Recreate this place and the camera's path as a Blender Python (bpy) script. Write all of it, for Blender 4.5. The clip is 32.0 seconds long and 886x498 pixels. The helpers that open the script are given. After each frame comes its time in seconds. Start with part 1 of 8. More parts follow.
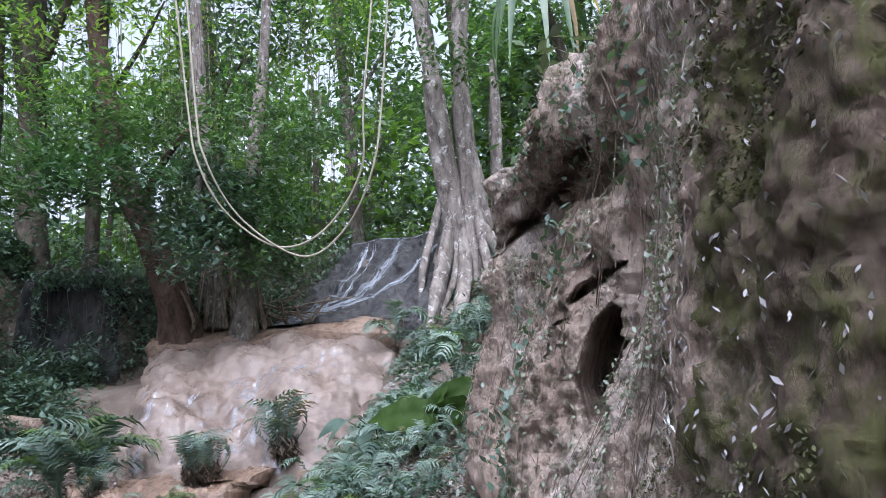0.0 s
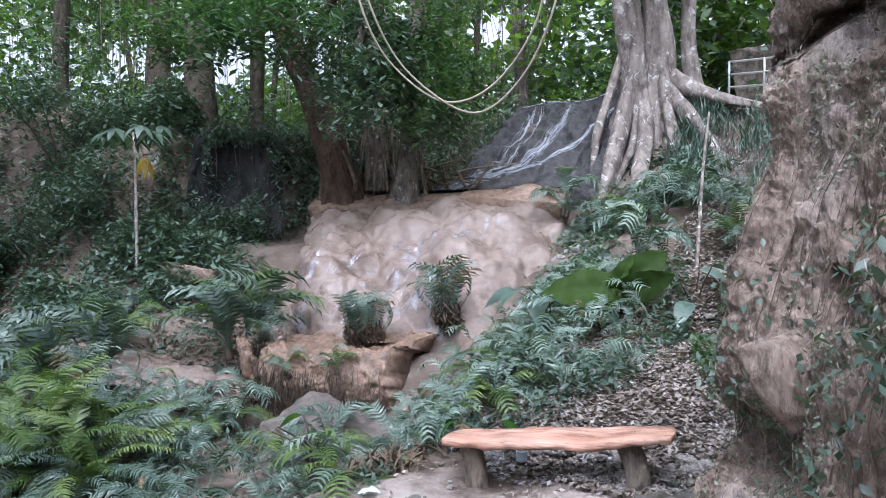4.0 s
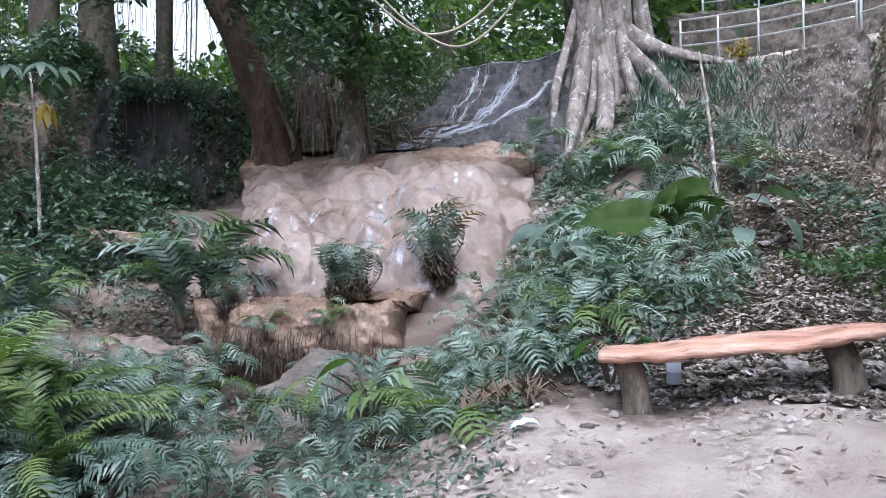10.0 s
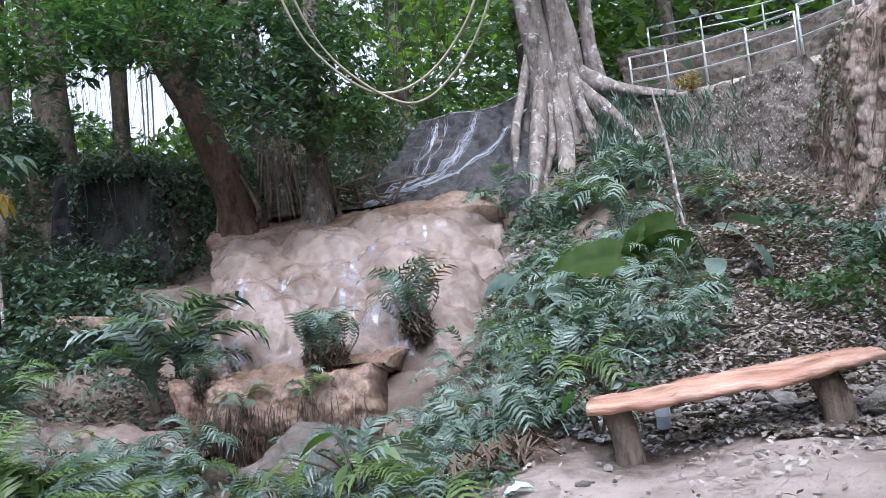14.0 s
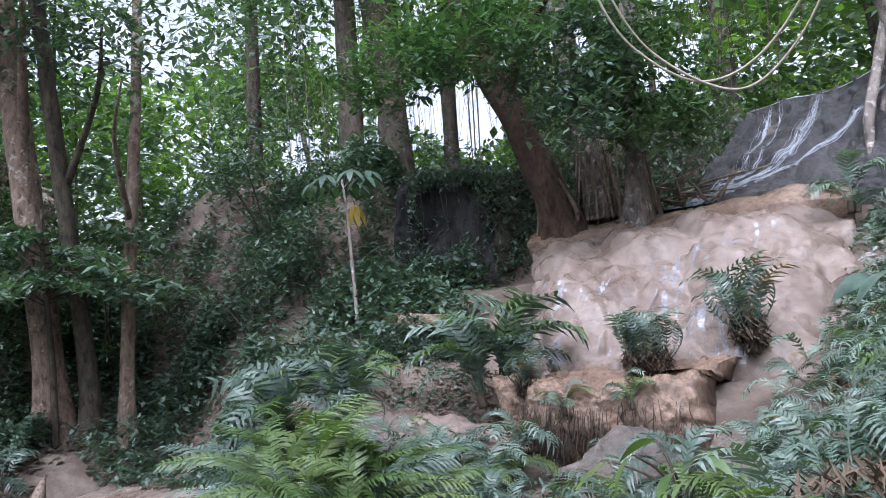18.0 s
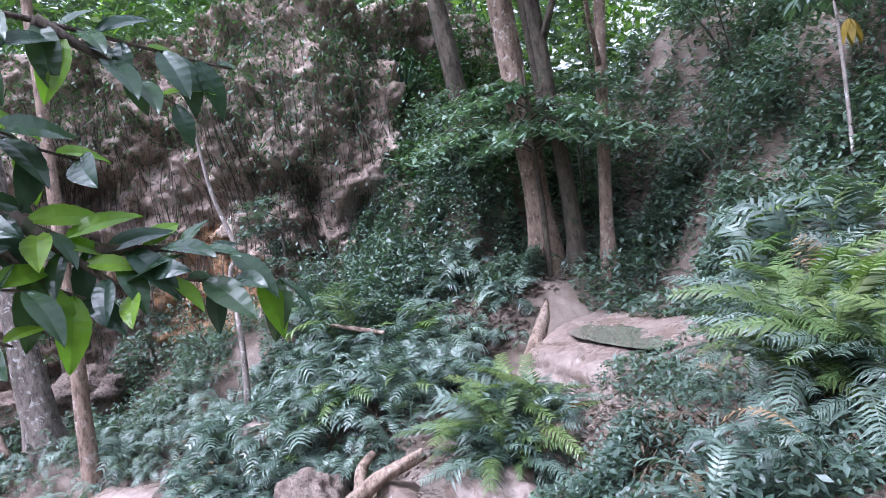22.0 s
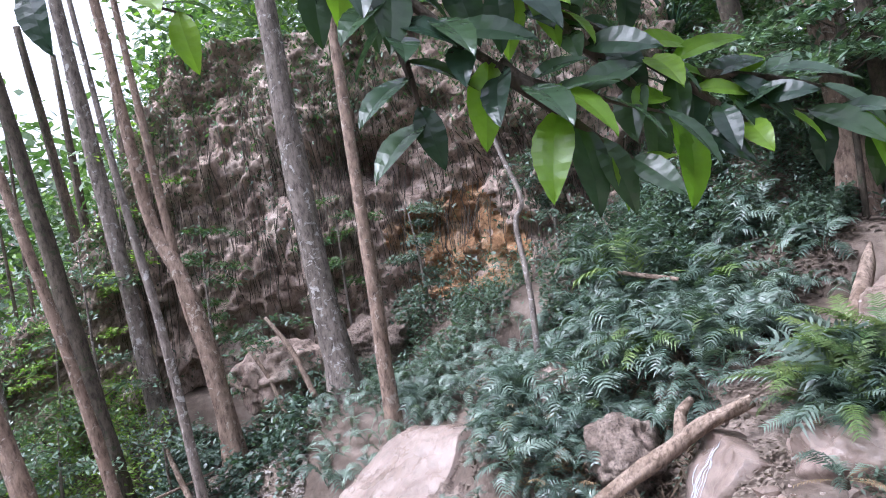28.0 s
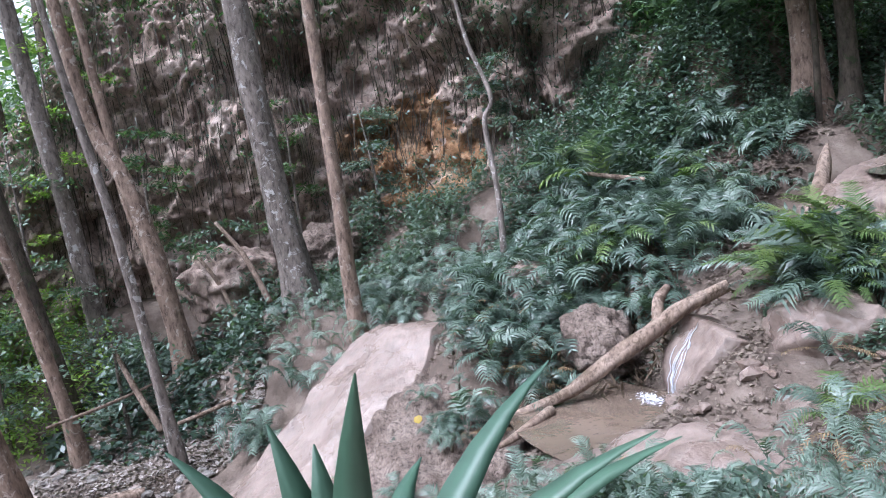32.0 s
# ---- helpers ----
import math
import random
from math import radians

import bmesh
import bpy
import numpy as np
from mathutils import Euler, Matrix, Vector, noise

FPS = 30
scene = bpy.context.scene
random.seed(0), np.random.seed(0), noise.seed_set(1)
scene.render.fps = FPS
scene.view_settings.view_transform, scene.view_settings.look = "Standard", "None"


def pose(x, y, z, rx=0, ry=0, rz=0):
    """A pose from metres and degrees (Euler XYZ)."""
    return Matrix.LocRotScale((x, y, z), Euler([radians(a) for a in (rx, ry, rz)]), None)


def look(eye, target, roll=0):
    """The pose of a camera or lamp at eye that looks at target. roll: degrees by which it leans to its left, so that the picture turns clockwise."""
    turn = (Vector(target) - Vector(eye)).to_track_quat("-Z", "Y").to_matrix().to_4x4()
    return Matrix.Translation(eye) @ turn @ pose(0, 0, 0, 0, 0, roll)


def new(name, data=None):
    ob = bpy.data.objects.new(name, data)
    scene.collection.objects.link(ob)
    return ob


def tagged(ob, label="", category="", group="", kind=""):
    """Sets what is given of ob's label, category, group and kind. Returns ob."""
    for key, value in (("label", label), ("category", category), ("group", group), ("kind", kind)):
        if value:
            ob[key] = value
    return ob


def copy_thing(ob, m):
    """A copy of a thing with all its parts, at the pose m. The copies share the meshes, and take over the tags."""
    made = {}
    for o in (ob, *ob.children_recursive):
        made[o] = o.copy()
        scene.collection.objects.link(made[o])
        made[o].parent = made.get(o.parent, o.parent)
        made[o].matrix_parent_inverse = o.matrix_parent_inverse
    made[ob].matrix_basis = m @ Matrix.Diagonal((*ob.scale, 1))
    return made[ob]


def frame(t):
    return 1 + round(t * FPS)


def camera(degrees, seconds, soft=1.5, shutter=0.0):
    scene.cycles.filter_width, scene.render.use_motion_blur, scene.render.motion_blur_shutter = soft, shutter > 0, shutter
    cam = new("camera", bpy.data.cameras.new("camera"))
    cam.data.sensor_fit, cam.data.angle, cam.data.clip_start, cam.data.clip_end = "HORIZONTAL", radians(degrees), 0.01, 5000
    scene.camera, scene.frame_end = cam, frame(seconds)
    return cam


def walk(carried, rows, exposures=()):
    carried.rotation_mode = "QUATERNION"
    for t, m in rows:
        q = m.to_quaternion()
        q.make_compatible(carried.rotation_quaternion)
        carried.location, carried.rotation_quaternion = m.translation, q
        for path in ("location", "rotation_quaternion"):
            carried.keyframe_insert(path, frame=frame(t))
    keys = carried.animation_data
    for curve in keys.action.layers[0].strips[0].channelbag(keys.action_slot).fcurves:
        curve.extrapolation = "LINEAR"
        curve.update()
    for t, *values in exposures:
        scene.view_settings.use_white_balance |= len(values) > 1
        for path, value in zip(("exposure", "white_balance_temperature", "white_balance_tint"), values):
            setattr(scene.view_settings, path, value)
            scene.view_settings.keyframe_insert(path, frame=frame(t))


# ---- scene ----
cam = camera(61.6, 32.0, 0.9)
PATH = [
    (0, (2.176, 2.719, 2.204), (1.737, 5.161, 2.506), -3.1),
    (0.5, (1.999, 3.010, 2.159), (1.695, 5.467, 2.501), -5.4),
    (1, (1.893, 3.116, 2.143), (1.654, 5.595, 2.361), -2.2),
    (1.5, (1.824, 3.212, 2.130), (1.656, 5.705, 2.219), -0.7),
    (2, (1.701, 3.326, 2.089), (1.590, 5.824, 2.111), 0.8),
    (2.5, (1.650, 3.476, 2.071), (1.085, 5.910, 2.174), 0.3),
    (3, (1.618, 3.594, 2.059), (1.008, 6.019, 2.029), 0.7),
    (3.5, (1.578, 3.643, 2.051), (0.955, 6.062, 1.989), 0.4),
    (4, (1.522, 3.728, 2.022), (0.589, 6.045, 1.934), -0.3),
    (4.5, (1.462, 3.782, 2.002), (0.476, 6.074, 1.846), -0.5),
    (6.5, (0.300, 4.264, 1.336), (-0.410, 6.660, 1.431), -0.2),
    (7, (0.107, 4.355, 1.220), (-0.594, 6.750, 1.363), 2.0),
    (7.5, (-0.133, 4.353, 1.177), (-0.894, 6.734, 1.192), -6.7),
    (8, (-0.367, 4.357, 1.143), (-1.258, 6.691, 1.064), -12.6),
    (8.5, (-0.420, 4.431, 1.154), (-1.115, 6.830, 1.065), -5.9),
    (9, (-0.432, 4.535, 1.131), (-0.600, 7.027, 1.026), -3.0),
    (9.5, (-0.573, 4.440, 1.160), (-0.940, 6.911, 1.056), -3.3),
    (10, (-0.601, 4.422, 1.140), (-1.095, 6.871, 1.077), -1.2),
    (10.5, (-0.613, 4.487, 1.175), (-0.956, 6.963, 1.123), 1.7),
    (11, (-0.580, 4.558, 1.134), (-1.198, 6.979, 1.056), -0.6),
    (11.5, (-0.564, 4.489, 1.218), (-1.159, 6.916, 1.224), -6.6),
    (12, (-0.566, 4.495, 1.260), (-1.046, 6.947, 1.306), -7.8),
    (12.5, (-0.583, 4.505, 1.248), (-1.014, 6.966, 1.311), -7.6),
    (13, (-0.585, 4.499, 1.252), (-0.999, 6.963, 1.328), -7.2),
    (13.5, (-0.600, 4.495, 1.240), (-0.995, 6.963, 1.320), -6.6),
    (15.5, (-0.587, 4.511, 1.238), (-1.026, 6.969, 1.369), -6.1),
    (16, (-0.591, 4.529, 1.229), (-1.147, 6.961, 1.380), -6.1),
    (16.5, (-0.597, 4.524, 1.219), (-1.311, 6.914, 1.386), -5.7),
    (17, (-0.600, 4.551, 1.202), (-1.501, 6.876, 1.393), -5.5),
    (17.5, (-0.583, 4.596, 1.205), (-1.694, 6.827, 1.409), -5.5),
    (17.9, (-0.656, 4.661, 1.172), (-1.960, 6.783, 1.398), -5.6),
    (18, (-0.646, 4.652, 1.166), (-2.013, 6.734, 1.390), -5.6),
    (18.5, (-0.683, 4.666, 1.189), (-2.258, 6.595, 1.410), -5.8),
    (19, (-0.693, 4.541, 1.208), (-2.389, 6.368, 1.409), -6.3),
    (19.5, (-0.714, 4.518, 1.205), (-2.532, 6.224, 1.383), -7.0),
    (20, (-0.757, 4.473, 1.200), (-2.626, 6.126, 1.360), -7.3),
    (20.5, (-0.789, 4.396, 1.198), (-2.720, 5.984, 1.255), -7.1),
    (21, (-0.821, 4.356, 1.204), (-2.788, 5.899, 1.120), -6.5),
    (21.5, (-0.892, 4.319, 1.181), (-2.966, 5.707, 1.039), -5.9),
    (22, (-0.988, 4.086, 1.186), (-3.285, 5.062, 1.047), -7.3),
    (22.5, (-1.042, 3.952, 1.190), (-3.444, 4.601, 0.945), -10.3),
    (23, (-1.066, 3.855, 1.201), (-3.502, 4.351, 0.948), -10.3),
    (23.5, (-1.069, 3.849, 1.222), (-3.520, 4.261, 0.961), -7.7),
    (24, (-1.041, 3.829, 1.218), (-3.494, 4.231, 0.940), -6.2),
    (24.5, (-1.017, 3.877, 1.167), (-3.473, 4.258, 0.890), -3.5),
    (25, (-0.971, 3.924, 1.115), (-3.449, 4.128, 0.849), -1.5),
    (25.5, (-1.032, 3.817, 1.079), (-3.516, 3.966, 0.834), -1.7),
    (27.5, (-1.552, 3.051, 0.910), (-4.049, 3.013, 0.776), -0.3),
    (28, (-1.625, 2.830, 0.906), (-4.106, 3.109, 0.777), -9.6),
    (28.5, (-1.775, 2.647, 0.840), (-4.255, 2.934, 0.710), -9.0),
    (29, (-1.849, 2.532, 0.797), (-4.325, 2.804, 0.585), -6.2),
    (29.5, (-1.774, 2.341, 0.696), (-4.183, 2.584, 0.073), -3.8),
    (30, (-1.785, 2.155, 0.630), (-4.180, 2.414, -0.037), -3.1),
    (30.5, (-1.819, 2.065, 0.604), (-4.209, 2.304, -0.090), -3.0),
    (31, (-1.894, 1.974, 0.552), (-4.324, 2.192, 0.007), -5.1),
    (31.5, (-1.958, 1.873, 0.488), (-4.401, 2.164, 0.048), -8.2),
    (32, (-1.904, 1.807, 0.426), (-4.319, 2.321, 0.031), -8.5),
]
walk(cam, [(t, look(eye, target, roll)) for t, eye, target, roll in PATH], [(0, 1.32, 5400, 15), (1, 1.35, 5400, 15), (2, 1.45, 5350, 15), (4, 1.35, 5400, 15), (7, 1.4, 5400, 15), (16, 1.35, 5450, 15), (19, 1.5, 5450, 17), (20, 1.65, 5450, 18), (21, 1.75, 5350, 21), (22.5, 2.05, 5250, 24), (25.5, 2.05, 5250, 23), (28, 1.85, 5500, 20), (30, 1.61, 5350, 17), (32, 1.65, 5400, 17)])

# ---- world, sun, exposure ----
SUN_EL, SUN_AZ = radians(60), radians(172)
world = bpy.data.worlds.new("sky")
scene.world = world
world.use_nodes = True
wn = world.node_tree
sky = wn.nodes.new("ShaderNodeTexSky")
sky.sky_type, sky.sun_disc = "NISHITA", False
sky.sun_elevation, sky.sun_rotation = SUN_EL, SUN_AZ
sky.air_density, sky.dust_density, sky.ozone_density = 0.9, 6.0, 1.0
wn.nodes["Background"].inputs["Strength"].default_value = 0.15
haze = wn.nodes.new("ShaderNodeHueSaturation")
haze.inputs["Saturation"].default_value = 0.15
wn.links.new(sky.outputs[0], haze.inputs["Color"])
wn.links.new(haze.outputs[0], wn.nodes["Background"].inputs["Color"])
sun = new("sun", bpy.data.lights.new("sun", "SUN"))
sun.data.energy, sun.data.angle, sun.data.color = 1.5, radians(50), (1.0, 0.97, 0.92)
sun.matrix_world = look((math.sin(SUN_AZ) * math.cos(SUN_EL) * 50, math.cos(SUN_AZ) * math.cos(SUN_EL) * 50, math.sin(SUN_EL) * 50), (0, 0, 0))

# ---- materials ----


def nodes_of(name):
    m = bpy.data.materials.new(name)
    m.use_nodes = True
    return m, m.node_tree, m.node_tree.nodes["Principled BSDF"]


def ramp(nt, fac, stops):
    r = nt.nodes.new("ShaderNodeValToRGB")
    while len(r.color_ramp.elements) < len(stops):
        r.color_ramp.elements.new(0.5)
    for e, (p, c) in zip(r.color_ramp.elements, stops):
        e.position, e.color = p, (*c, 1)
    nt.links.new(fac, r.inputs[0])
    return r.outputs[0]


def noise_of(nt, scale, detail=8.0, rough=0.6, stretch=(1, 1, 1), dist=0.0):
    g = nt.nodes.new("ShaderNodeNewGeometry")
    mp = nt.nodes.new("ShaderNodeMapping")
    mp.inputs["Scale"].default_value = stretch
    t = nt.nodes.new("ShaderNodeTexNoise")
    t.inputs["Scale"].default_value, t.inputs["Detail"].default_value = scale, detail
    t.inputs["Roughness"].default_value, t.inputs["Distortion"].default_value = rough, dist
    nt.links.new(g.outputs["Position"], mp.inputs[0])
    nt.links.new(mp.outputs[0], t.inputs["Vector"])
    return t.outputs[0]


def blend(nt, fac, a, b, kind="MIX"):
    x = nt.nodes.new("ShaderNodeMix")
    x.data_type, x.blend_type = "RGBA", kind
    for i, v in ((0, fac), (6, a), (7, b)):
        if isinstance(v, (int, float)):
            x.inputs[i].default_value = v
        elif isinstance(v, tuple):
            x.inputs[i].default_value = (*v, 1)
        else:
            nt.links.new(v, x.inputs[i])
    return x.outputs[2]


def bumped(nt, bsdf, heights, strength, dist):
    prev = None
    for h, d in zip(heights, dist):
        b = nt.nodes.new("ShaderNodeBump")
        b.inputs["Strength"].default_value, b.inputs["Distance"].default_value = strength, d
        nt.links.new(h, b.inputs["Height"])
        if prev:
            nt.links.new(prev, b.inputs["Normal"])
        prev = b.outputs[0]
    nt.links.new(prev, bsdf.inputs["Normal"])


def rock(name, cols, big=0.7, small=9.0, rough=0.85, bump=0.8, stretch=(1, 1, 1), moss=None, moss_at=(0.5, 0.65), wet=0.0, grain=0.8):
    """Stone or earth: two scales of colour, an optional moss cover, relief at two scales."""
    m, nt, b = nodes_of(name)
    n1, n2 = noise_of(nt, big, 10, 0.62, stretch, 0.4), noise_of(nt, small, 10, 0.7, stretch, 0.2)
    k = len(cols)
    base = ramp(nt, n1, [(0.3 + 0.4 * i / max(1, k - 1), c) for i, c in enumerate(cols)])
    # fine grain; its darkest stop puts the shade of small pits into the colour
    grain_pit_shade = ramp(nt, n2, [(0.36, (0.2, 0.185, 0.17)), (0.48, (0.78, 0.77, 0.76)), (0.62, (1.2, 1.19, 1.17))])
    col = blend(nt, grain, base, grain_pit_shade, "MULTIPLY")
    if moss:
        mk = ramp(nt, noise_of(nt, big * 2.3, 12, 0.7, (1, 1, 1), 0.6), [(moss_at[0], (0, 0, 0)), (moss_at[1], (1, 1, 1))])
        col = blend(nt, mk, col, moss)
    nt.links.new(col, b.inputs["Base Color"])
    b.inputs["Roughness"].default_value = rough
    b.inputs["Specular IOR Level"].default_value = 0.25
    if wet:
        w = ramp(nt, noise_of(nt, big * 1.4, 6, 0.6), [(0.42, (rough,) * 3), (0.58, (wet,) * 3)])
        nt.links.new(w, b.inputs["Roughness"])
        b.inputs["Specular IOR Level"].default_value = 0.5
    bumped(nt, b, [noise_of(nt, small * 0.6, 10, 0.7, stretch), noise_of(nt, small * 4, 6, 0.7, stretch)], bump, [0.10, 0.03])
    return m


def leafy(name, cols, rough=0.42, light=0.35, by_leaf=0.55, drift=0.0):
    """Foliage: hue from leaf to leaf and plant to plant, some light passing through."""
    m, nt, b = nodes_of(name)
    o, g = nt.nodes.new("ShaderNodeObjectInfo"), nt.nodes.new("ShaderNodeNewGeometry")
    a = nt.nodes.new("ShaderNodeMath")
    a.operation = "ADD"
    h = nt.nodes.new("ShaderNodeMath")
    h.operation, h.inputs[1].default_value = "MULTIPLY", by_leaf
    nt.links.new(g.outputs["Random Per Island"], h.inputs[0])
    k = nt.nodes.new("ShaderNodeMath")
    k.operation, k.inputs[1].default_value = "MULTIPLY", 1 - by_leaf - drift
    nt.links.new(o.outputs["Random"], k.inputs[0])
    nt.links.new(h.outputs[0], a.inputs[0])
    nt.links.new(k.outputs[0], a.inputs[1])
    tone = a.outputs[0]
    if drift:
        w = nt.nodes.new("ShaderNodeMath")
        w.operation, w.inputs[1].default_value = "MULTIPLY_ADD", drift * 2.6
        w.inputs[2].default_value = -0.8 * drift
        nt.links.new(noise_of(nt, 3.2, 3, 0.6), w.inputs[0])
        e = nt.nodes.new("ShaderNodeMath")
        e.operation = "ADD"
        nt.links.new(tone, e.inputs[0])
        nt.links.new(w.outputs[0], e.inputs[1])
        tone = e.outputs[0]
    n = len(cols)
    col = ramp(nt, tone, [(0.1 + 0.8 * i / (n - 1), c) for i, c in enumerate(cols)])
    col = blend(nt, 0.5, col, ramp(nt, noise_of(nt, 14, 4), [(0.35, (0.6, 0.62, 0.6)), (0.65, (1, 1, 1))]), "MULTIPLY")
    nt.links.new(col, b.inputs["Base Color"])
    b.inputs["Roughness"].default_value = rough
    b.inputs["Specular IOR Level"].default_value = 0.45
    t = nt.nodes.new("ShaderNodeBsdfTranslucent")
    nt.links.new(blend(nt, 1.0, col, (1.0, 1.25, 0.45), "MULTIPLY"), t.inputs["Color"])
    mix = nt.nodes.new("ShaderNodeMixShader")
    mix.inputs[0].default_value = light
    nt.links.new(b.outputs[0], mix.inputs[1])
    nt.links.new(t.outputs[0], mix.inputs[2])
    nt.links.new(mix.outputs[0], nt.nodes["Material Output"].inputs[0])
    return m


def bark(name, c1, c2, moss=None, scale=6.0, rough=0.9):
    return rock(name, [c1, c2], 2.4, scale * 1.6, rough, 0.7, (1.2, 1.2, 0.5), moss, (0.56, 0.62))


def plain(name, c, rough=0.6, metal=0.0, var=0.25, scale=12.0):
    m, nt, b = nodes_of(name)
    col = blend(nt, 1.0, c, ramp(nt, noise_of(nt, scale, 6), [(0.3, (1 - var,) * 3), (0.7, (1, 1, 1))]), "MULTIPLY")
    nt.links.new(col, b.inputs["Base Color"])
    b.inputs["Roughness"].default_value, b.inputs["Metallic"].default_value = rough, metal
    bumped(nt, b, [noise_of(nt, scale * 3, 5)], 0.25, [0.01])
    return m


def water(name, c, deep=0.9, rough=0.05, wave=18.0, amp=0.03):
    """Shallow silty water: a glossy coat over its tan bed."""
    m, nt, b = nodes_of(name)
    col = ramp(nt, noise_of(nt, 1.3, 6), [(0.35, tuple(v * 0.75 for v in c)), (0.65, c)])
    nt.links.new(col, b.inputs["Base Color"])
    b.inputs["Roughness"].default_value, b.inputs["IOR"].default_value = rough, 1.33
    b.inputs["Specular IOR Level"].default_value = 0.5
    b.inputs["Coat Weight"].default_value, b.inputs["Coat Roughness"].default_value = deep, 0.04
    bumped(nt, b, [noise_of(nt, wave, 3, 0.5), noise_of(nt, wave * 0.3, 2)], 0.6, [amp, amp * 2])
    return m


TRAV = rock("travertine", [(0.10, 0.069, 0.053), (0.155, 0.113, 0.091), (0.205, 0.158, 0.133), (0.14, 0.096, 0.073)], 0.9, 7, 0.65, 0.4, wet=0.25, grain=0.4)
TRAV_PALE = rock("pale_travertine", [(0.12, 0.087, 0.069), (0.185, 0.139, 0.115), (0.24, 0.188, 0.16)], 0.9, 6, 0.5, 0.4, wet=0.16, grain=0.35)
ORANGE = rock("ochre_travertine", [(0.12, 0.075, 0.05), (0.20, 0.13, 0.09), (0.26, 0.185, 0.14)], 1.1, 8, 0.6, 0.5, wet=0.2)
FALLROCK = rock("wet_grey_rock", [(0.018, 0.017, 0.018), (0.046, 0.043, 0.045), (0.085, 0.077, 0.075)], 1.2, 8, 0.6, 0.8, (1, 1, 0.4), (0.03, 0.032, 0.018), (0.6, 0.7), wet=0.3)
STREAMROCK = rock("wet_stream_rock", [(0.07, 0.056, 0.047), (0.14, 0.115, 0.10), (0.21, 0.178, 0.158)], 1.1, 9, 0.6, 0.7, wet=0.3, grain=0.7)
GRAVEL = rock("crusted_rubble", [(0.13, 0.095, 0.076), (0.27, 0.21, 0.175), (0.38, 0.31, 0.265)], 1.6, 18, 0.9, 1.0, grain=0.9)
CLIFF = rock("earthy_cliff", [(0.17, 0.125, 0.104), (0.41, 0.315, 0.265), (0.56, 0.47, 0.415)], 0.8, 7, 0.95, 1.0, (1, 1, 0.5), (0.06, 0.07, 0.04), (0.63, 0.76))
BANK = rock("dark_rooty_earth", [(0.04, 0.033, 0.027), (0.11, 0.09, 0.075), (0.20, 0.165, 0.14)], 1.2, 9, 0.95, 1.0, (1, 1, 0.5), (0.05, 0.06, 0.03), (0.52, 0.66))
EARTH = rock("bare_grey_earth", [(0.06, 0.05, 0.043), (0.135, 0.115, 0.10), (0.22, 0.19, 0.17)], 1.3, 8, 0.95, 1.0, (1, 1, 0.5))
CLIFF_OCHRE = rock("ochre_cliff", [(0.16, 0.08, 0.04), (0.36, 0.21, 0.11), (0.50, 0.41, 0.32)], 1.2, 7, 0.95, 1.0)
NEARROCK = rock("mossy_brown_rock", [(0.22, 0.155, 0.122), (0.49, 0.378, 0.318), (0.68, 0.59, 0.54)], 1.8, 20, 0.95, 1.0, (1, 1, 0.28), (0.15, 0.15, 0.085), (0.56, 0.7))
NEARSOIL = rock("dark_mossy_earth", [(0.08, 0.056, 0.042), (0.22, 0.163, 0.127), (0.40, 0.325, 0.275)], 3.4, 38, 0.95, 1.0, (1, 1, 0.7), (0.115, 0.112, 0.042), (0.44, 0.6))
GREYSTONE = rock("grey_stone", [(0.12, 0.11, 0.10), (0.25, 0.23, 0.21), (0.36, 0.33, 0.31)], 1.5, 12, 0.9, 0.8, (1, 1, 1), (0.06, 0.08, 0.03), (0.58, 0.7))
DARKSTONE = rock("mossy_dark_stone", [(0.06, 0.056, 0.05), (0.13, 0.12, 0.108), (0.21, 0.195, 0.178)], 1.6, 12, 0.9, 0.9, (1, 1, 1), (0.05, 0.06, 0.025), (0.54, 0.66))
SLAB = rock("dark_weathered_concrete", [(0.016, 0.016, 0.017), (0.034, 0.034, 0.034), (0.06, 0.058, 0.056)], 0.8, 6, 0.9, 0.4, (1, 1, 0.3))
DIRT = rock("trodden_dirt", [(0.34, 0.26, 0.22), (0.46, 0.37, 0.32), (0.54, 0.45, 0.40)], 0.7, 10, 0.95, 0.5)
BARK_RED = bark("red_brown_bark", (0.06, 0.036, 0.026), (0.13, 0.085, 0.063))
BARK_GREY = bark("grey_bark", (0.13, 0.11, 0.095), (0.26, 0.22, 0.195), (0.40, 0.38, 0.36))
BARK_FIG = bark("pale_fig_bark", (0.13, 0.108, 0.094), (0.31, 0.268, 0.24), (0.46, 0.43, 0.41), 3.5)
BARK_DARK = bark("dark_bark", (0.055, 0.045, 0.035), (0.14, 0.115, 0.09), (0.05, 0.06, 0.03))
BARK_TAN = bark("tan_bark", (0.18, 0.125, 0.095), (0.32, 0.235, 0.185), (0.40, 0.34, 0.29))
ROOT = bark("root_bark", (0.15, 0.11, 0.08), (0.30, 0.24, 0.185))
VINE = plain("liana_bark", (0.30, 0.26, 0.20), 0.8)
DEADWOOD = bark("bare_dead_wood", (0.16, 0.11, 0.08), (0.36, 0.28, 0.225), (0.12, 0.085, 0.06), 8.0)
FERN = leafy("fern_green", [(0.024, 0.044, 0.034), (0.07, 0.106, 0.082), (0.138, 0.186, 0.15), (0.23, 0.285, 0.24)], 0.34, 0.26, 0.12, 0.44)
FERN_LIME = leafy("fern_lime", [(0.06, 0.11, 0.035), (0.11, 0.165, 0.05), (0.17, 0.215, 0.07)], 0.42, 0.35, 0.15, 0.35)
FERN_DRY = leafy("fern_dry", [(0.16, 0.10, 0.05), (0.26, 0.18, 0.10), (0.10, 0.07, 0.045)], 0.8, 0.2)
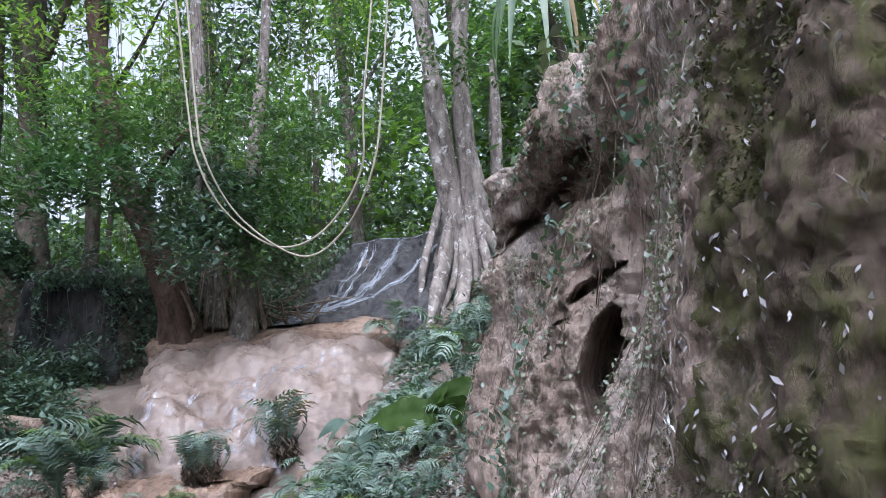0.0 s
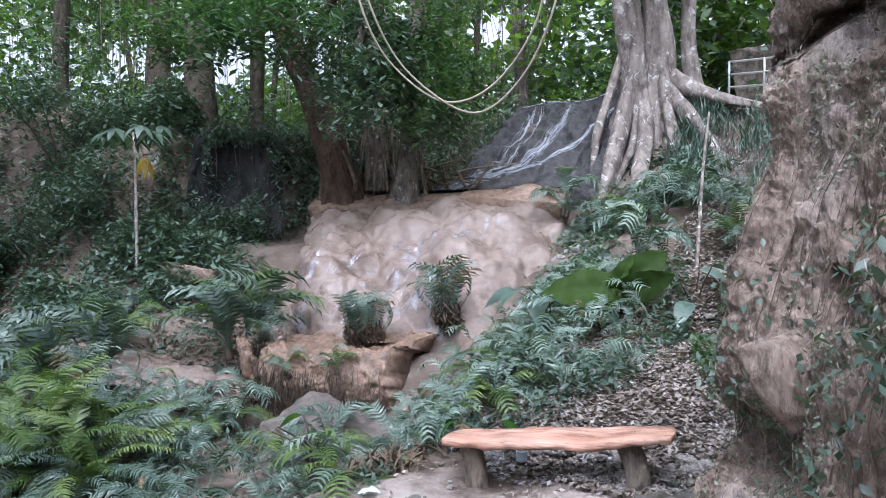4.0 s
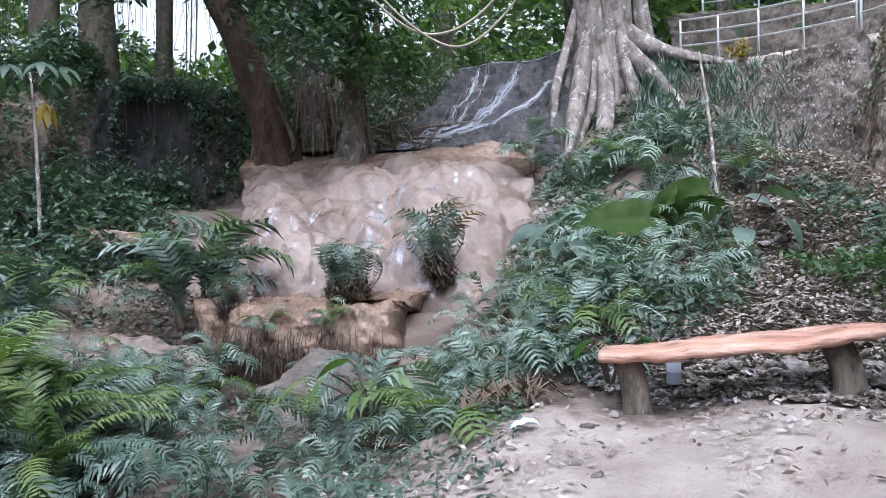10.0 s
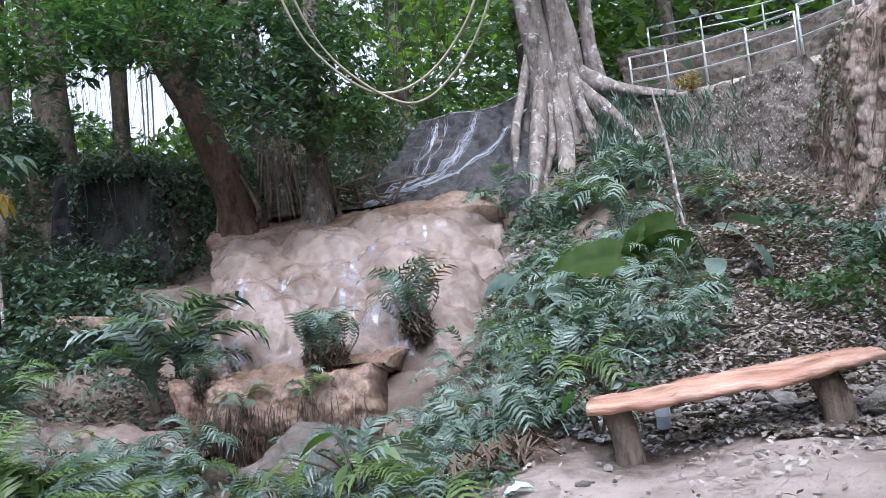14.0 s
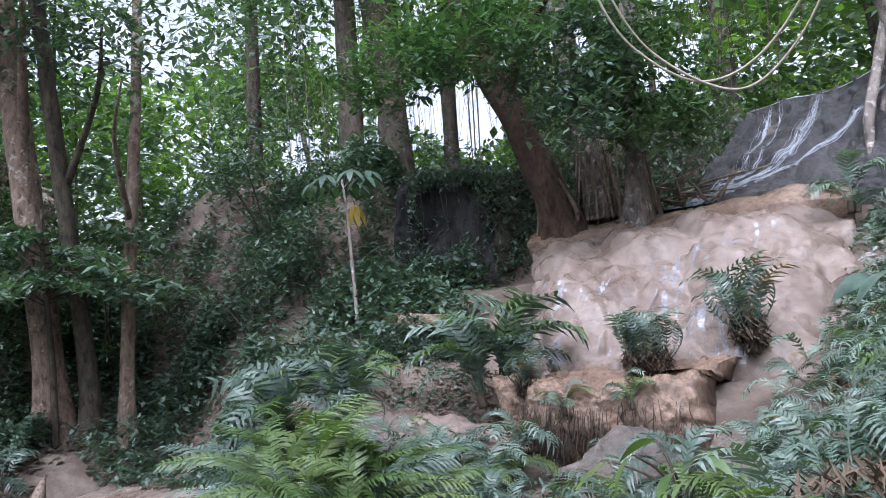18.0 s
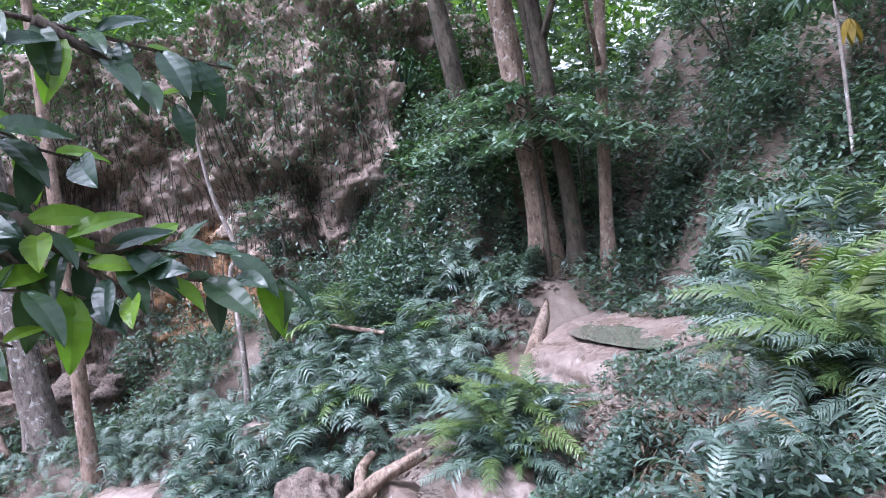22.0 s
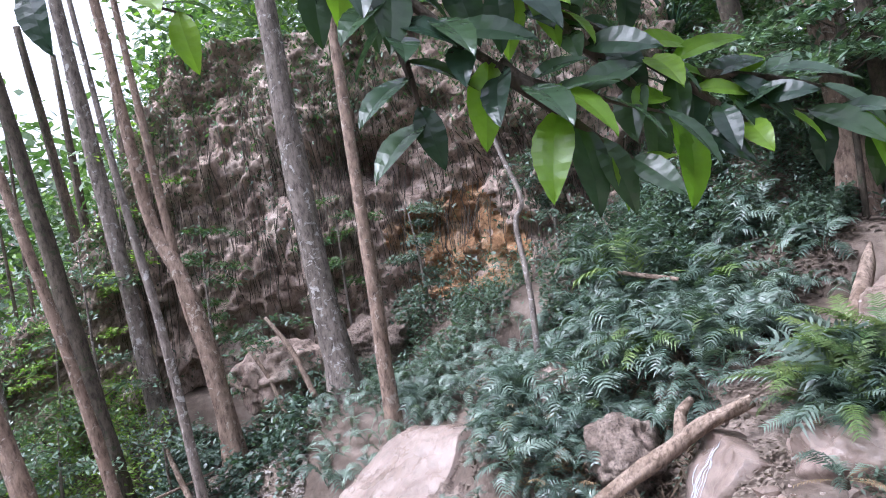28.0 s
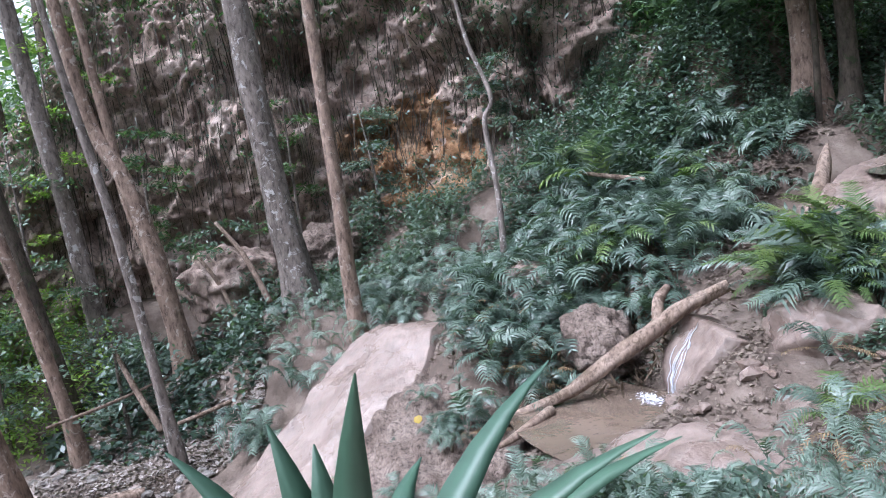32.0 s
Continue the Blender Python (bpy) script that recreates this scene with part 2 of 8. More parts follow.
YOUNG = leafy("pale_young_leaves", [(0.05, 0.09, 0.06), (0.11, 0.165, 0.115), (0.19, 0.25, 0.19)], 0.34, 0.3)
STEM = plain("fern_stem", (0.05, 0.035, 0.02), 0.8)
MATTED = leafy("matted_dead_fronds", [(0.03, 0.02, 0.013), (0.07, 0.05, 0.032), (0.13, 0.09, 0.06)], 0.9, 0.05)
LEAF_GREY = leafy("grey_green_leaves", [(0.07, 0.085, 0.055), (0.14, 0.16, 0.11), (0.26, 0.28, 0.22)], 0.5, 0.2)
MOSS = leafy("olive_moss", [(0.025, 0.028, 0.010), (0.06, 0.062, 0.022), (0.105, 0.10, 0.045)], 0.8, 0.15)
LEAF_DARK = leafy("dark_leaves", [(0.038, 0.064, 0.05), (0.082, 0.124, 0.094), (0.155, 0.208, 0.158)], 0.36, 0.3, 0.3, 0.35)
LEAF_MID = leafy("mid_leaves", [(0.03, 0.066, 0.036), (0.07, 0.12, 0.056), (0.14, 0.20, 0.092)], 0.36, 0.4, 0.3, 0.35)
# yellow-green leaves, with sunlight put into the paler colour
LEAF_LIGHT = leafy("sunlit_leaves", [(0.09, 0.17, 0.04), (0.19, 0.28, 0.065), (0.30, 0.37, 0.11)], 0.45, 0.5)
LEAF_YELLOW = leafy("yellow_leaves", [(0.28, 0.18, 0.02), (0.40, 0.28, 0.03)], 0.5, 0.4)
LEAF_BIG = leafy("taro_leaves", [(0.016, 0.05, 0.006), (0.03, 0.08, 0.01)], 0.55, 0.3)
LEAF_EAR = leafy("elephant_ear_leaf", [(0.013, 0.027, 0.003), (0.021, 0.042, 0.005), (0.03, 0.058, 0.007)], 0.65, 0.2)
LEAF_EAR.node_tree.nodes["Principled BSDF"].inputs["Specular IOR Level"].default_value = 0.15
LEAF_BIG.node_tree.nodes["Principled BSDF"].inputs["Specular IOR Level"].default_value = 0.15
LITTER = leafy("fallen_leaves", [(0.10, 0.075, 0.06), (0.22, 0.18, 0.155), (0.36, 0.32, 0.30), (0.17, 0.12, 0.085)], 0.85, 0.1)
LITTER_PALE = leafy("bleached_fallen_leaves", [(0.16, 0.14, 0.14), (0.34, 0.32, 0.34), (0.50, 0.48, 0.49)], 0.8, 0.1)
LITTER_DARK = leafy("dark_fallen_leaves", [(0.05, 0.036, 0.027), (0.12, 0.09, 0.07), (0.20, 0.16, 0.13)], 0.8, 0.1)
FOAM = plain("white_water", (0.62, 0.65, 0.72), 0.25, 0.0, 0.45, 25)
FOAM_THIN = plain("thin_white_water", (0.30, 0.285, 0.30), 0.1, 0.0, 0.5, 30)
POOLW = water("silty_water", (0.13, 0.098, 0.074), 1.0, 0.08, 9.0, 0.01)
POOLGREEN = water("green_pool_water", (0.17, 0.165, 0.125), 1.0, 0.06, 8.0, 0.01)
POOLTOP = water("amber_pool_water", (0.21, 0.135, 0.088), 0.9, 0.08, 10.0, 0.01)
BENCHTOP = rock("varnished_plank", [(0.30, 0.14, 0.09), (0.44, 0.25, 0.18), (0.55, 0.38, 0.31)], 1.2, 6, 0.45, 0.3, (0.4, 3, 3))
BENCHLEG = rock("log_leg", [(0.16, 0.13, 0.10), (0.30, 0.25, 0.21)], 2.0, 12, 0.9, 0.8, (1, 1, 0.3))
STEEL = plain("galvanised_pipe", (0.62, 0.62, 0.62), 0.35, 0.85, 0.2)
CONC = rock("path_concrete", [(0.30, 0.26, 0.22), (0.44, 0.39, 0.34)], 1.0, 12, 0.9, 0.4)
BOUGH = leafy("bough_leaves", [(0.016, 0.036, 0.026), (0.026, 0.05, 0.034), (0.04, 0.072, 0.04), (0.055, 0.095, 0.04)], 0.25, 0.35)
# brighter lime copy of BOUGH; light coming through is put into the colour
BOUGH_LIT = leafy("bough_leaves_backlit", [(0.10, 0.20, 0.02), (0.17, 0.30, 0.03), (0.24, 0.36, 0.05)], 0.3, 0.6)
AGAVE = leafy("agave_leaf", [(0.04, 0.09, 0.06), (0.07, 0.135, 0.085)], 0.45, 0.15)

# ---- builders ----


def part(name, bm, material, parent=None, label=""):
    """Link a bmesh, a mesh, or (verts, faces) as one mesh object under a thing."""
    if isinstance(bm, tuple):
        me = bpy.data.meshes.new(name)
        v, f = bm
        me.from_pydata(v if isinstance(v, list) else v.tolist(), [], f if isinstance(f, list) else f.tolist())
        me.polygons.foreach_set("use_smooth", [True] * len(me.polygons))
    elif isinstance(bm, bpy.types.Mesh):
        me = bm
    else:
        me = bpy.data.meshes.new(name)
        bm.to_mesh(me)
        bm.free()
    if material is not None and not me.materials:
        me.materials.append(material)
    ob = new(name, me)
    if parent is not None:
        ob.parent = parent
    if label:
        ob["label"] = label
    return ob


def thing(name, label, category, at=(0, 0, 0), group="", kind=""):
    return tagged(new(name), label, category, group, kind) if at == (0, 0, 0) else placed(tagged(new(name), label, category, group, kind), at)


def placed(ob, at):
    ob.location = at
    return ob


def spline(pts, n):
    """Points at even steps along a Catmull-Rom curve through pts."""
    p = np.array(pts, float)
    if len(p) == 2:
        t = np.linspace(0, 1, n)[:, None]
        return p[0] * (1 - t) + p[1] * t
    q = np.vstack([2 * p[0] - p[1], p, 2 * p[-1] - p[-2]])
    t = np.linspace(0, len(p) - 1 - 1e-9, n)
    i, f = t.astype(int), (t % 1)[:, None]
    a, b, c, d = q[i], q[i + 1], q[i + 2], q[i + 3]
    return 0.5 * (2 * b + (c - a) * f + (2 * a - 5 * b + 4 * c - d) * f**2 + (3 * b - a - 3 * c + d) * f**3)


def fbm(p, scale, octaves=4, seed=0.0):
    return noise.fractal(Vector((p[0] * scale + seed, p[1] * scale - seed * 0.7, p[2] * scale + seed * 1.3)), 0.9, 2.1, octaves)


def ridge(p, scale, seed=0.0):
    return 1 - abs(noise.noise(Vector((p[0] * scale + seed, p[1] * scale, p[2] * scale))))


def quads(n, m, start=0, wrap=False):
    f = []
    for i in range(n - 1):
        for j in range(m if wrap else m - 1):
            k = (j + 1) % m
            f.append((start + i * m + j, start + i * m + k, start + (i + 1) * m + k, start + (i + 1) * m + j))
    return f


def surface(guides, nu, nv):
    """Grid of points lofted smoothly through guide curves."""
    g = np.array([spline(c, nu) for c in guides])
    return np.stack([spline(g[:, i], nv) for i in range(nu)], 1)


def normals(p):
    du, dv = np.gradient(p, axis=1), np.gradient(p, axis=0)
    n = np.cross(du, dv)
    return n / (np.linalg.norm(n, axis=2, keepdims=True) + 1e-9)


def displaced(p, layers, out=None):
    """Push a grid out along its normals by layers of (scale, amount, kind)."""
    n = normals(p)
    if out is not None and (n * np.array(out)).sum() < 0:
        n = -n
    h = np.zeros(p.shape[:2])
    for s, (scale, amt, kind) in enumerate(layers):
        for i in range(p.shape[0]):
            for j in range(p.shape[1]):
                q = p[i, j]
                if kind == "ridge":
                    h[i, j] += amt * (ridge(q, scale, s * 7.3) - 0.6)
                elif kind == "drip":
                    h[i, j] += amt * (ridge((q[0], q[1], q[2] * 0.15), scale, s * 5.1) - 0.6)
                elif kind == "cell":
                    d = noise.voronoi(Vector(q * scale))[0]
                    h[i, j] += amt * min(1.0, 2.2 * (d[1] - d[0]))
                else:
                    h[i, j] += amt * fbm(q, scale, 4, s * 3.7)
    return p + n * h[..., None]


def solid(p, back):
    """A grid given thickness: the face, its back moved by a vector, and the rim between."""
    n, m = p.shape[:2]
    v = np.vstack([p.reshape(-1, 3), (p + np.array(back)).reshape(-1, 3)])
    f = quads(n, m) + [tuple(reversed(q)) for q in quads(n, m, n * m)]
    edge = [j for j in range(m)] + [i * m + m - 1 for i in range(1, n)] + [(n - 1) * m + j for j in range(m - 2, -1, -1)] + [i * m for i in range(n - 2, 0, -1)]
    for a, b in zip(edge, edge[1:] + edge[:1]):
        f.append((b, a, a + n * m, b + n * m))
    return v, f


def tube(pts, radii, sides=10, n=24, rough=0.0, flute=0.0, cap=True, seed=0.0):
    """A tapering limb along a curve, with an uneven skin and flutes near its base."""
    c, r = spline(pts, n), np.interp(np.linspace(0, 1, n), np.linspace(0, 1, len(radii)), radii)
    t = np.gradient(c, axis=0)
    t /= np.linalg.norm(t, axis=1, keepdims=True) + 1e-9
    ref = np.array([0.3, 1.0, 0.1]) if abs(t[0][2]) > 0.5 else np.array([0, 0.1, 1.0])
    u = np.cross(t, ref)
    u /= np.linalg.norm(u, axis=1, keepdims=True)
    w = np.cross(t, u)
    a = np.linspace(0, 2 * math.pi, sides, endpoint=False)
    v = []
    for i in range(n):
        for k in range(sides):
            rr = r[i]
            if rough:
                rr *= 1 + rough * noise.noise(Vector((c[i][0] * 1.5 + math.cos(a[k]) * 1.3 + seed, c[i][1] * 1.5 + math.sin(a[k]) * 1.3, c[i][2] * 0.7)))
            if flute:
                rr *= 1 + flute * max(0.0, 1 - 3.0 * i / n) * (0.4 + math.cos(a[k] * 5 + seed)) * 0.6
            v.append(tuple(c[i] + rr * (math.cos(a[k]) * u[i] + math.sin(a[k]) * w[i])))
    f = quads(n, sides, 0, True)
    if cap:
        f += [tuple(range(sides - 1, -1, -1)), tuple((n - 1) * sides + k for k in range(sides))]
    return v, f


def joined(pieces):
    v, f = [], []
    for pv, pf in pieces:
        k = len(v)
        v.extend([tuple(x) for x in pv])
        f.extend([tuple(i + k for i in q) for q in pf])
    return v, f


def boulder(name, at, size, material, label, seed=0, parent=None, rough=0.35, rot=0.0, category="boulder"):
    bm = bmesh.new()
    bmesh.ops.create_icosphere(bm, subdivisions=5, radius=1)
    for v in bm.verts:
        p = v.co.normalized()
        k = 1 + rough * noise.fractal(p * 1.1 + Vector((seed * 3.1, seed, 0)), 0.9, 2.1, 4) + 0.28 * rough * noise.fractal(p * 4 + Vector((seed, 0, 0)), 0.7, 2.1, 5)
        cell = noise.voronoi(p * 1.6 + Vector((seed, seed * 2.2, 0)))[0]
        k += rough * 0.5 * min(0.5, cell[1] - cell[0])
        v.co = Vector((p.x * size[0], p.y * size[1], p.z * size[2])) * k
    for f in bm.faces:
        f.smooth = True
    ob = part(name, bm, material, parent)
    ob.matrix_basis = pose(*at, 0, 0, rot)
    return tagged(ob, label, category) if parent is None else ob


rng = np.random.default_rng(11)


def leaves(centers, size, droop=0.3, ratio=0.38, up=None, spread=1.0):
    """Folded pointed leaves, one at each centre: a mesh as (verts, faces)."""
    n = len(centers)
    a = rng.uniform(0, 2 * math.pi, n)
    d = np.stack([np.cos(a), np.sin(a), rng.normal(-droop, 0.35, n)], 1) * np.array([spread, spread, 1])
    d /= np.linalg.norm(d, axis=1, keepdims=True)
    s = np.cross(d, np.array([0, 0, 1.0]) + rng.normal(0, 0.35, (n, 3)))
    s /= np.linalg.norm(s, axis=1, keepdims=True) + 1e-9
    u = np.cross(s, d)
    L = (size * rng.uniform(0.6, 1.25, n))[:, None]
    b = centers - d * L * 0.5
    mid = centers - u * L * 0.06
    v = np.stack([b, mid + s * L * ratio * 0.5 + u * L * 0.05, centers + d * L * 0.5 - u * L * 0.1, mid - s * L * ratio * 0.5 + u * L * 0.05], 1).reshape(-1, 3)
    k = np.arange(n)[:, None] * 4
    return v, np.vstack([k + np.array([[0, 1, 2]]), k + np.array([[0, 2, 3]])])


def clumps(center, radii, n_clumps, per, spread, hollow=0.35):
    """Leaf places in a crown: clumps on and in an uneven ellipsoid."""
    d = rng.normal(0, 1, (n_clumps, 3))
    d /= np.linalg.norm(d, axis=1, keepdims=True)
    r = rng.uniform(hollow, 1.0, n_clumps) ** 0.6 * rng.uniform(0.75, 1.15, n_clumps)
    c = np.array(center) + d * r[:, None] * np.array(radii)
    p = np.repeat(c, per, 0) + rng.normal(0, 1, (n_clumps * per, 3)) * np.array([spread, spread, spread * 0.6])
    return p, c

# ---- the lie of the land ----
# Spot heights (x, y, z) by area; the ground runs smoothly between them.
TRAIL = [(2.4, 0.5, 0.95), (2.1, 2.7, 0.8), (1.5, 3.7, 0.62), (0.3, 4.3, 0.02), (-0.6, 4.5, -0.1), (-1.0, 3.9, -0.18), (-1.8, 2.6, -0.5), (-1.9, 1.6, -0.85), (0.2, 0.0, 0.1), (-2.0, -1.5, -1.4), (6.0, 2.0, 2.5)]
BENCH_GROUND = [(-0.3, 8.8, 0.04), (0.8, 8.8, 0.18), (0.0, 7.0, 0.0), (1.3, 7.6, 0.25), (-1.6, 7.0, -0.12), (0.2, 10.6, 0.42), (1.1, 11.8, 0.68), (2.6, 11.5, 0.95), (1.2, 14.0, 1.35), (1.5, 16.5, 2.2), (4.0, 21.0, 4.25), (8.0, 14.0, 5.0), (1.0, 21.5, 4.5)]
STREAM = [(-2.4, 10.6, -0.75), (-3.9, 12.0, -0.7), (-4.1, 14.4, 0.0), (-4.4, 17.0, 1.3), (-4.4, 19.2, 2.3), (-2.7, 21.3, 4.3), (-2.5, 28.0, 5.0), (-6.3, 12.3, -0.5), (-7.9, 14.2, 0.4), (-9.0, 15.6, 1.2), (-9.0, 19.0, 3.9), (-6.4, 19.6, 3.0), (-11.0, 17.6, 4.3), (-15.0, 18.0, 5.0), (-9.0, 16.7, 1.5), (-8.3, 17.0, 1.5)]
LEFT_BANK = [(-3.2, 8.2, -0.75), (-4.0, 5.6, -1.5), (-5.7, 8.9, -1.35), (-8.5, 10.5, -1.5), (-11.5, 11.4, -1.5), (-12.2, 9.6, -2.1), (-14.7, 12.3, -0.45), (-17.5, 12.5, 2.2), (-20.6, 12.5, 4.6), (-14.6, 7.6, -1.7), (-15.4, 5.6, -2.7), (-18.5, 7.5, -1.0)]
RAVINE = [(-5.4, 3.2, -2.5), (-8.0, 5.6, -3.3), (-9.8, 7.7, -2.8), (-11.0, 5.4, -3.9), (-13.4, 4.2, -2.9), (-12.8, 1.2, -5.0), (-12.6, -2.0, -6.6), (-9.3, 0.6, -5.0), (-6.0, -1.5, -4.5), (-15.4, -0.9, -5.05), (-15.2, -3.4, -5.3), (-18.8, 2.0, -3.0), (-19.6, -0.9, -4.25), (-17.4, -2.9, -5.1), (-18.0, -7.0, -5.3), (-11.0, -7.0, -6.8), (-8.0, -12.0, -5.5), (-23.0, -2.0, -3.0), (-22.0, 5.0, -1.6), (-14.2, -2.6, -5.9), (-14.2, -5.0, -6.1), (-13.2, 3.1, -4.0), (-13.8, 3.7, -3.6), (-12.6, 2.2, -4.6)]
SPOTS = np.array(TRAIL + BENCH_GROUND + STREAM + LEFT_BANK + RAVINE)
# Beyond the valley the slopes climb on every side.


def far_rise(x, y):
    r = np.hypot(x + 6, y - 6)
    return np.clip((r - 26) * 0.16, 0, 14)


def unevenness(x, y):
    trod = math.exp(-((x + 0.2) ** 2 / 6 + (y - 6) ** 2 / 9))
    return fbm((x, y, 0), 0.7, 4) * 0.16 * (1 - 0.85 * trod) + fbm((x, y, 3), 3.5, 3) * 0.035


def ground_z(x, y):
    x, y = np.atleast_1d(np.asarray(x, float)), np.atleast_1d(np.asarray(y, float))
    d2 = (x[:, None] - SPOTS[:, 0]) ** 2 + (y[:, None] - SPOTS[:, 1]) ** 2 + 0.12
    w = d2**-1.9
    return (w * SPOTS[:, 2]).sum(1) / w.sum(1) + far_rise(x, y)


def gz(x, y):
    return float(ground_z(x, y)[0])


def spaced(lo, hi, step, far):
    a = np.arange(lo, hi + step, step)
    g = np.geomspace(step * 2, far, 26)
    return np.concatenate([(lo - np.cumsum(np.diff(np.concatenate([[0], g]))))[::-1], a, hi + step + np.cumsum(np.diff(np.concatenate([[0], g])))])


gx, gy = spaced(-24, 5, 0.16, 450), spaced(-9, 22, 0.16, 450)
GX, GY = np.meshgrid(gx, gy)
GZ = ground_z(GX.ravel(), GY.ravel()).reshape(GX.shape)
gp = np.stack([GX, GY, GZ], 2)
for i in range(gp.shape[0]):
    for j in range(gp.shape[1]):
        gp[i, j, 2] += unevenness(gp[i, j, 0], gp[i, j, 1])
ground = part("ground", (gp.reshape(-1, 3), quads(*gp.shape[:2])), DIRT)
tagged(ground, "pinkish trodden dirt and leaf-strewn jungle slope", "ground", kind="structure")

# forest floor colour away from the trodden terrace
fm, fn, fb = nodes_of("forest_floor")
att = fn.nodes.new("ShaderNodeAttribute")
att.attribute_name = "trodden"
soil = ramp(fn, noise_of(fn, 1.1, 12, 0.7), [(0.3, (0.05, 0.038, 0.03)), (0.5, (0.125, 0.096, 0.077)), (0.68, (0.23, 0.185, 0.155))])
dust = ramp(fn, noise_of(fn, 1.6, 12, 0.65), [(0.3, (0.2, 0.158, 0.136)), (0.5, (0.3, 0.25, 0.22)), (0.7, (0.39, 0.335, 0.3))])
edge = fn.nodes.new("ShaderNodeMath")
edge.operation = "ADD"
shift = fn.nodes.new("ShaderNodeMath")
shift.operation, shift.inputs[1].default_value = "MULTIPLY_ADD", 0.9
shift.inputs[2].default_value = -0.45
fn.links.new(noise_of(fn, 2.2, 10, 0.7), shift.inputs[0])
fn.links.new(att.outputs["Fac"], edge.inputs[0])
fn.links.new(shift.outputs[0], edge.inputs[1])
mask = ramp(fn, edge.outputs[0], [(0.4, (0, 0, 0)), (0.6, (1, 1, 1))])
fn.links.new(blend(fn, mask, soil, dust), fb.inputs["Base Color"])
fb.inputs["Roughness"].default_value = 0.95
fb.inputs["Specular IOR Level"].default_value = 0.2
bumped(fn, fb, [noise_of(fn, 9, 10, 0.7), noise_of(fn, 45, 6, 0.7)], 0.8, [0.06, 0.015])
ground.data.materials.clear()
ground.data.materials.append(fm)
trod = ground.data.attributes.new("trodden", "FLOAT", "POINT")
px, py = gp[..., 0].ravel(), gp[..., 1].ravel()
path_d = np.min([np.hypot(px - a, py - b) / r for a, b, r in ((0.0, 6.3, 2.2), (0.4, 7.5, 1.3), (1.0, 4.3, 1.2), (2.0, 2.0, 1.0), (-1.2, 3.6, 1.4), (-1.9, 1.5, 1.3), (-16.3, -2.6, 1.1))], 0)
trod.data.foreach_set("value", np.clip(1.35 - path_d * 0.7, 0, 1))

# ---- rock wall beside the trail ----
WALL = [(3.4, -2.5), (3.15, 1.2), (2.85, 2.7), (2.30, 3.9), (2.1, 5.4), (1.78, 6.5), (1.42, 7.4), (1.85, 8.3), (2.45, 9.6), (2.7, 11.4), (3.25, 13.2), (3.2, 15.6), (3.4, 17.6), (3.9, 18.6)]
WN, WM = 300, 840
wall_line = spline([(x, y, 0) for x, y in WALL], 3000)
share = np.interp(wall_line[:, 1], [-2.5, 2.0, 2.6, 8.4, 9.5, 12.5, 18.6], [0.15, 0.3, 2.2, 2.2, 1.7, 1.4, 0.6])
share += 7 * np.exp(-(((wall_line[:, 1] - 5.46) / 0.09) ** 2))
share = np.cumsum(share) / share.sum()
wall_line = np.stack([np.interp(np.linspace(share[0], 1, WM), share, wall_line[:, i]) for i in range(3)], 1)
wall_p = np.zeros((WN, WM, 3))
wall_foot = ground_z(wall_line[:, 0], wall_line[:, 1]) - 0.4
for j, (x, y, _) in enumerate(wall_line):
    z0, z1 = wall_foot[j], float(np.interp(y, [-3, 4.0, 5.0, 6.0, 7.3, 8.2, 9.6, 12.5, 16, 18.6], [5.0, 4.2, 3.75, 3.4, 3.15, 3.4, 4.6, 4.45, 4.2, 4.25]))
    for i in range(WN):
        z = z0 + (z1 - z0) * (i / (WN - 1)) ** 1.4
        wall_p[i, j] = (x + 0.2 * max(0, z - 1.5) - 0.12 * max(0, 0.9 - z) * (1 if y < 8 else 2.2), y, z)
# an overhanging lip high up, a jutting rib with a dark slot in its side, and pits
yy, zz = wall_p[..., 1].copy(), wall_p[..., 2].copy()
wall_p[..., 0] -= 0.24 * np.exp(-(((yy - 6.3) / 0.8) ** 2) - ((zz - 3.2) / 0.22) ** 2)
for y, z, wy, wz, deep in ((6.3, 2.84, 0.7, 0.11, 0.4), (7.0, 2.85, 0.35, 0.1, 0.35), (5.1, 1.6, 0.12, 0.06, 0.25), (4.7, 2.0, 0.06, 0.1, 0.15), (6.6, 1.75, 0.12, 0.06, 0.3), (7.2, 1.05, 0.3, 0.12, 0.35), (11.5, 2.0, 0.16, 0.3, 0.6), (11.9, 1.2, 0.1, 0.2, 0.5), (13.6, 1.7, 0.3, 0.25, 0.7)):
    wall_p[..., 0] += deep * np.exp(-(((yy - y) / wy) ** 2) - ((zz - z) / wz) ** 2)
rib = np.clip((yy - 5.36) / 0.14, 0, 1)
wall_p[..., 0] -= 0.2 * rib * np.exp(-((np.maximum(yy, 5.6) - 5.6) / 0.55) ** 2) * np.exp(-(((zz - 2.1) / 0.55) ** 4))
flat_wall = wall_p
wall_p = displaced(wall_p, [(0.55, 0.24, "fbm"), (1.7, 0.08, "drip"), (3.0, -0.10, "drip"), (3.6, 0.05, "fbm"), (6.0, -0.06, "drip"), (11.0, -0.03, "drip"), (13.0, 0.028, "fbm"), (24.0, 0.012, "cell"), (34.0, 0.016, "fbm")], (-1, 0, 0))
far_wall = displaced(flat_wall, [(0.55, 0.24, "fbm"), (1.7, 0.1, "drip"), (3.0, -0.12, "drip"), (3.6, 0.06, "fbm"), (4.6, 0.06, "cell")], (-1, 0, 0))
wall_p = wall_p + (far_wall - wall_p) * np.interp(flat_wall[..., 1], [8.8, 10.0], [0.0, 1.0])[..., None]
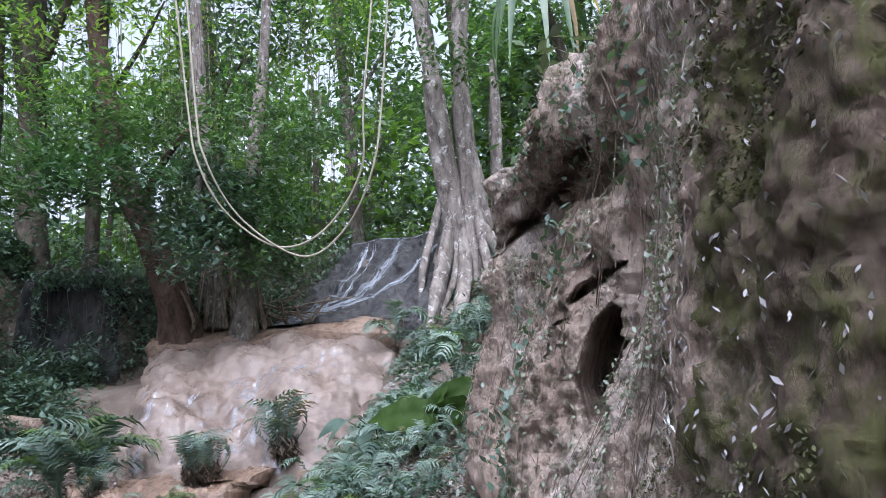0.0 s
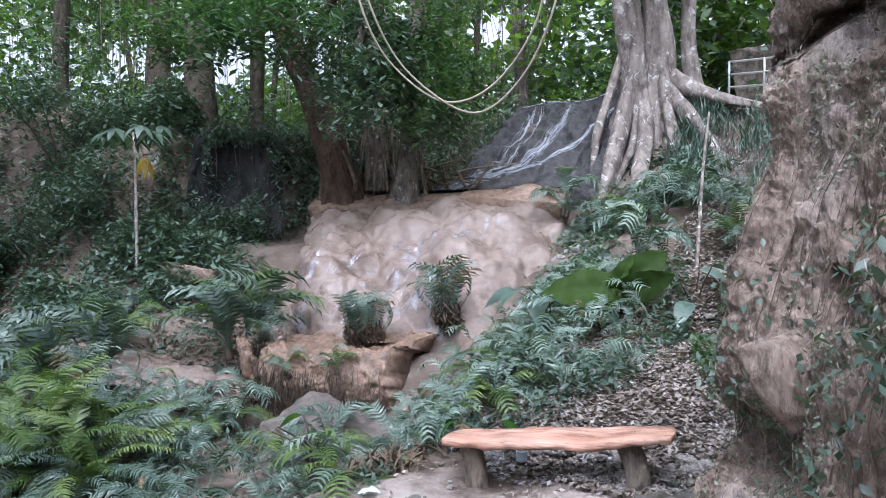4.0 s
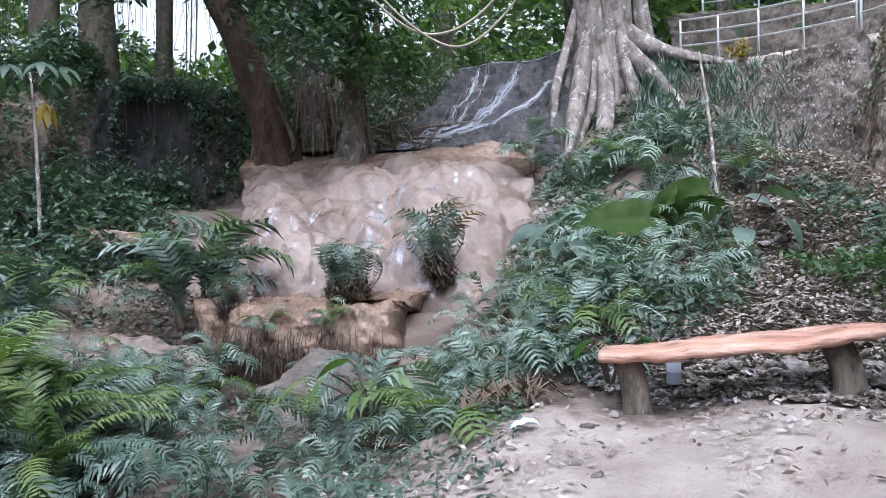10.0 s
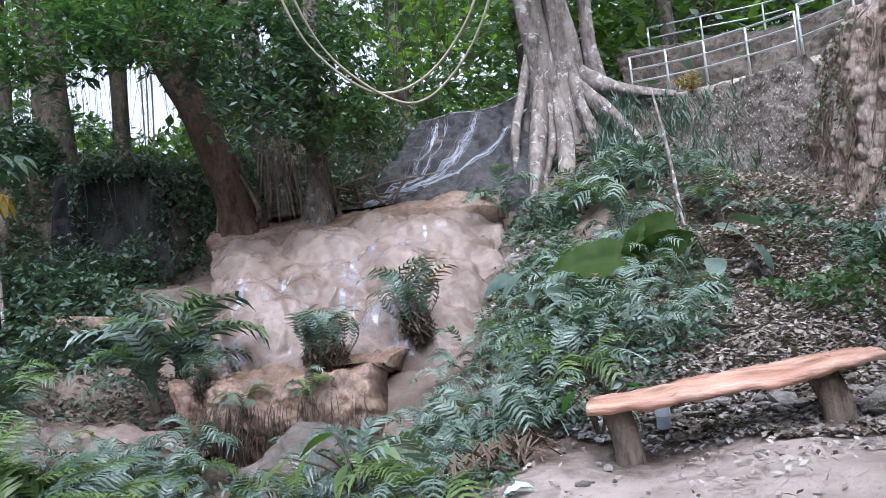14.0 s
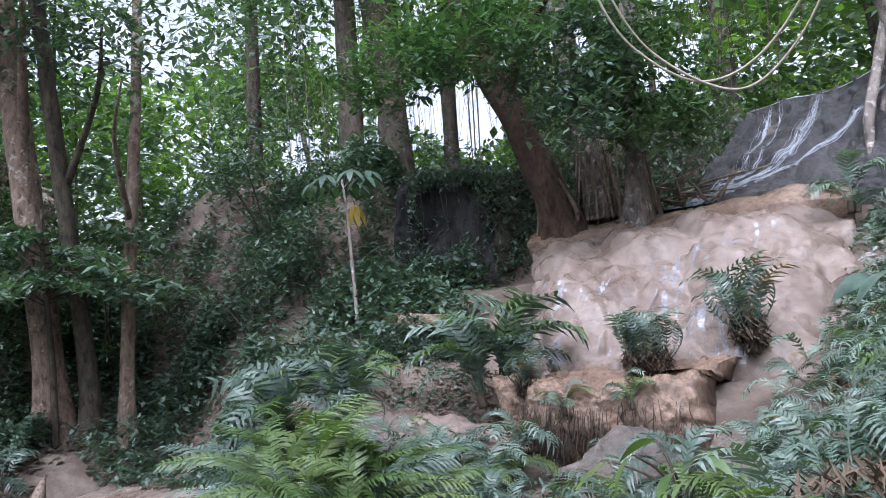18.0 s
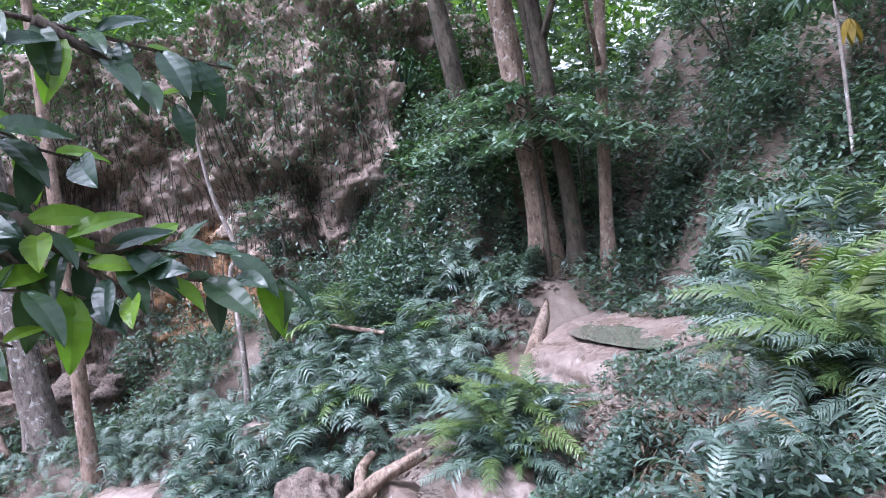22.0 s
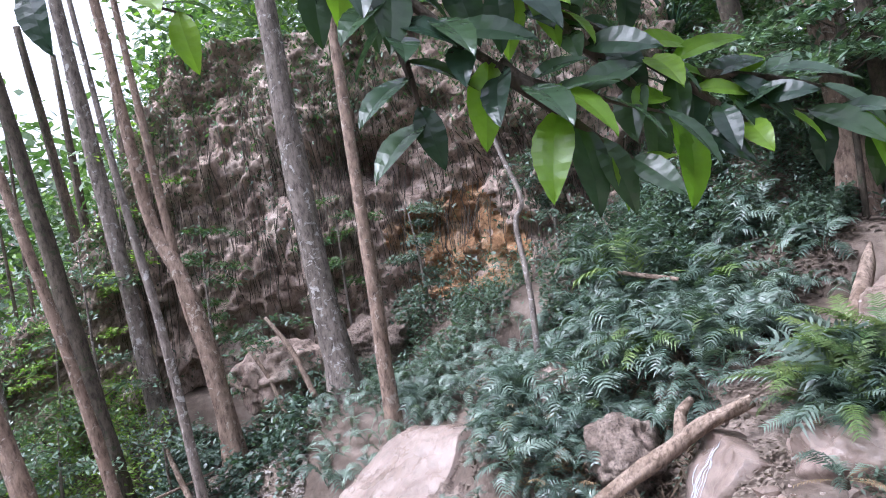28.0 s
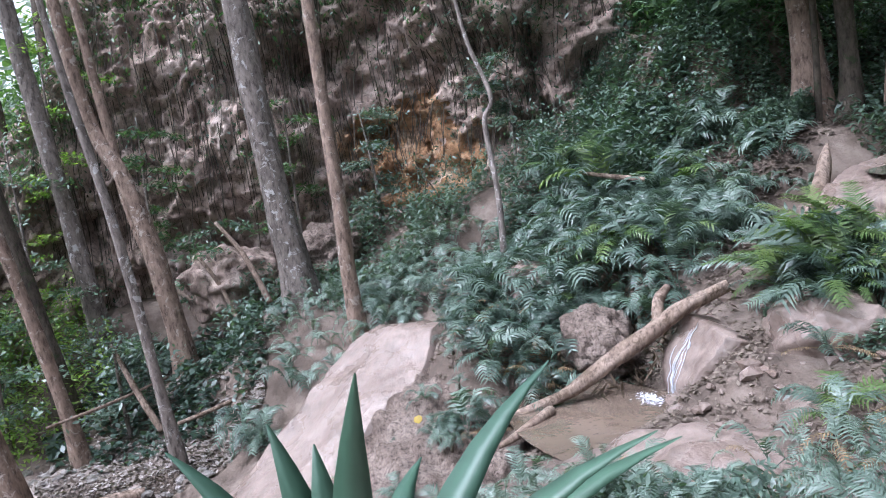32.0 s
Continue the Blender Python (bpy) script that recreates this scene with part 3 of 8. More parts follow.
wall_p = flat_wall + (wall_p - flat_wall) * np.interp(flat_wall[..., 1], [2.4, 3.4, 4.8, 5.3, 10.0, 13.0], [0.25, 0.4, 0.5, 1.0, 1.0, 0.8])[..., None]
near_wall = displaced(wall_p, [(5.0, 0.022, "fbm"), (11.0, -0.014, "drip"), (17.0, 0.018, "fbm"), (34.0, 0.01, "fbm")], (-1, 0, 0))
wall_p = wall_p + (near_wall - wall_p) * np.interp(flat_wall[..., 1], [2.4, 2.9, 4.8, 5.4], [0.4, 1.0, 1.0, 0.0])[..., None]
# a deep slot in the rib, a slanting crack above it and a dark cleft below the lip, cut in from the trail side
wd = wall_p - np.array((1.70, 3.33, 2.09))
wa, we = np.arctan2(wd[..., 0], wd[..., 1]), wd[..., 2] / np.hypot(wd[..., 0], wd[..., 1])
rag = 0.012 * np.array([[noise.noise(Vector(q * 7)) for q in row] for row in wall_p])
wa, we = wa + rag, we + 0.6 * rag[::-1]
inward = wd / np.linalg.norm(wd, axis=2, keepdims=True)


def cut(along, across, half, soft):
    """1 inside a lens-shaped cut, 0 outside; along runs -1 to 1."""
    return np.clip((half * np.clip(1 - along**2, 0, 1) ** 0.6 - np.abs(across)) / soft, 0, 1) * (np.abs(along) < 1)


slot = cut(we / 0.095, wa - 0.245 - 0.27 * we, 0.03, 0.006) * (wall_p[..., 1] > 5.0) * (wall_p[..., 1] < 6.6)
crack = cut((wa - 0.245) / 0.055, we - 0.13 - 0.55 * (wa - 0.245), 0.011, 0.005) * (wall_p[..., 1] > 5.0) * (wall_p[..., 1] < 6.6)
cleft = cut((wa - 0.11) / 0.13, we - 0.262 - 0.88 * (wa - 0.115), 0.016, 0.008) * (wall_p[..., 1] > 5.4)
pit = cut((wa - 0.445) / 0.03, we + 0.12, 0.02, 0.008) * (wall_p[..., 1] > 4.2) * (wall_p[..., 1] < 5.4)
wall_p = wall_p + inward * (0.45 * slot + 0.16 * crack + 0.22 * cleft + 0.15 * pit)[..., None]
rock_wall = part("rock_wall", solid(wall_p, (1.6, 0, 0)), NEARROCK)
rock_wall.data.materials.append(NEARSOIL)
wc = np.zeros(len(rock_wall.data.polygons) * 3)
rock_wall.data.polygons.foreach_get("center", wc)
wc = wc.reshape(-1, 3)
edge_y = 4.4 + 0.14 * np.sin(wc[:, 2] * 5) + 0.08 * np.sin(wc[:, 2] * 17)
rock_wall.data.polygons.foreach_set("material_index", (wc[:, 1] < edge_y).astype(int).tolist())
tagged(rock_wall, "tall mossy brown limestone wall with holes and root marks", "rock wall", kind="structure")

# hanging slab that juts from the foot of the wall
flake_p = surface([[(1.50, 6.80, 1.53), (1.62, 6.70, 1.57), (1.74, 6.68, 1.5)], [(1.56, 6.76, 1.42), (1.66, 6.66, 1.4), (1.78, 6.66, 1.38)], [(1.63, 6.76, 1.32), (1.69, 6.70, 1.24), (1.76, 6.68, 1.28)]], 18, 16)
tagged(part("hanging_slab", solid(displaced(flake_p, [(3, 0.03, "fbm"), (12, 0.012, "fbm")]), (0.14, 0.16, 0.05)), NEARROCK), "grey angular stone flake jutting from the rock wall", "rock")
flat = surface([[(0.86, 7.6, 0.36), (1.3, 7.5, 0.46), (1.95, 7.5, 0.62)], [(0.78, 7.9, 0.40), (1.25, 7.85, 0.50), (2.0, 7.85, 0.68)], [(0.9, 8.15, 0.36), (1.3, 8.15, 0.46), (2.0, 8.1, 0.64)]], 60, 30)
tagged(part("stone_slab", solid(displaced(flat, [(2.0, 0.08, "fbm"), (4, 0.05, "cell"), (11, 0.025, "fbm")], (0, 0, 1)), (0.02, 0.06, -0.34)), DARKSTONE), "flat dark grey stone slab at the foot of the wall", "stone slab")

# root strands down the wall
wall_y = wall_line[:, 1].copy()


def wall_at(lo, hi, n=None):
    """Columns of the wall, spread evenly between two places along it."""
    return np.clip(np.searchsorted(wall_y, rng.uniform(lo, hi, n)), 2, WM - 3)


wall_roots = []
for k in range(460):
    j, i0 = int(wall_at(4.7, 9.2)), int(rng.uniform(120, WN - 3))
    ln = int(rng.uniform(25, 100))
    idx = [max(2, i0 - ln * q // 4) for q in range(5)]
    pts = [wall_p[i, min(WM - 2, max(1, j + int(rng.normal(0, 1.5))))] + np.array([-0.01, 0, 0]) for i in idx]
    r = rng.uniform(0.0008, 0.0035)
    wall_roots.append(tube(pts, [r, r * 0.7, r * 0.3], 5, 9))
tagged(part("hanging_roots", joined(wall_roots), ROOT), "thin brown roots hanging down the rock wall", "roots", kind="stuff")

# ---- far cliff ----
CLIFF_LINE = [(-19.5, -14, 0), (-22.5, -6, 0), (-23.6, -2.5, 0), (-23.2, 1.5, 0), (-22.6, 4.5, 0), (-20.6, 7.4, 0), (-19.4, 9.6, 0), (-20.4, 13.0, 0), (-24.0, 17.0, 0)]
cl = spline(CLIFF_LINE, 430)
cliff_p = np.zeros((170, 430, 3))
for j, (x, y, _) in enumerate(cl):
    for i in range(170):
        f = i / 169
        cliff_p[i, j] = (x - 0.9 * f * f + 0.7 * math.sin(f * 5 + y * 0.5) * 0.4, y, -4.6 + (4.6 + float(np.interp(y, [-14, -9, -5, -2], [-3.4, -2.6, 1.0, 6.8]))) * f)
cliff_p = displaced(cliff_p, [(0.28, 1.2, "fbm"), (0.8, 0.35, "cell"), (1.1, 0.3, "drip"), (2.6, 0.16, "drip"), (2.2, 0.25, "fbm"), (2.8, 0.16, "cell"), (6.0, 0.12, "fbm")], (1, 0, 0))
for y, z, wy, wz, deep in ((3.4, 2.6, 0.9, 0.5, 1.4), (4.6, 1.9, 0.5, 0.35, 1.0), (5.2, 0.3, 0.7, 0.6, 1.0), (6.2, 0.0, 0.15, 0.6, 0.7), (0.2, -2.0, 1.1, 0.7, 1.3), (8.8, 1.8, 0.4, 0.8, 0.8), (9.6, 1.2, 0.5, 1.0, 0.9)):
    k = np.exp(-(((cliff_p[..., 1] - y) / wy) ** 2) - ((cliff_p[..., 2] - z) / wz) ** 2)
    cliff_p[..., 0] -= deep * k
cliff = part("cliff", solid(cliff_p, (-3, 0, 0)), CLIFF)
tagged(cliff, "weathered earthy limestone cliff with hollows and hanging roots", "cliff", kind="structure")
# freshly broken ochre face
cliff.data.materials.append(CLIFF_OCHRE)
cm = [0] * len(cliff.data.polygons)
for q in cliff.data.polygons:
    c = q.center
    e = ((c.y - 5.6) / 1.7) ** 2 + ((c.z + 0.1) / 1.6) ** 2 + 0.9 * noise.fractal(c * 0.9, 0.9, 2.1, 4)
    cm[q.index] = 1 if e < 0.8 else 0
cliff.data.polygons.foreach_set("material_index", cm)
cliff_roots = []
for k in range(600):
    j, i0, ln = int(rng.uniform(80, 425)), int(rng.uniform(80, 167)), int(rng.uniform(20, 85))
    pts = [cliff_p[max(2, i0 - ln * q // 4), min(428, max(1, j + int(rng.normal(0, 1))))] + np.array([0.06, 0, 0]) for q in range(5)]
    r = rng.uniform(0.006, 0.022)
    cliff_roots.append(tube(pts, [r, r * 0.8, r * 0.4], 5, 9))
tagged(part("cliff_roots", joined(cliff_roots), BARK_DARK), "brown roots and creepers hanging over the cliff", "roots", kind="stuff")

# ---- waterfall and travertine ----
FALL = surface([[(-3.5, 21.0, 4.78), (-2.4, 20.9, 4.86), (-1.2, 20.3, 4.95), (-0.3, 20.0, 5.0)], [(-3.85, 20.5, 4.15), (-2.6, 20.2, 4.15), (-1.5, 19.8, 4.1), (-0.5, 19.6, 4.2)], [(-4.4, 19.8, 3.3), (-3.1, 19.5, 3.3), (-1.8, 19.2, 3.3), (-0.8, 19.1, 3.5)], [(-5.4, 19.2, 2.72), (-3.9, 18.9, 2.7), (-2.3, 18.6, 2.72), (-1.1, 18.4, 2.8)], [(-5.7, 18.7, 2.2), (-4.0, 18.4, 2.2), (-2.4, 18.1, 2.2), (-1.1, 18.0, 2.2)]], 90, 90)
FALL = displaced(FALL, [(0.9, 0.2, "fbm"), (2.4, -0.12, "drip"), (5, 0.06, "fbm"), (10, 0.03, "fbm")], (0, -1, 0.4))
tagged(part("waterfall_rock", solid(FALL, (0.3, 1.2, -1.0)), FALLROCK), "smooth wet dark grey rock face under the waterfall", "rock face", kind="structure")

DOME = surface([[(-7.2, 17.9, 2.3), (-6.2, 18.3, 2.36), (-4.5, 18.9, 2.42), (-2.9, 18.7, 2.46), (-1.7, 18.4, 2.4)], [(-6.8, 17.0, 1.9), (-6.0, 17.1, 2.08), (-4.6, 17.5, 2.15), (-3.0, 17.5, 2.2), (-1.6, 17.5, 1.95)], [(-6.1, 15.8, 1.15), (-5.4, 15.5, 1.45), (-4.3, 15.8, 1.4), (-3.0, 16.1, 1.62), (-1.6, 16.6, 1.3)], [(-5.6, 14.6, 0.45), (-5.0, 14.3, 0.75), (-4.1, 14.5, 0.6), (-2.8, 14.8, 0.85), (-1.6, 15.6, 0.6)], [(-5.3, 13.9, 0.0), (-4.8, 13.7, 0.26), (-4.1, 13.9, 0.26), (-2.7, 14.2, 0.1), (-1.5, 14.9, 0.0)], [(-5.3, 13.5, -0.7), (-4.8, 13.3, -0.6), (-4.1, 13.5, -0.5), (-2.7, 13.8, -0.6), (-1.5, 14.5, -0.5)]], 120, 110)
DOME = displaced(DOME, [(0.6, 0.2, "fbm"), (0.8, 0.22, "cell"), (1.9, 0.07, "cell"), (2.6, 0.05, "fbm"), (4.5, 0.04, "drip"), (10, 0.02, "fbm")], (0, -1, 0.5))
tagged(part("travertine_dome", solid(DOME, (0, 1.0, -0.9)), TRAV), "bulging pinkish travertine dome with thin running water", "travertine", kind="structure")
RIM = surface([[(-7.0, 18.5, 2.66), (-5.6, 18.9, 2.7), (-4.2, 19.0, 2.74), (-2.6, 18.75, 2.76), (-1.6, 18.5, 2.74)], [(-7.1, 17.9, 2.6), (-5.8, 18.1, 2.64), (-4.4, 18.3, 2.66), (-2.9, 18.1, 2.7), (-1.6, 18.0, 2.66)], [(-7.1, 17.4, 2.36), (-5.8, 17.55, 2.44), (-4.5, 17.75, 2.46), (-3.0, 17.7, 2.5), (-1.6, 17.6, 2.36)]], 60, 24)
RIM = displaced(RIM, [(1.2, 0.1, "fbm"), (4, 0.03, "fbm")], (0, -0.3, 1))
tagged(part("ochre_rim", solid(RIM, (0, 0.3, -0.5)), ORANGE), "wet ochre travertine rim of the upper pool", "travertine", kind="structure")


def on(grid, u, v, lift):
    """A point of a grid surface, lifted off it; u across, v down, 0 to 1."""
    fi, fj = min(grid.shape[0] - 2.01, max(1, v * (grid.shape[0] - 1))), min(grid.shape[1] - 2.01, max(1, u * (grid.shape[1] - 1)))
    i, j = int(fi), int(fj)
    fi, fj = fi - i, fj - j
    p = (grid[i, j] * (1 - fj) + grid[i, j + 1] * fj) * (1 - fi) + (grid[i + 1, j] * (1 - fj) + grid[i + 1, j + 1] * fj) * fi
    n = np.cross(grid[i, j + 1] - grid[i, j - 1], grid[i + 1, j] - grid[i - 1, j])
    n /= np.linalg.norm(n) + 1e-9
    if n[1] > 0:
        n = -n
    return p + n * lift


def streak(grid, path, width, strands, lift=0.012, thick=0.016, short=22):
    """White water: strands of ragged ribbons that follow a path (u, v) down a surface."""
    out = []
    line = spline([(u, v, 0) for u, v in path], 34)
    for s in range(strands):
        off, a, up = rng.normal(0, width), int(rng.uniform(0, 28)), lift + rng.uniform(0, 0.012)
        b = min(34, a + int(rng.uniform(4, short)))
        pts = [on(grid, min(0.98, max(0.02, u + off * (0.5 + v) + 0.004 * math.sin(9 * v + s))), v, up) for u, v, _ in line[a:b]]
        r = thick * rng.uniform(0.25, 1.0)
        out.append(tube(pts, [r * 0.3, r, r * 0.8, r * 0.2], 4, max(6, (b - a) * 2), 0.6, seed=s))
    return joined(out)


falls = thing("waterfall", "thin white strands of water sliding down dark rock", "waterfall")
for path, w, k in (([(0.14, 0.02), (0.17, 0.25), (0.2, 0.5), (0.12, 0.72)], 0.012, 9), ([(0.22, 0.02), (0.25, 0.3), (0.27, 0.5), (0.2, 0.7)], 0.008, 6), ([(0.42, 0.02), (0.43, 0.25), (0.40, 0.45), (0.3, 0.6), (0.14, 0.74)], 0.014, 16), ([(0.88, 0.02), (0.78, 0.18), (0.62, 0.36), (0.48, 0.5), (0.3, 0.66), (0.1, 0.76)], 0.012, 12), ([(0.3, 0.62), (0.2, 0.7), (0.08, 0.77)], 0.04, 18)):
    part("water_strand", streak(FALL, path, w * 1.3, k * 5, 0.006, 0.0065, 16), FOAM, falls)
lip = [on(FALL, u, 0.015, 0.02) for u in np.linspace(0.03, 0.97, 9)]
part("water_lip", tube(lip, [0.004, 0.010, 0.006, 0.012, 0.005], 6, 60, 0.6), FOAM, falls)
cascade = thing("cascade", "white water trickling over the travertine dome", "cascade")
for u0, u1, v0, v1, thick, seed in ((0.5, 0.62, 0.34, 0.74, 0.16, 1.0), (0.14, 0.4, 0.4, 0.56, 0.2, 2.3), (0.06, 0.24, 0.56, 0.76, 0.0, 3.1), (0.6, 0.76, 0.58, 0.78, 0.02, 4.7), (0.62, 0.82, 0.3, 0.44, 0.22, 5.2), (0.38, 0.48, 0.5, 0.72, 0.16, 6.6)):
    sheet_v, sheet_f, nu, nv = [], [], 70, 90
    for i in range(nv):
        for j in range(nu):
            u, v = u0 + (u1 - u0) * j / (nu - 1), v0 + (v1 - v0) * i / (nv - 1)
            p = on(DOME, u, v, 0.006)
            sheet_v.append(tuple(p))
    for q in quads(nv, nu):
        c = np.mean([sheet_v[k] for k in q], 0)
        i, j = q[0] // nu, q[0] % nu
        inside = 1 - max(abs(2 * i / nv - 1), abs(2 * j / nu - 1)) ** 3
        run = noise.fractal(Vector((c[0] * 13 + seed, c[1] * 2.2, c[2] * 1.3)), 0.8, 2.1, 4) + 0.5 * noise.noise(Vector((c[0] * 1.6 + seed, c[1], c[2] * 1.2)))
        if run + 0.35 * inside > 0.42 + thick:
            sheet_f.append(q)
    tagged(part("water_sheet", (sheet_v, sheet_f), FOAM_THIN, cascade), kind="stuff")


def pool(name, ring, z, material, label, category="pool"):
    """A sheet of still water with a rounded outline."""
    c = spline([(x, y, z) for x, y in ring + ring[:1]], 64)[:-1]
    m = c.mean(0)
    v, f = [tuple(m)], []
    for s in (0.33, 0.66, 1.0):
        v += [tuple(m + (p - m) * s) for p in c]
    n = len(c)
    f += [(0, 1 + i, 1 + (i + 1) % n) for i in range(n)]
    for r in (0, 1):
        f += [(1 + r * n + i, 1 + (r + 1) * n + i, 1 + (r + 1) * n + (i + 1) % n, 1 + r * n + (i + 1) % n) for i in range(n)]
    return tagged(part(name, (v, f), material), label, category, kind="structure")


pool("upper_pool", [(-6.6, 18.4), (-5.2, 19.3), (-3.6, 19.1), (-1.9, 18.7), (-2.2, 18.2), (-4.2, 18.5), (-5.9, 18.1)], 2.72, POOLTOP, "shallow amber water behind the travertine rim")
LEDGE = surface([[(-5.7, 14.0, 0.26), (-4.2, 14.2, 0.27), (-2.7, 14.3, 0.25)], [(-5.5, 13.1, 0.3), (-4.3, 12.95, 0.31), (-2.9, 13.2, 0.28)], [(-5.4, 12.75, 0.26), (-4.3, 12.45, 0.28), (-2.95, 12.8, 0.24)], [(-5.3, 12.65, -0.1), (-4.2, 12.3, -0.12), (-2.9, 12.65, -0.15)], [(-5.2, 12.8, -0.5), (-4.1, 12.5, -0.5), (-2.9, 12.8, -0.5)], [(-5.2, 13.2, -1.1), (-4.1, 13.0, -1.1), (-2.9, 13.2, -1.1)]], 130, 90)
LEDGE = displaced(LEDGE, [(0.9, 0.14, "fbm"), (2.2, 0.06, "fbm"), (4.5, -0.06, "drip"), (9.0, -0.05, "drip"), (14, 0.03, "fbm")], (0, -1, 0.3))
tagged(part("travertine_ledge", solid(LEDGE, (0, 0.8, -0.2)), ORANGE), "undercut ochre travertine ledge with a ragged curtain", "travertine", kind="structure")
pool("ledge_pool", [(-5.2, 13.8), (-4.2, 14.1), (-3.1, 14.1), (-3.2, 13.4), (-4.2, 13.3), (-5.1, 13.4)], 0.29, POOLTOP, "thin amber water standing on the ledge")

fringe = []
for k in range(260):
    u = rng.uniform(0.15, 0.98)
    p0 = on(LEDGE, u, rng.uniform(0.5, 0.72), 0.02)
    ln = rng.uniform(0.15, 0.5)
    fringe.append(tube([p0, p0 + np.array([rng.normal(0, 0.02), -0.06, -ln * 0.5]), p0 + np.array([rng.normal(0, 0.05), -0.07, -ln])], [0.004, 0.006, 0.002], 4, 7))
tagged(part("hanging_fringe", joined(fringe), MATTED), "dark dead grass and rootlets hanging from the ledge", "roots", kind="stuff")
boulder("stream_boulder", (-2.9, 11.3, -0.75), (1.0, 0.85, 0.62), STREAMROCK, "rounded wet grey boulder among ferns", 3, rough=0.3)
boulder("stream_boulder", (-6.1, 12.4, -0.55), (1.1, 0.75, 0.42), TRAV, "low wet travertine boulder by the stream", 5, rough=0.35)
boulder("stream_boulder", (-7.4, 12.6, -0.35), (0.9, 0.7, 0.4), TRAV, "flat travertine rock by the stream", 8, rough=0.25)
boulder("stream_boulder", (-4.9, 12.9, 0.36), (0.17, 0.15, 0.14), TRAV, "small loose travertine stone on the ledge", 9)
boulder("mossy_stone", (-5.6, 8.9, -1.25), (0.36, 0.3, 0.42), GREYSTONE, "dark mossy stone beneath the big fern", 12)
boulder("ravine_boulder", (-7.6, 5.2, -3.45), (1.5, 1.3, 0.55), TRAV_PALE, "broad pale travertine hump beside the ravine pool", 15, rough=0.3)
boulder("ravine_boulder", (-9.4, 8.0, -2.75), (0.75, 0.6, 0.62), TRAV_PALE, "smooth pale boulder above the little fall", 17, rough=0.3)
boulder("ravine_boulder", (-14.2, 5.9, -2.55), (0.7, 0.55, 0.45), TRAV_PALE, "pale stone half hidden by ferns", 19, rough=0.2)
boulder("ravine_boulder", (-12.3, 6.2, -3.2), (0.8, 0.55, 0.6), GRAVEL, "crusted grey rock among ferns", 21)
boulder("cliff_boulder", (-20.6, 2.9, -2.2), (0.9, 0.8, 0.7), GRAVEL, "broken tan block at the foot of the cliff", 23)
boulder("cliff_boulder", (-20.9, 0.3, -2.5), (1.2, 1.0, 0.8), CLIFF, "brown block with a dark gap beneath it", 25)

SHELF = surface([[(-12.8, 12.2, -1.12), (-11.3, 12.5, -1.12), (-9.4, 12.1, -1.15)], [(-12.4, 11.0, -1.24), (-11.0, 11.1, -1.24), (-9.3, 10.8, -1.24)], [(-11.95, 10.2, -1.32), (-10.7, 10.25, -1.30), (-9.2, 10.05, -1.32)], [(-11.8, 9.95, -1.42), (-10.6, 9.95, -1.42), (-9.15, 9.8, -1.42)], [(-11.7, 9.8, -1.72), (-10.5, 9.8, -1.72), (-9.1, 9.65, -1.72)], [(-11.5, 9.1, -1.82), (-10.3, 9.0, -1.82), (-9.0, 8.85, -1.82)], [(-11.4, 8.8, -1.95), (-10.25, 8.7, -1.95), (-9.0, 8.55, -1.95)], [(-11.4, 8.6, -2.9), (-10.2, 8.4, -2.9), (-9.0, 8.3, -2.9)]], 110, 100)
SHELF = displaced(SHELF, [(0.7, 0.05, "fbm"), (2.2, 0.035, "fbm"), (5, 0.025, "cell"), (11, 0.015, "fbm")], (0, -0.5, 1))
tagged(part("travertine_shelf", solid(SHELF, (0, 0.6, -0.9)), TRAV), "stepped tan travertine shelf with a thin film of water", "travertine", kind="structure")
pool("shelf_pool", [(-11.6, 9.62), (-10.5, 9.6), (-9.4, 9.5), (-9.3, 9.05), (-10.3, 9.05), (-11.35, 9.2)], -1.775, POOLTOP, "thin tan water on the lower step of the shelf")
pool("shelf_pool", [(-12.2, 11.7), (-11.2, 12.0), (-9.9, 11.7), (-9.5, 10.8), (-10.7, 10.6), (-11.8, 10.8)], -1.2, POOLGREEN, "still greenish water on the travertine shelf")

CHUTE = surface([[(-15.9, 4.0, -3.5), (-15.2, 4.6, -3.4), (-14.4, 5.1, -3.4)], [(-15.2, 3.1, -2.95), (-14.6, 3.6, -2.8), (-14.0, 4.1, -2.78)], [(-14.9, 2.2, -3.55), (-14.0, 2.9, -3.3), (-13.1, 3.5, -3.3)], [(-14.3, 1.2, -4.2), (-13.5, 1.8, -4.0), (-12.6, 2.3, -4.0)], [(-13.6, 0.0, -4.95), (-12.7, 0.7, -4.6), (-11.7, 1.4, -4.55)], [(-12.6, -1.3, -5.75), (-11.5, -0.6, -5.3), (-10.3, 0.4, -4.9)], [(-11.4, -2.6, -6.4), (-10.3, -2.0, -6.2), (-9.0, -1.0, -5.8)]], 60, 90)
CHUTE = displaced(CHUTE, [(0.6, 0.12, "fbm"), (1.3, 0.04, "fbm"), (3, 0.03, "drip"), (8, 0.015, "fbm")], (0, 0, 1))
tagged(part("travertine_chute", solid(CHUTE, (0, 0.2, -1.2)), TRAV_PALE), "smooth pale travertine chute sloping into the pool", "travertine", kind="structure")
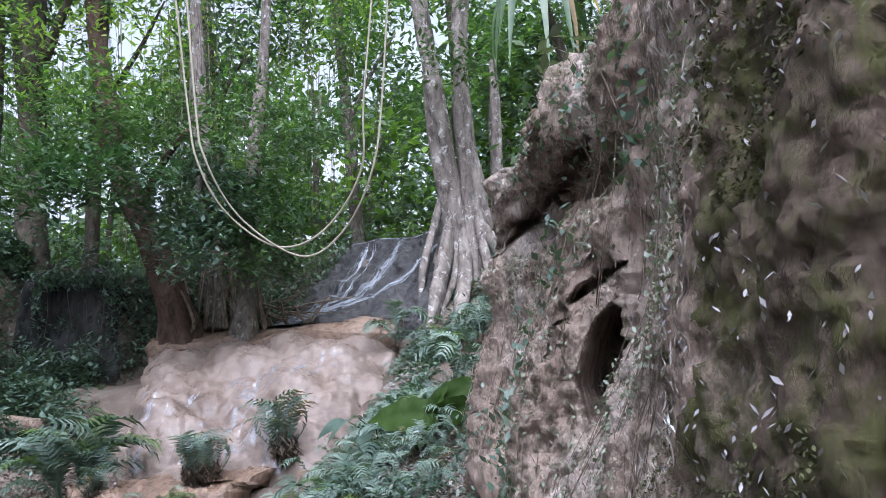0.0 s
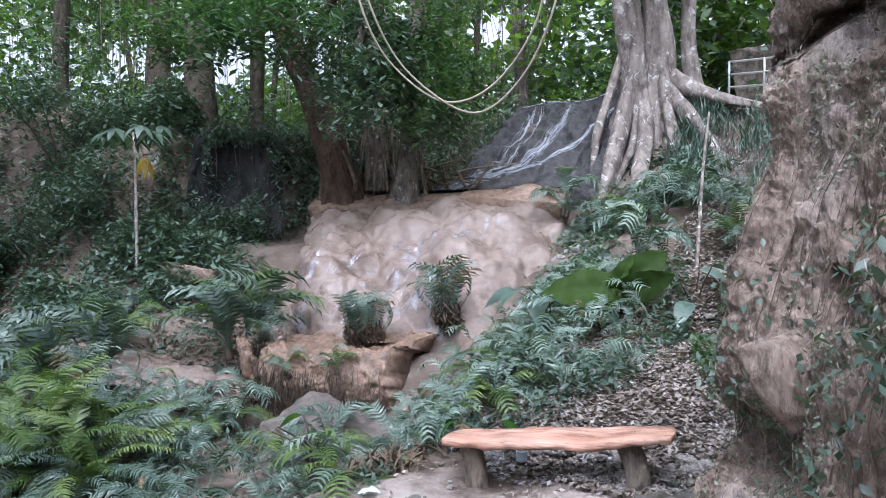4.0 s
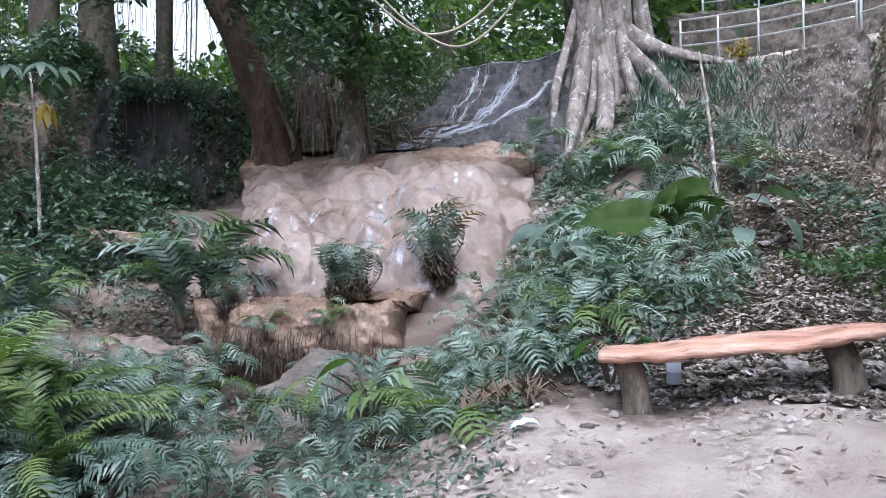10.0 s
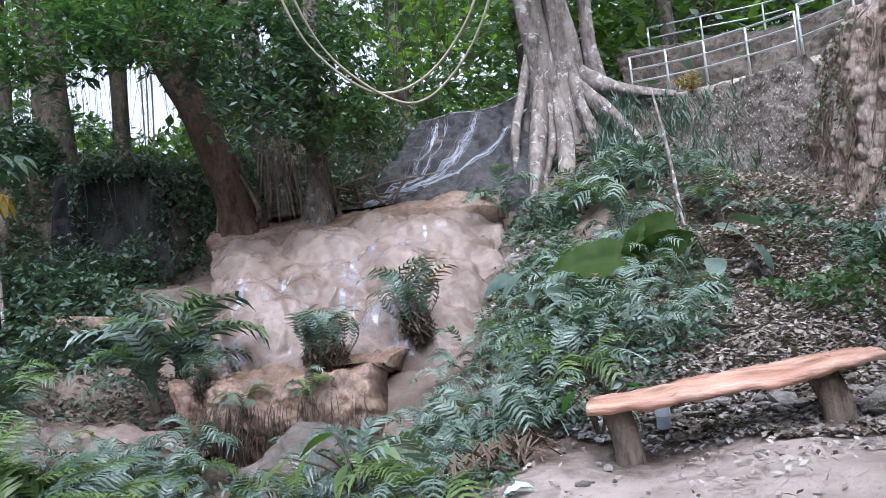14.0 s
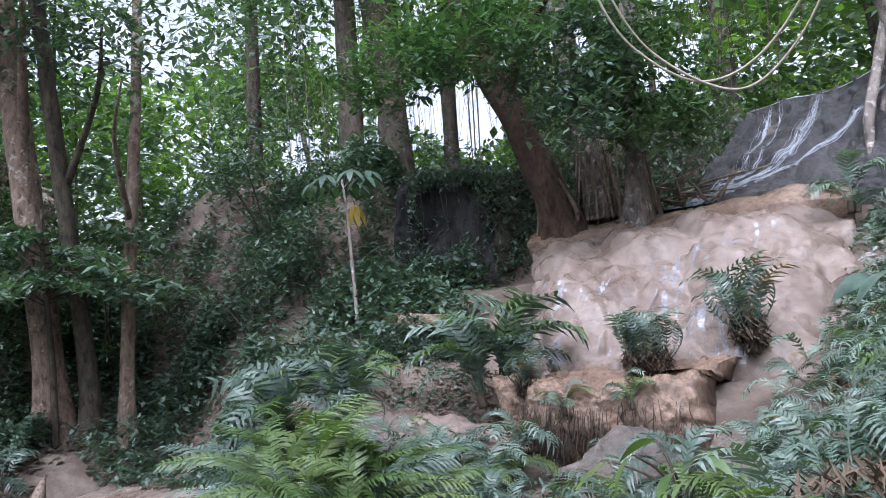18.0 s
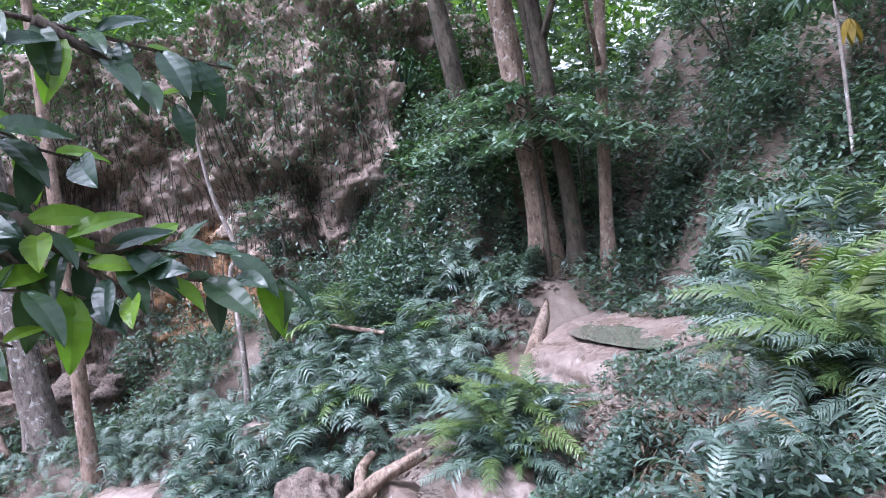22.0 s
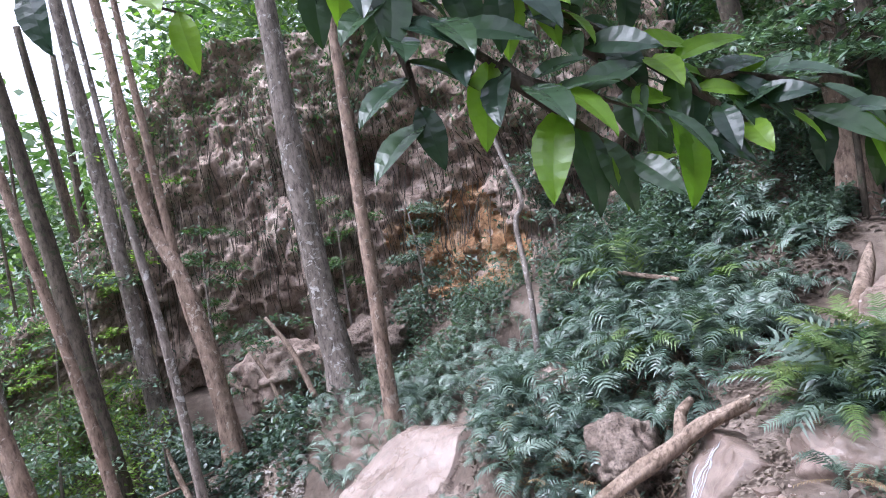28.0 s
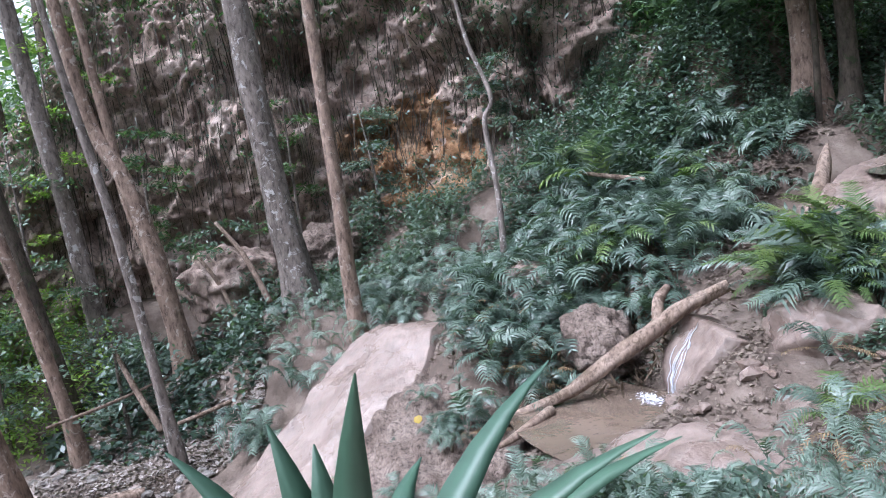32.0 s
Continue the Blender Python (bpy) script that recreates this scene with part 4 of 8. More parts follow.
RUBBLE = surface([[(-13.4, 3.9, -3.3), (-12.2, 4.4, -3.6), (-11.2, 4.6, -3.9)], [(-12.6, 2.6, -3.9), (-11.2, 3.3, -3.75), (-9.8, 3.7, -3.8)], [(-11.8, 1.5, -4.5), (-10.3, 2.2, -4.1), (-8.8, 2.8, -4.0)], [(-10.4, 0.4, -4.9), (-9.0, 1.1, -4.6), (-7.4, 1.8, -4.2)], [(-9.2, -0.8, -5.6), (-7.8, 0.0, -5.3), (-6.4, 0.8, -4.8)]], 80, 70)
RUBBLE = displaced(RUBBLE, [(0.9, 0.25, "fbm"), (2.2, 0.14, "cell"), (5, 0.08, "fbm"), (13, 0.035, "fbm")], (0, 0, 1))
tagged(part("crusted_slope", solid(RUBBLE, (0, 0, -1.0)), GRAVEL), "rough crusted pinkish rubble beside the chute", "rock slope", kind="structure")
pool("ravine_pool", [(-11.9, 6.0), (-10.4, 6.6), (-9.3, 6.0), (-9.0, 4.9), (-10.4, 4.3), (-11.8, 4.6)], -3.55, POOLW, "small silty pool below the fallen log")
pool("lower_pool", [(-15.2, -1.2), (-12.3, -0.6), (-9.5, -2.0), (-5.5, -3.5), (-4.0, -9.0), (-8.0, -15.0), (-15.0, -12.0), (-16.4, -6.5), (-14.6, -4.6), (-15.9, -2.8)], -5.4, water("lower_pool_water", (0.15, 0.105, 0.072), 1.0, 0.05, 7.0, 0.13), "brown rippled pool at the foot of the chute")
mini = thing("small_fall", "short white fall dropping into the ravine pool", "waterfall")
MF = surface([[(-11.1, 7.0, -2.55), (-10.4, 7.0, -2.6), (-9.9, 6.9, -2.6)], [(-11.0, 6.7, -3.0), (-10.4, 6.6, -3.05), (-9.9, 6.5, -3.05)], [(-10.9, 6.5, -3.7), (-10.4, 6.4, -3.7), (-9.9, 6.3, -3.7)]], 30, 30)
MF = displaced(MF, [(2, 0.08, "fbm"), (5, 0.04, "drip")], (0, -1, 0))
part("rock_lip", solid(MF, (0, 0.5, -0.2)), TRAV, mini, "wet rock lip")
part("water_strand", streak(MF, [(0.3, 0.05), (0.35, 0.5), (0.38, 0.95)], 0.05, 26, 0.006, 0.008), FOAM, mini)
foam_p = np.stack([rng.normal(-10.7, 0.13, 320), rng.normal(6.2, 0.07, 320), np.full(320, -3.53)], 1)
tagged(part("white_foam", leaves(foam_p, 0.04, 0.0, 0.4), FOAM, mini), kind="stuff")

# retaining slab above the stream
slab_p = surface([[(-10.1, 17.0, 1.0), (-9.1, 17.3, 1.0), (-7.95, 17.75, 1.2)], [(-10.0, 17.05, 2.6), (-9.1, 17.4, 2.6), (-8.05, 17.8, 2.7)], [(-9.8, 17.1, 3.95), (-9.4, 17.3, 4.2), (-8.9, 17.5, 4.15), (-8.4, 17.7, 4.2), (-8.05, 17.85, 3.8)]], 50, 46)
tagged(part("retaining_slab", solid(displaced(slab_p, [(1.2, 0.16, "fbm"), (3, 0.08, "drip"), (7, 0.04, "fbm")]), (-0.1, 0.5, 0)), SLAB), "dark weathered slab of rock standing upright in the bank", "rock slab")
bank_p = surface([[(-13.5, 16.0, 0.8), (-11.0, 16.4, 1.2), (-9.3, 17.3, 1.5), (-7.6, 18.2, 2.0), (-6.4, 19.4, 2.6), (-4.6, 20.2, 2.7), (-3.6, 21.2, 3.4)], [(-13.5, 16.6, 2.6), (-11.0, 17.0, 2.8), (-9.2, 17.8, 3.0), (-7.5, 18.7, 3.2), (-6.2, 19.9, 3.5), (-4.6, 20.7, 3.7), (-3.5, 21.5, 4.3)], [(-13.5, 17.2, 4.2), (-11.0, 17.6, 4.3), (-9.0, 18.4, 4.2), (-7.4, 19.4, 4.2), (-6.0, 20.6, 4.6), (-4.5, 21.4, 4.7), (-3.3, 22.0, 4.9)]], 130, 36)
tagged(part("stream_bank", solid(displaced(bank_p, [(0.6, 0.35, "fbm"), (1.6, 0.16, "drip"), (4, 0.08, "fbm")], (0, -1, 0)), (0, 1.2, -0.3)), BANK), "dark rooty earth bank behind the upper pool", "bank", kind="structure")

# ---- trees ----


# Clearings in the canopy where the sky shows, as directions from the trail.
CLEAR = [((-0.22, 0.90, 0.38), 0.06), ((-0.748, 0.553, 0.34), 0.035), ((-0.74, 0.55, 0.43), 0.03), ((-0.72, 0.52, 0.50), 0.035), ((-0.478, 0.841, 0.251), 0.05), ((-0.53, 0.80, 0.27), 0.045), ((-0.9, -0.35, 0.29), 0.03), ((-0.60, 0.72, 0.34), 0.03), ((-0.35, 0.88, 0.32), 0.03), ((-0.492, 0.834, 0.248), 0.056), ((-0.577, 0.785, 0.223), 0.04), ((-0.600, 0.771, 0.214), 0.035), ((-0.665, 0.711, 0.227), 0.035), ((-0.086, 0.896, 0.436), 0.065), ((-0.224, 0.932, 0.285), 0.03), ((-0.266, 0.926, 0.269), 0.03), ((-0.429, 0.781, 0.454), 0.045), ((-0.768, 0.527, 0.363), 0.03), ((-0.897, 0.264, 0.355), 0.04), ((-0.871, -0.473, 0.133), 0.03)]


def under_canopy(p):
    """True for the leaf places outside the clearings."""
    d = p - np.array((-0.5, 4.3, 1.3))
    far = np.linalg.norm(d, axis=1)
    d = d / far[:, None]
    keep = np.ones(len(p), bool)
    for c, r in CLEAR:
        c = np.array(c) / np.linalg.norm(c)
        keep &= (np.linalg.norm(d - c, axis=1) > r * rng.uniform(0.55, 1.25, len(p))) | (far < 17)
    return keep


def tree(label, trunk, radii, material, crown=None, limbs=(), leaf=LEAF_MID, leaf_size=0.16, group="", flute=0.0, sides=14, name="tree"):
    """trunk: curve; crown: list of (centre, radii, clumps, leaves a clump, spread); limbs: list of (curve, radii)."""
    t = thing(name, label, "tree", tuple(trunk[0]), group)
    base = np.array(trunk[0])
    part("trunk", tube([np.array(p) - base for p in trunk], radii, sides, 56, 0.2, flute, seed=base[0]), material, t)
    for pts, r in limbs:
        part("limb", tube([np.array(p) - base for p in pts], r, 8, 18, 0.1, seed=base[1]), material, t)
    for c, rad, k, per, spread in crown or ():
        p, cc = clumps(np.array(c) - base, rad, k, per, spread)
        p = p[under_canopy(p + base)]
        part("crown", leaves(p, leaf_size), leaf, t)
    return t


G = "trees along the stream"
tree("red-brown leaning tree trunk beside the upper pool", [(-6.5, 18.0, 2.2), (-6.75, 17.9, 3.4), (-7.2, 17.8, 4.8), (-7.9, 17.7, 6.6), (-8.5, 17.8, 9.5), (-9.0, 17.9, 14)], [0.45, 0.34, 0.3, 0.28, 0.22, 0.12], BARK_RED, [((-7.5, 16.5, 7.2), (2.2, 1.6, 1.3), 90, 26, 0.28), ((-6.6, 15.2, 5.6), (1.5, 1.0, 0.7), 60, 24, 0.2), ((-8.6, 15.6, 5.9), (1.6, 1.0, 0.8), 60, 24, 0.22)], [([(-7.4, 17.8, 5.4), (-6.6, 17.2, 6.2), (-5.6, 16.6, 6.8)], [0.13, 0.05])], LEAF_MID, 0.2, G, 0.5)
tree("grey tree with hanging aerial roots by the upper pool", [(-6.1, 18.9, 2.4), (-6.15, 18.9, 3.4), (-6.25, 18.8, 4.6), (-6.5, 18.8, 7.5), (-6.6, 18.9, 10), (-6.7, 19, 14)], [0.42, 0.28, 0.24, 0.22, 0.16, 0.1], BARK_GREY, [((-5.4, 16.6, 5.4), (1.5, 1.0, 1.1), 90, 24, 0.2), ((-5.2, 15.9, 4.3), (0.9, 0.7, 0.8), 40, 22, 0.18)], [([(-6.3, 18.8, 5.5), (-5.8, 17.6, 6.0), (-5.2, 16.3, 5.4)], [0.1, 0.03])], LEAF_DARK, 0.19, G, 0.8)
tree("slim fig tree standing in the upper pool", [(-5.1, 18.0, 2.3), (-5.05, 18.05, 3.2), (-5.0, 18.1, 4.4), (-4.8, 18.2, 7.0), (-4.6, 18.4, 9.5), (-4.5, 18.5, 13)], [0.3, 0.19, 0.17, 0.15, 0.12, 0.07], BARK_GREY, [((-4.5, 17.2, 4.9), (1.3, 0.9, 1.3), 90, 24, 0.2), ((-3.9, 17.4, 4.1), (0.9, 0.6, 0.6), 30, 22, 0.2), ((-4.0, 17.0, 6.8), (2.0, 1.3, 1.2), 70, 24, 0.28)], [], LEAF_MID, 0.19, G, 0.6)
aerial = []
for cx, cy, r, k in ((-6.1, 18.8, 0.5, 34), (-5.05, 18.1, 0.32, 26), (-6.9, 18.2, 0.5, 14), (-5.6, 19.0, 0.7, 24)):
    for q in range(k):
        a, rr = rng.uniform(0, 6.28), r * rng.uniform(0.5, 1.3)
        x, y = cx + rr * math.cos(a), cy + rr * math.sin(a)
        aerial.append(tube([(x, y, 2.5), (cx + 0.75 * (x - cx), cy + 0.75 * (y - cy), 3.1), (cx + 0.4 * (x - cx), cy + 0.4 * (y - cy), rng.uniform(3.6, 4.8))], [0.03, 0.025, 0.012], 5, 9, 0.2))
for q in range(40):
    x = rng.uniform(-7.4, -4.0)
    aerial.append(tube([(x, 18.7, rng.uniform(2.8, 3.4)), (x + rng.normal(0, 0.3), 18.8, rng.uniform(2.7, 3.2)), (x + rng.normal(0.1, 0.6), 18.9, rng.uniform(2.7, 3.5))], [0.02, 0.03, 0.015], 5, 8))
aerial.append(tube([(-6.35, 17.95, 2.62), (-6.2, 17.85, 2.75), (-6.22, 17.85, 3.0), (-6.5, 17.85, 3.6)], [0.05, 0.05, 0.04, 0.03], 7, 16))
tagged(part("aerial_roots", joined(aerial), ROOT), "tangle of brown aerial roots behind the upper pool", "roots", kind="stuff")

# the great fig beside the waterfall
fig = thing("fig_tree", "huge pale grey fig tree with folded trunk and buttress roots", "tree", (-0.4, 20.0, 3.6))
FB = np.array((-0.4, 20.0, 3.6))
for nm, pts, r in (("trunk", [(-0.7, 19.8, 2.7), (-0.62, 19.8, 4.0), (-0.62, 19.7, 5.4), (-0.8, 19.5, 7.5), (-1.2, 19.5, 11)], [0.42, 0.34, 0.28, 0.25, 0.18]), ("stem", [(0.25, 20.0, 3.3), (0.05, 19.9, 4.4), (-0.12, 19.8, 6.0), (-0.25, 19.7, 8.0), (-0.1, 19.9, 11)], [0.42, 0.3, 0.24, 0.2, 0.15]), ("stem", [(0.75, 20.4, 4.0), (0.5, 20.4, 5.0), (0.42, 20.4, 6.4), (0.5, 20.5, 9)], [0.3, 0.17, 0.15, 0.11]), ("stem", [(-0.05, 19.55, 2.8), (-0.2, 19.6, 4.0), (-0.25, 19.7, 5.2), (-0.2, 19.7, 7)], [0.26, 0.16, 0.12, 0.08])):
    part(nm, tube([np.array(p) - FB for p in pts], r, 30, 80, 0.5, 0.35, seed=pts[0][0] * 7), BARK_FIG, fig)
for k in range(36):
    a = rng.uniform(-2.9, 0.3)
    wob = rng.normal(0, 0.09, (2, 3))
    ln = rng.uniform(0.6, 1.2) + (0.5 if a > -0.5 else 0)
    p0 = FB + np.array([0.35 * math.cos(a), 0.3 * math.sin(a), rng.uniform(0.1, 1.9)])
    p2 = FB + np.array([ln * math.cos(a) + (0.2 if a > -1.3 else -0.15), ln * 0.8 * math.sin(a), rng.uniform(-1.1, -0.5) + (0.9 if a > -0.8 else 0)])
    p1 = (p0 + p2) / 2 + np.array([-0.1 * math.cos(a), -0.1 * math.sin(a), -0.1]) + wob[0]
    p2 = p2 + wob[1] * 1.5
    thick = rng.uniform(0.4, 1.2)
    p3 = p2 + np.array([0.12 * math.cos(a), 0.15 * math.sin(a), -0.7])
    part("buttress_root", tube([p - FB for p in (p0, p1, p2, p3)], [0.12 * thick, 0.1 * thick, 0.075 * thick, 0.03], 8, 22, 0.4, seed=k), BARK_FIG, fig)
for pts, r in (
    ([(-0.1, 19.85, 5.5), (0.35, 19.8, 4.85), (1.0, 19.8, 4.5), (1.9, 19.5, 4.25)], [0.06, 0.2, 0.17, 0.07]),
    ([(0.0, 19.8, 5.0), (0.45, 19.5, 4.2), (0.9, 19.15, 3.6), (1.2, 18.8, 3.0)], [0.06, 0.18, 0.13, 0.05]),
    ([(-0.62, 19.75, 5.6), (-0.72, 19.35, 4.3), (-0.9, 18.75, 3.2), (-1.05, 18.35, 2.4)], [0.05, 0.17, 0.19, 0.08]),
    ([(-0.4, 19.75, 5.2), (-0.33, 19.3, 3.9), (-0.35, 18.7, 3.0), (-0.5, 18.2, 2.4)], [0.05, 0.16, 0.14, 0.06]),
    ([(-0.05, 19.8, 5.0), (0.2, 19.35, 3.9), (0.4, 18.85, 3.1), (0.5, 18.5, 2.4)], [0.05, 0.15, 0.12, 0.05]),
    ([(-0.75, 19.75, 6.0), (-1.0, 19.5, 4.9), (-1.25, 19.2, 3.9), (-1.35, 18.9, 2.9)], [0.04, 0.1, 0.11, 0.05]),
):
    part("buttress_root", tube([np.array(p) - FB for p in pts], r, 14, 40, 0.45, seed=pts[0][0] * 5), BARK_FIG, fig)
p, _ = clumps((-0.6, -1.0, 6.0), (3.6, 2.2, 2.0), 110, 26, 0.35)
p = p[under_canopy(p + FB)]
part("crown", leaves(p, 0.2), LEAF_MID, fig)

G2 = "forest trees"
FOREST = [(-10.6, 18.2, 0.42, 9, BARK_DARK), (-11.6, 18.0, 0.34, 9, BARK_DARK), (-9.9, 19.4, 0.22, 9, BARK_DARK), (-14.6, 12.2, 0.34, 10, BARK_TAN), (-14.1, 12.6, 0.2, 9, BARK_DARK), (-13.3, 12.9, 0.16, 8, BARK_TAN), (-18.6, 12.6, 0.3, 10, BARK_DARK), (-17.6, 14.5, 0.2, 9, BARK_DARK), (-16.0, 19.0, 0.25, 10, BARK_DARK), (-12.6, 21.0, 0.3, 10, BARK_DARK), (-8.0, 23.0, 0.3, 10, BARK_DARK), (-4.5, 25.0, 0.25, 10, BARK_GREY), (-1.0, 26.0, 0.3, 10, BARK_DARK), (3.0, 25.5, 0.28, 10, BARK_GREY), (6.5, 22.5, 0.3, 10, BARK_GREY)]
for k, (x, y, r, h, mtl) in enumerate(FOREST):
    z = gz(x, y) - 0.3
    lx, ly = rng.normal(0, 0.5, 2)
    cr = [((x + lx + rng.normal(0, 1.2), y + ly - 1.0 + rng.normal(0, 0.8), z + h * (rng.uniform(0.6, 1.0) if y > 15 else rng.uniform(0.85, 1.15))), (2.4, 1.8, 1.3), 36, 22, 0.35) for _ in range(3)]
    tree("tall forest tree trunk with climbing creepers", [(x, y, z), (x + 0.1 * lx, y, z + 0.15 * h), (x + 0.4 * lx, y + 0.4 * ly, z + 0.5 * h), (x + lx, y + ly, z + h), (x + lx * 1.6, y + ly * 1.6, z + h * 1.7)], [r * 1.25, r * 0.85, r * 0.75, r * 0.6, r * 0.35], mtl, cr, [([(x + 0.5 * lx, y + 0.4 * ly, z + 0.55 * h), (x + lx + 1, y - 0.6, z + 0.7 * h), (x + lx + 1.9, y - 1.0, z + 0.8 * h)], [r * 0.4, r * 0.1])], LEAF_DARK if y < 13.5 else (LEAF_MID, LEAF_DARK, LEAF_LIGHT)[k % 3], 0.22, G2, 0.2)

G3 = "trunks below the cliff"
for lab, pts, r, mtl in (
    ("thick lichen-spotted grey tree trunk below the cliff", [(-18.7, 2.0, -3.4), (-18.75, 1.95, -2.0), (-18.85, 1.8, 0.5), (-19.0, 1.72, 4.0), (-19.1, 1.75, 9)], [0.6, 0.43, 0.37, 0.33, 0.25], BARK_GREY),
    ("slim tan tree trunk beside the chute", [(-16.4, 2.95, -3.7), (-16.45, 2.95, -2.5), (-16.5, 3.0, 0.0), (-16.6, 3.05, 3.6), (-16.6, 3.1, 8)], [0.26, 0.2, 0.17, 0.14, 0.1], BARK_TAN),
    ("tan tree trunk with flaking bark", [(-19.5, -0.85, -4.6), (-19.5, -0.9, -3.0), (-19.6, -1.1, -0.8), (-19.7, -1.35, 0.4), (-20.0, -1.9, 2.0), (-20.2, -2.2, 6)], [0.4, 0.28, 0.25, 0.22, 0.2, 0.15], BARK_TAN),
    ("thin pale leaning tree trunk", [(-15.6, -0.7, -4.9), (-15.7, -0.8, -3.4), (-15.9, -1.0, -0.5), (-16.3, -1.4, 2.5), (-16.5, -1.7, 6)], [0.16, 0.12, 0.11, 0.09, 0.06], BARK_GREY),
    ("slim brown leaning tree trunk near the pool", [(-17.4, -2.8, -5.4), (-17.4, -2.9, -4.0), (-17.5, -3.3, -1.0), (-17.6, -3.9, 2.5), (-17.6, -4.4, 6)], [0.24, 0.17, 0.15, 0.13, 0.09], BARK_TAN),
    ("brown tree trunk at the edge of the pool", [(-14.9, -3.3, -5.1), (-15.0, -3.4, -3.8), (-15.2, -3.8, -1.5), (-15.5, -4.6, 2.0), (-15.6, -5.0, 6)], [0.38, 0.26, 0.23, 0.2, 0.14], BARK_TAN),
    ("dark tree trunk further back below the cliff", [(-21.2, -2.8, -4.4), (-21.2, -2.9, -3.0), (-21.4, -3.1, 0.0), (-21.6, -3.4, 4.0), (-21.6, -3.6, 8)], [0.4, 0.3, 0.27, 0.24, 0.18], BARK_GREY),
    ("dark short trunk behind the slim trees", [(-19.2, -3.4, -4.8), (-19.2, -3.5, -3.4), (-19.3, -3.7, -1.4), (-19.4, -4.2, 3.0)], [0.36, 0.3, 0.26, 0.2], BARK_DARK),
    ("slim trunk in the thicket by the pool", [(-20.5, -6.0, -5.0), (-20.5, -6.2, -2.0), (-20.7, -6.6, 4.0)], [0.2, 0.15, 0.1], BARK_GREY),
):
    if pts[-1][2] < 11:
        a, b = np.array(pts[-2]), np.array(pts[-1])
        pts, r = pts + [tuple(b + (b - a) / (b[2] - a[2]) * (12.5 - b[2]))], r + [r[-1] * 0.7]
    r = [v * 0.8 for v in r]
    cr = [((pts[-1][0] + rng.normal(0, 1), pts[-1][1] + rng.normal(0, 1), 11.5 + rng.uniform(0, 2)), (1.8, 1.8, 1.2), 26, 20, 0.4)]
    tree(lab, pts, r, mtl, cr, [], LEAF_MID, 0.22, G3, 0.4)
tree("forked second tan trunk below the cliff", [(-19.6, -0.95, -2.2), (-19.75, -1.35, -0.5), (-19.9, -1.5, 1.5), (-19.8, -1.7, 6), (-19.8, -1.9, 12)], [0.14, 0.12, 0.11, 0.08, 0.05], BARK_TAN, None, (), LEAF_MID, 0.2, G3)
tree("thin bleached crooked snag among ferns", [(-15.2, 5.75, -2.7), (-15.25, 5.85, -1.0), (-15.5, 5.85, 0.4), (-15.4, 6.0, 0.9), (-15.6, 5.7, 2.2), (-15.7, 5.5, 4.5)], [0.07, 0.055, 0.05, 0.045, 0.04, 0.02], BARK_FIG, sides=8, name="dead_tree")

# a tall leaning tree added unseen behind the trail; its crown shades the ravine
tree("tall unseen leaning tree added so its crown shades the ravine", [(0.3, -2.0, 0.0), (-0.2, -1.4, 3.0), (-1.6, 0.2, 6.5), (-3.6, 2.4, 9.0), (-5.4, 4.2, 10.2)], [0.3, 0.24, 0.2, 0.15, 0.07], BARK_DARK, [((-6.0, 4.4, 10.2), (2.6, 2.6, 1.0), 70, 26, 0.36), ((-8.2, 5.6, 10.6), (2.0, 2.4, 0.9), 55, 26, 0.36), ((-4.6, 3.0, 10.4), (1.8, 1.6, 0.8), 50, 24, 0.34)], [([(-3.6, 2.4, 9.0), (-5.6, 3.6, 9.6), (-8.4, 5.8, 10.4)], [0.1, 0.04])], LEAF_MID, 0.24)

# fallen wood
fallen = thing("fallen_log", "bare weathered log lying across the ravine pool", "log", (-10.9, 7.3, -2.3))
LB = np.array((-10.9, 7.3, -2.3))
part("log", tube([np.array(p) - LB for p in ((-10.75, 7.55, -2.22), (-10.95, 6.9, -2.5), (-11.1, 6.0, -3.0), (-11.2, 5.2, -3.4), (-11.3, 4.4, -3.62), (-11.35, 3.7, -3.75))], [0.085, 0.115, 0.10, 0.08, 0.065, 0.04], 16, 90, 0.5, seed=4), DEADWOOD, fallen)
part("branch_stub", tube([np.array(p) - LB for p in ((-11.0, 6.6, -2.7), (-11.25, 6.75, -2.4), (-11.4, 7.0, -2.25))], [0.1, 0.08, 0.05], 9, 12, 0.2), DEADWOOD, fallen)
part("branch_stub", tube([np.array(p) - LB for p in ((-11.0, 4.9, -3.5), (-10.7, 4.3, -3.6), (-10.6, 4.0, -3.65))], [0.08, 0.06, 0.03], 8, 12, 0.2), DEADWOOD, fallen)
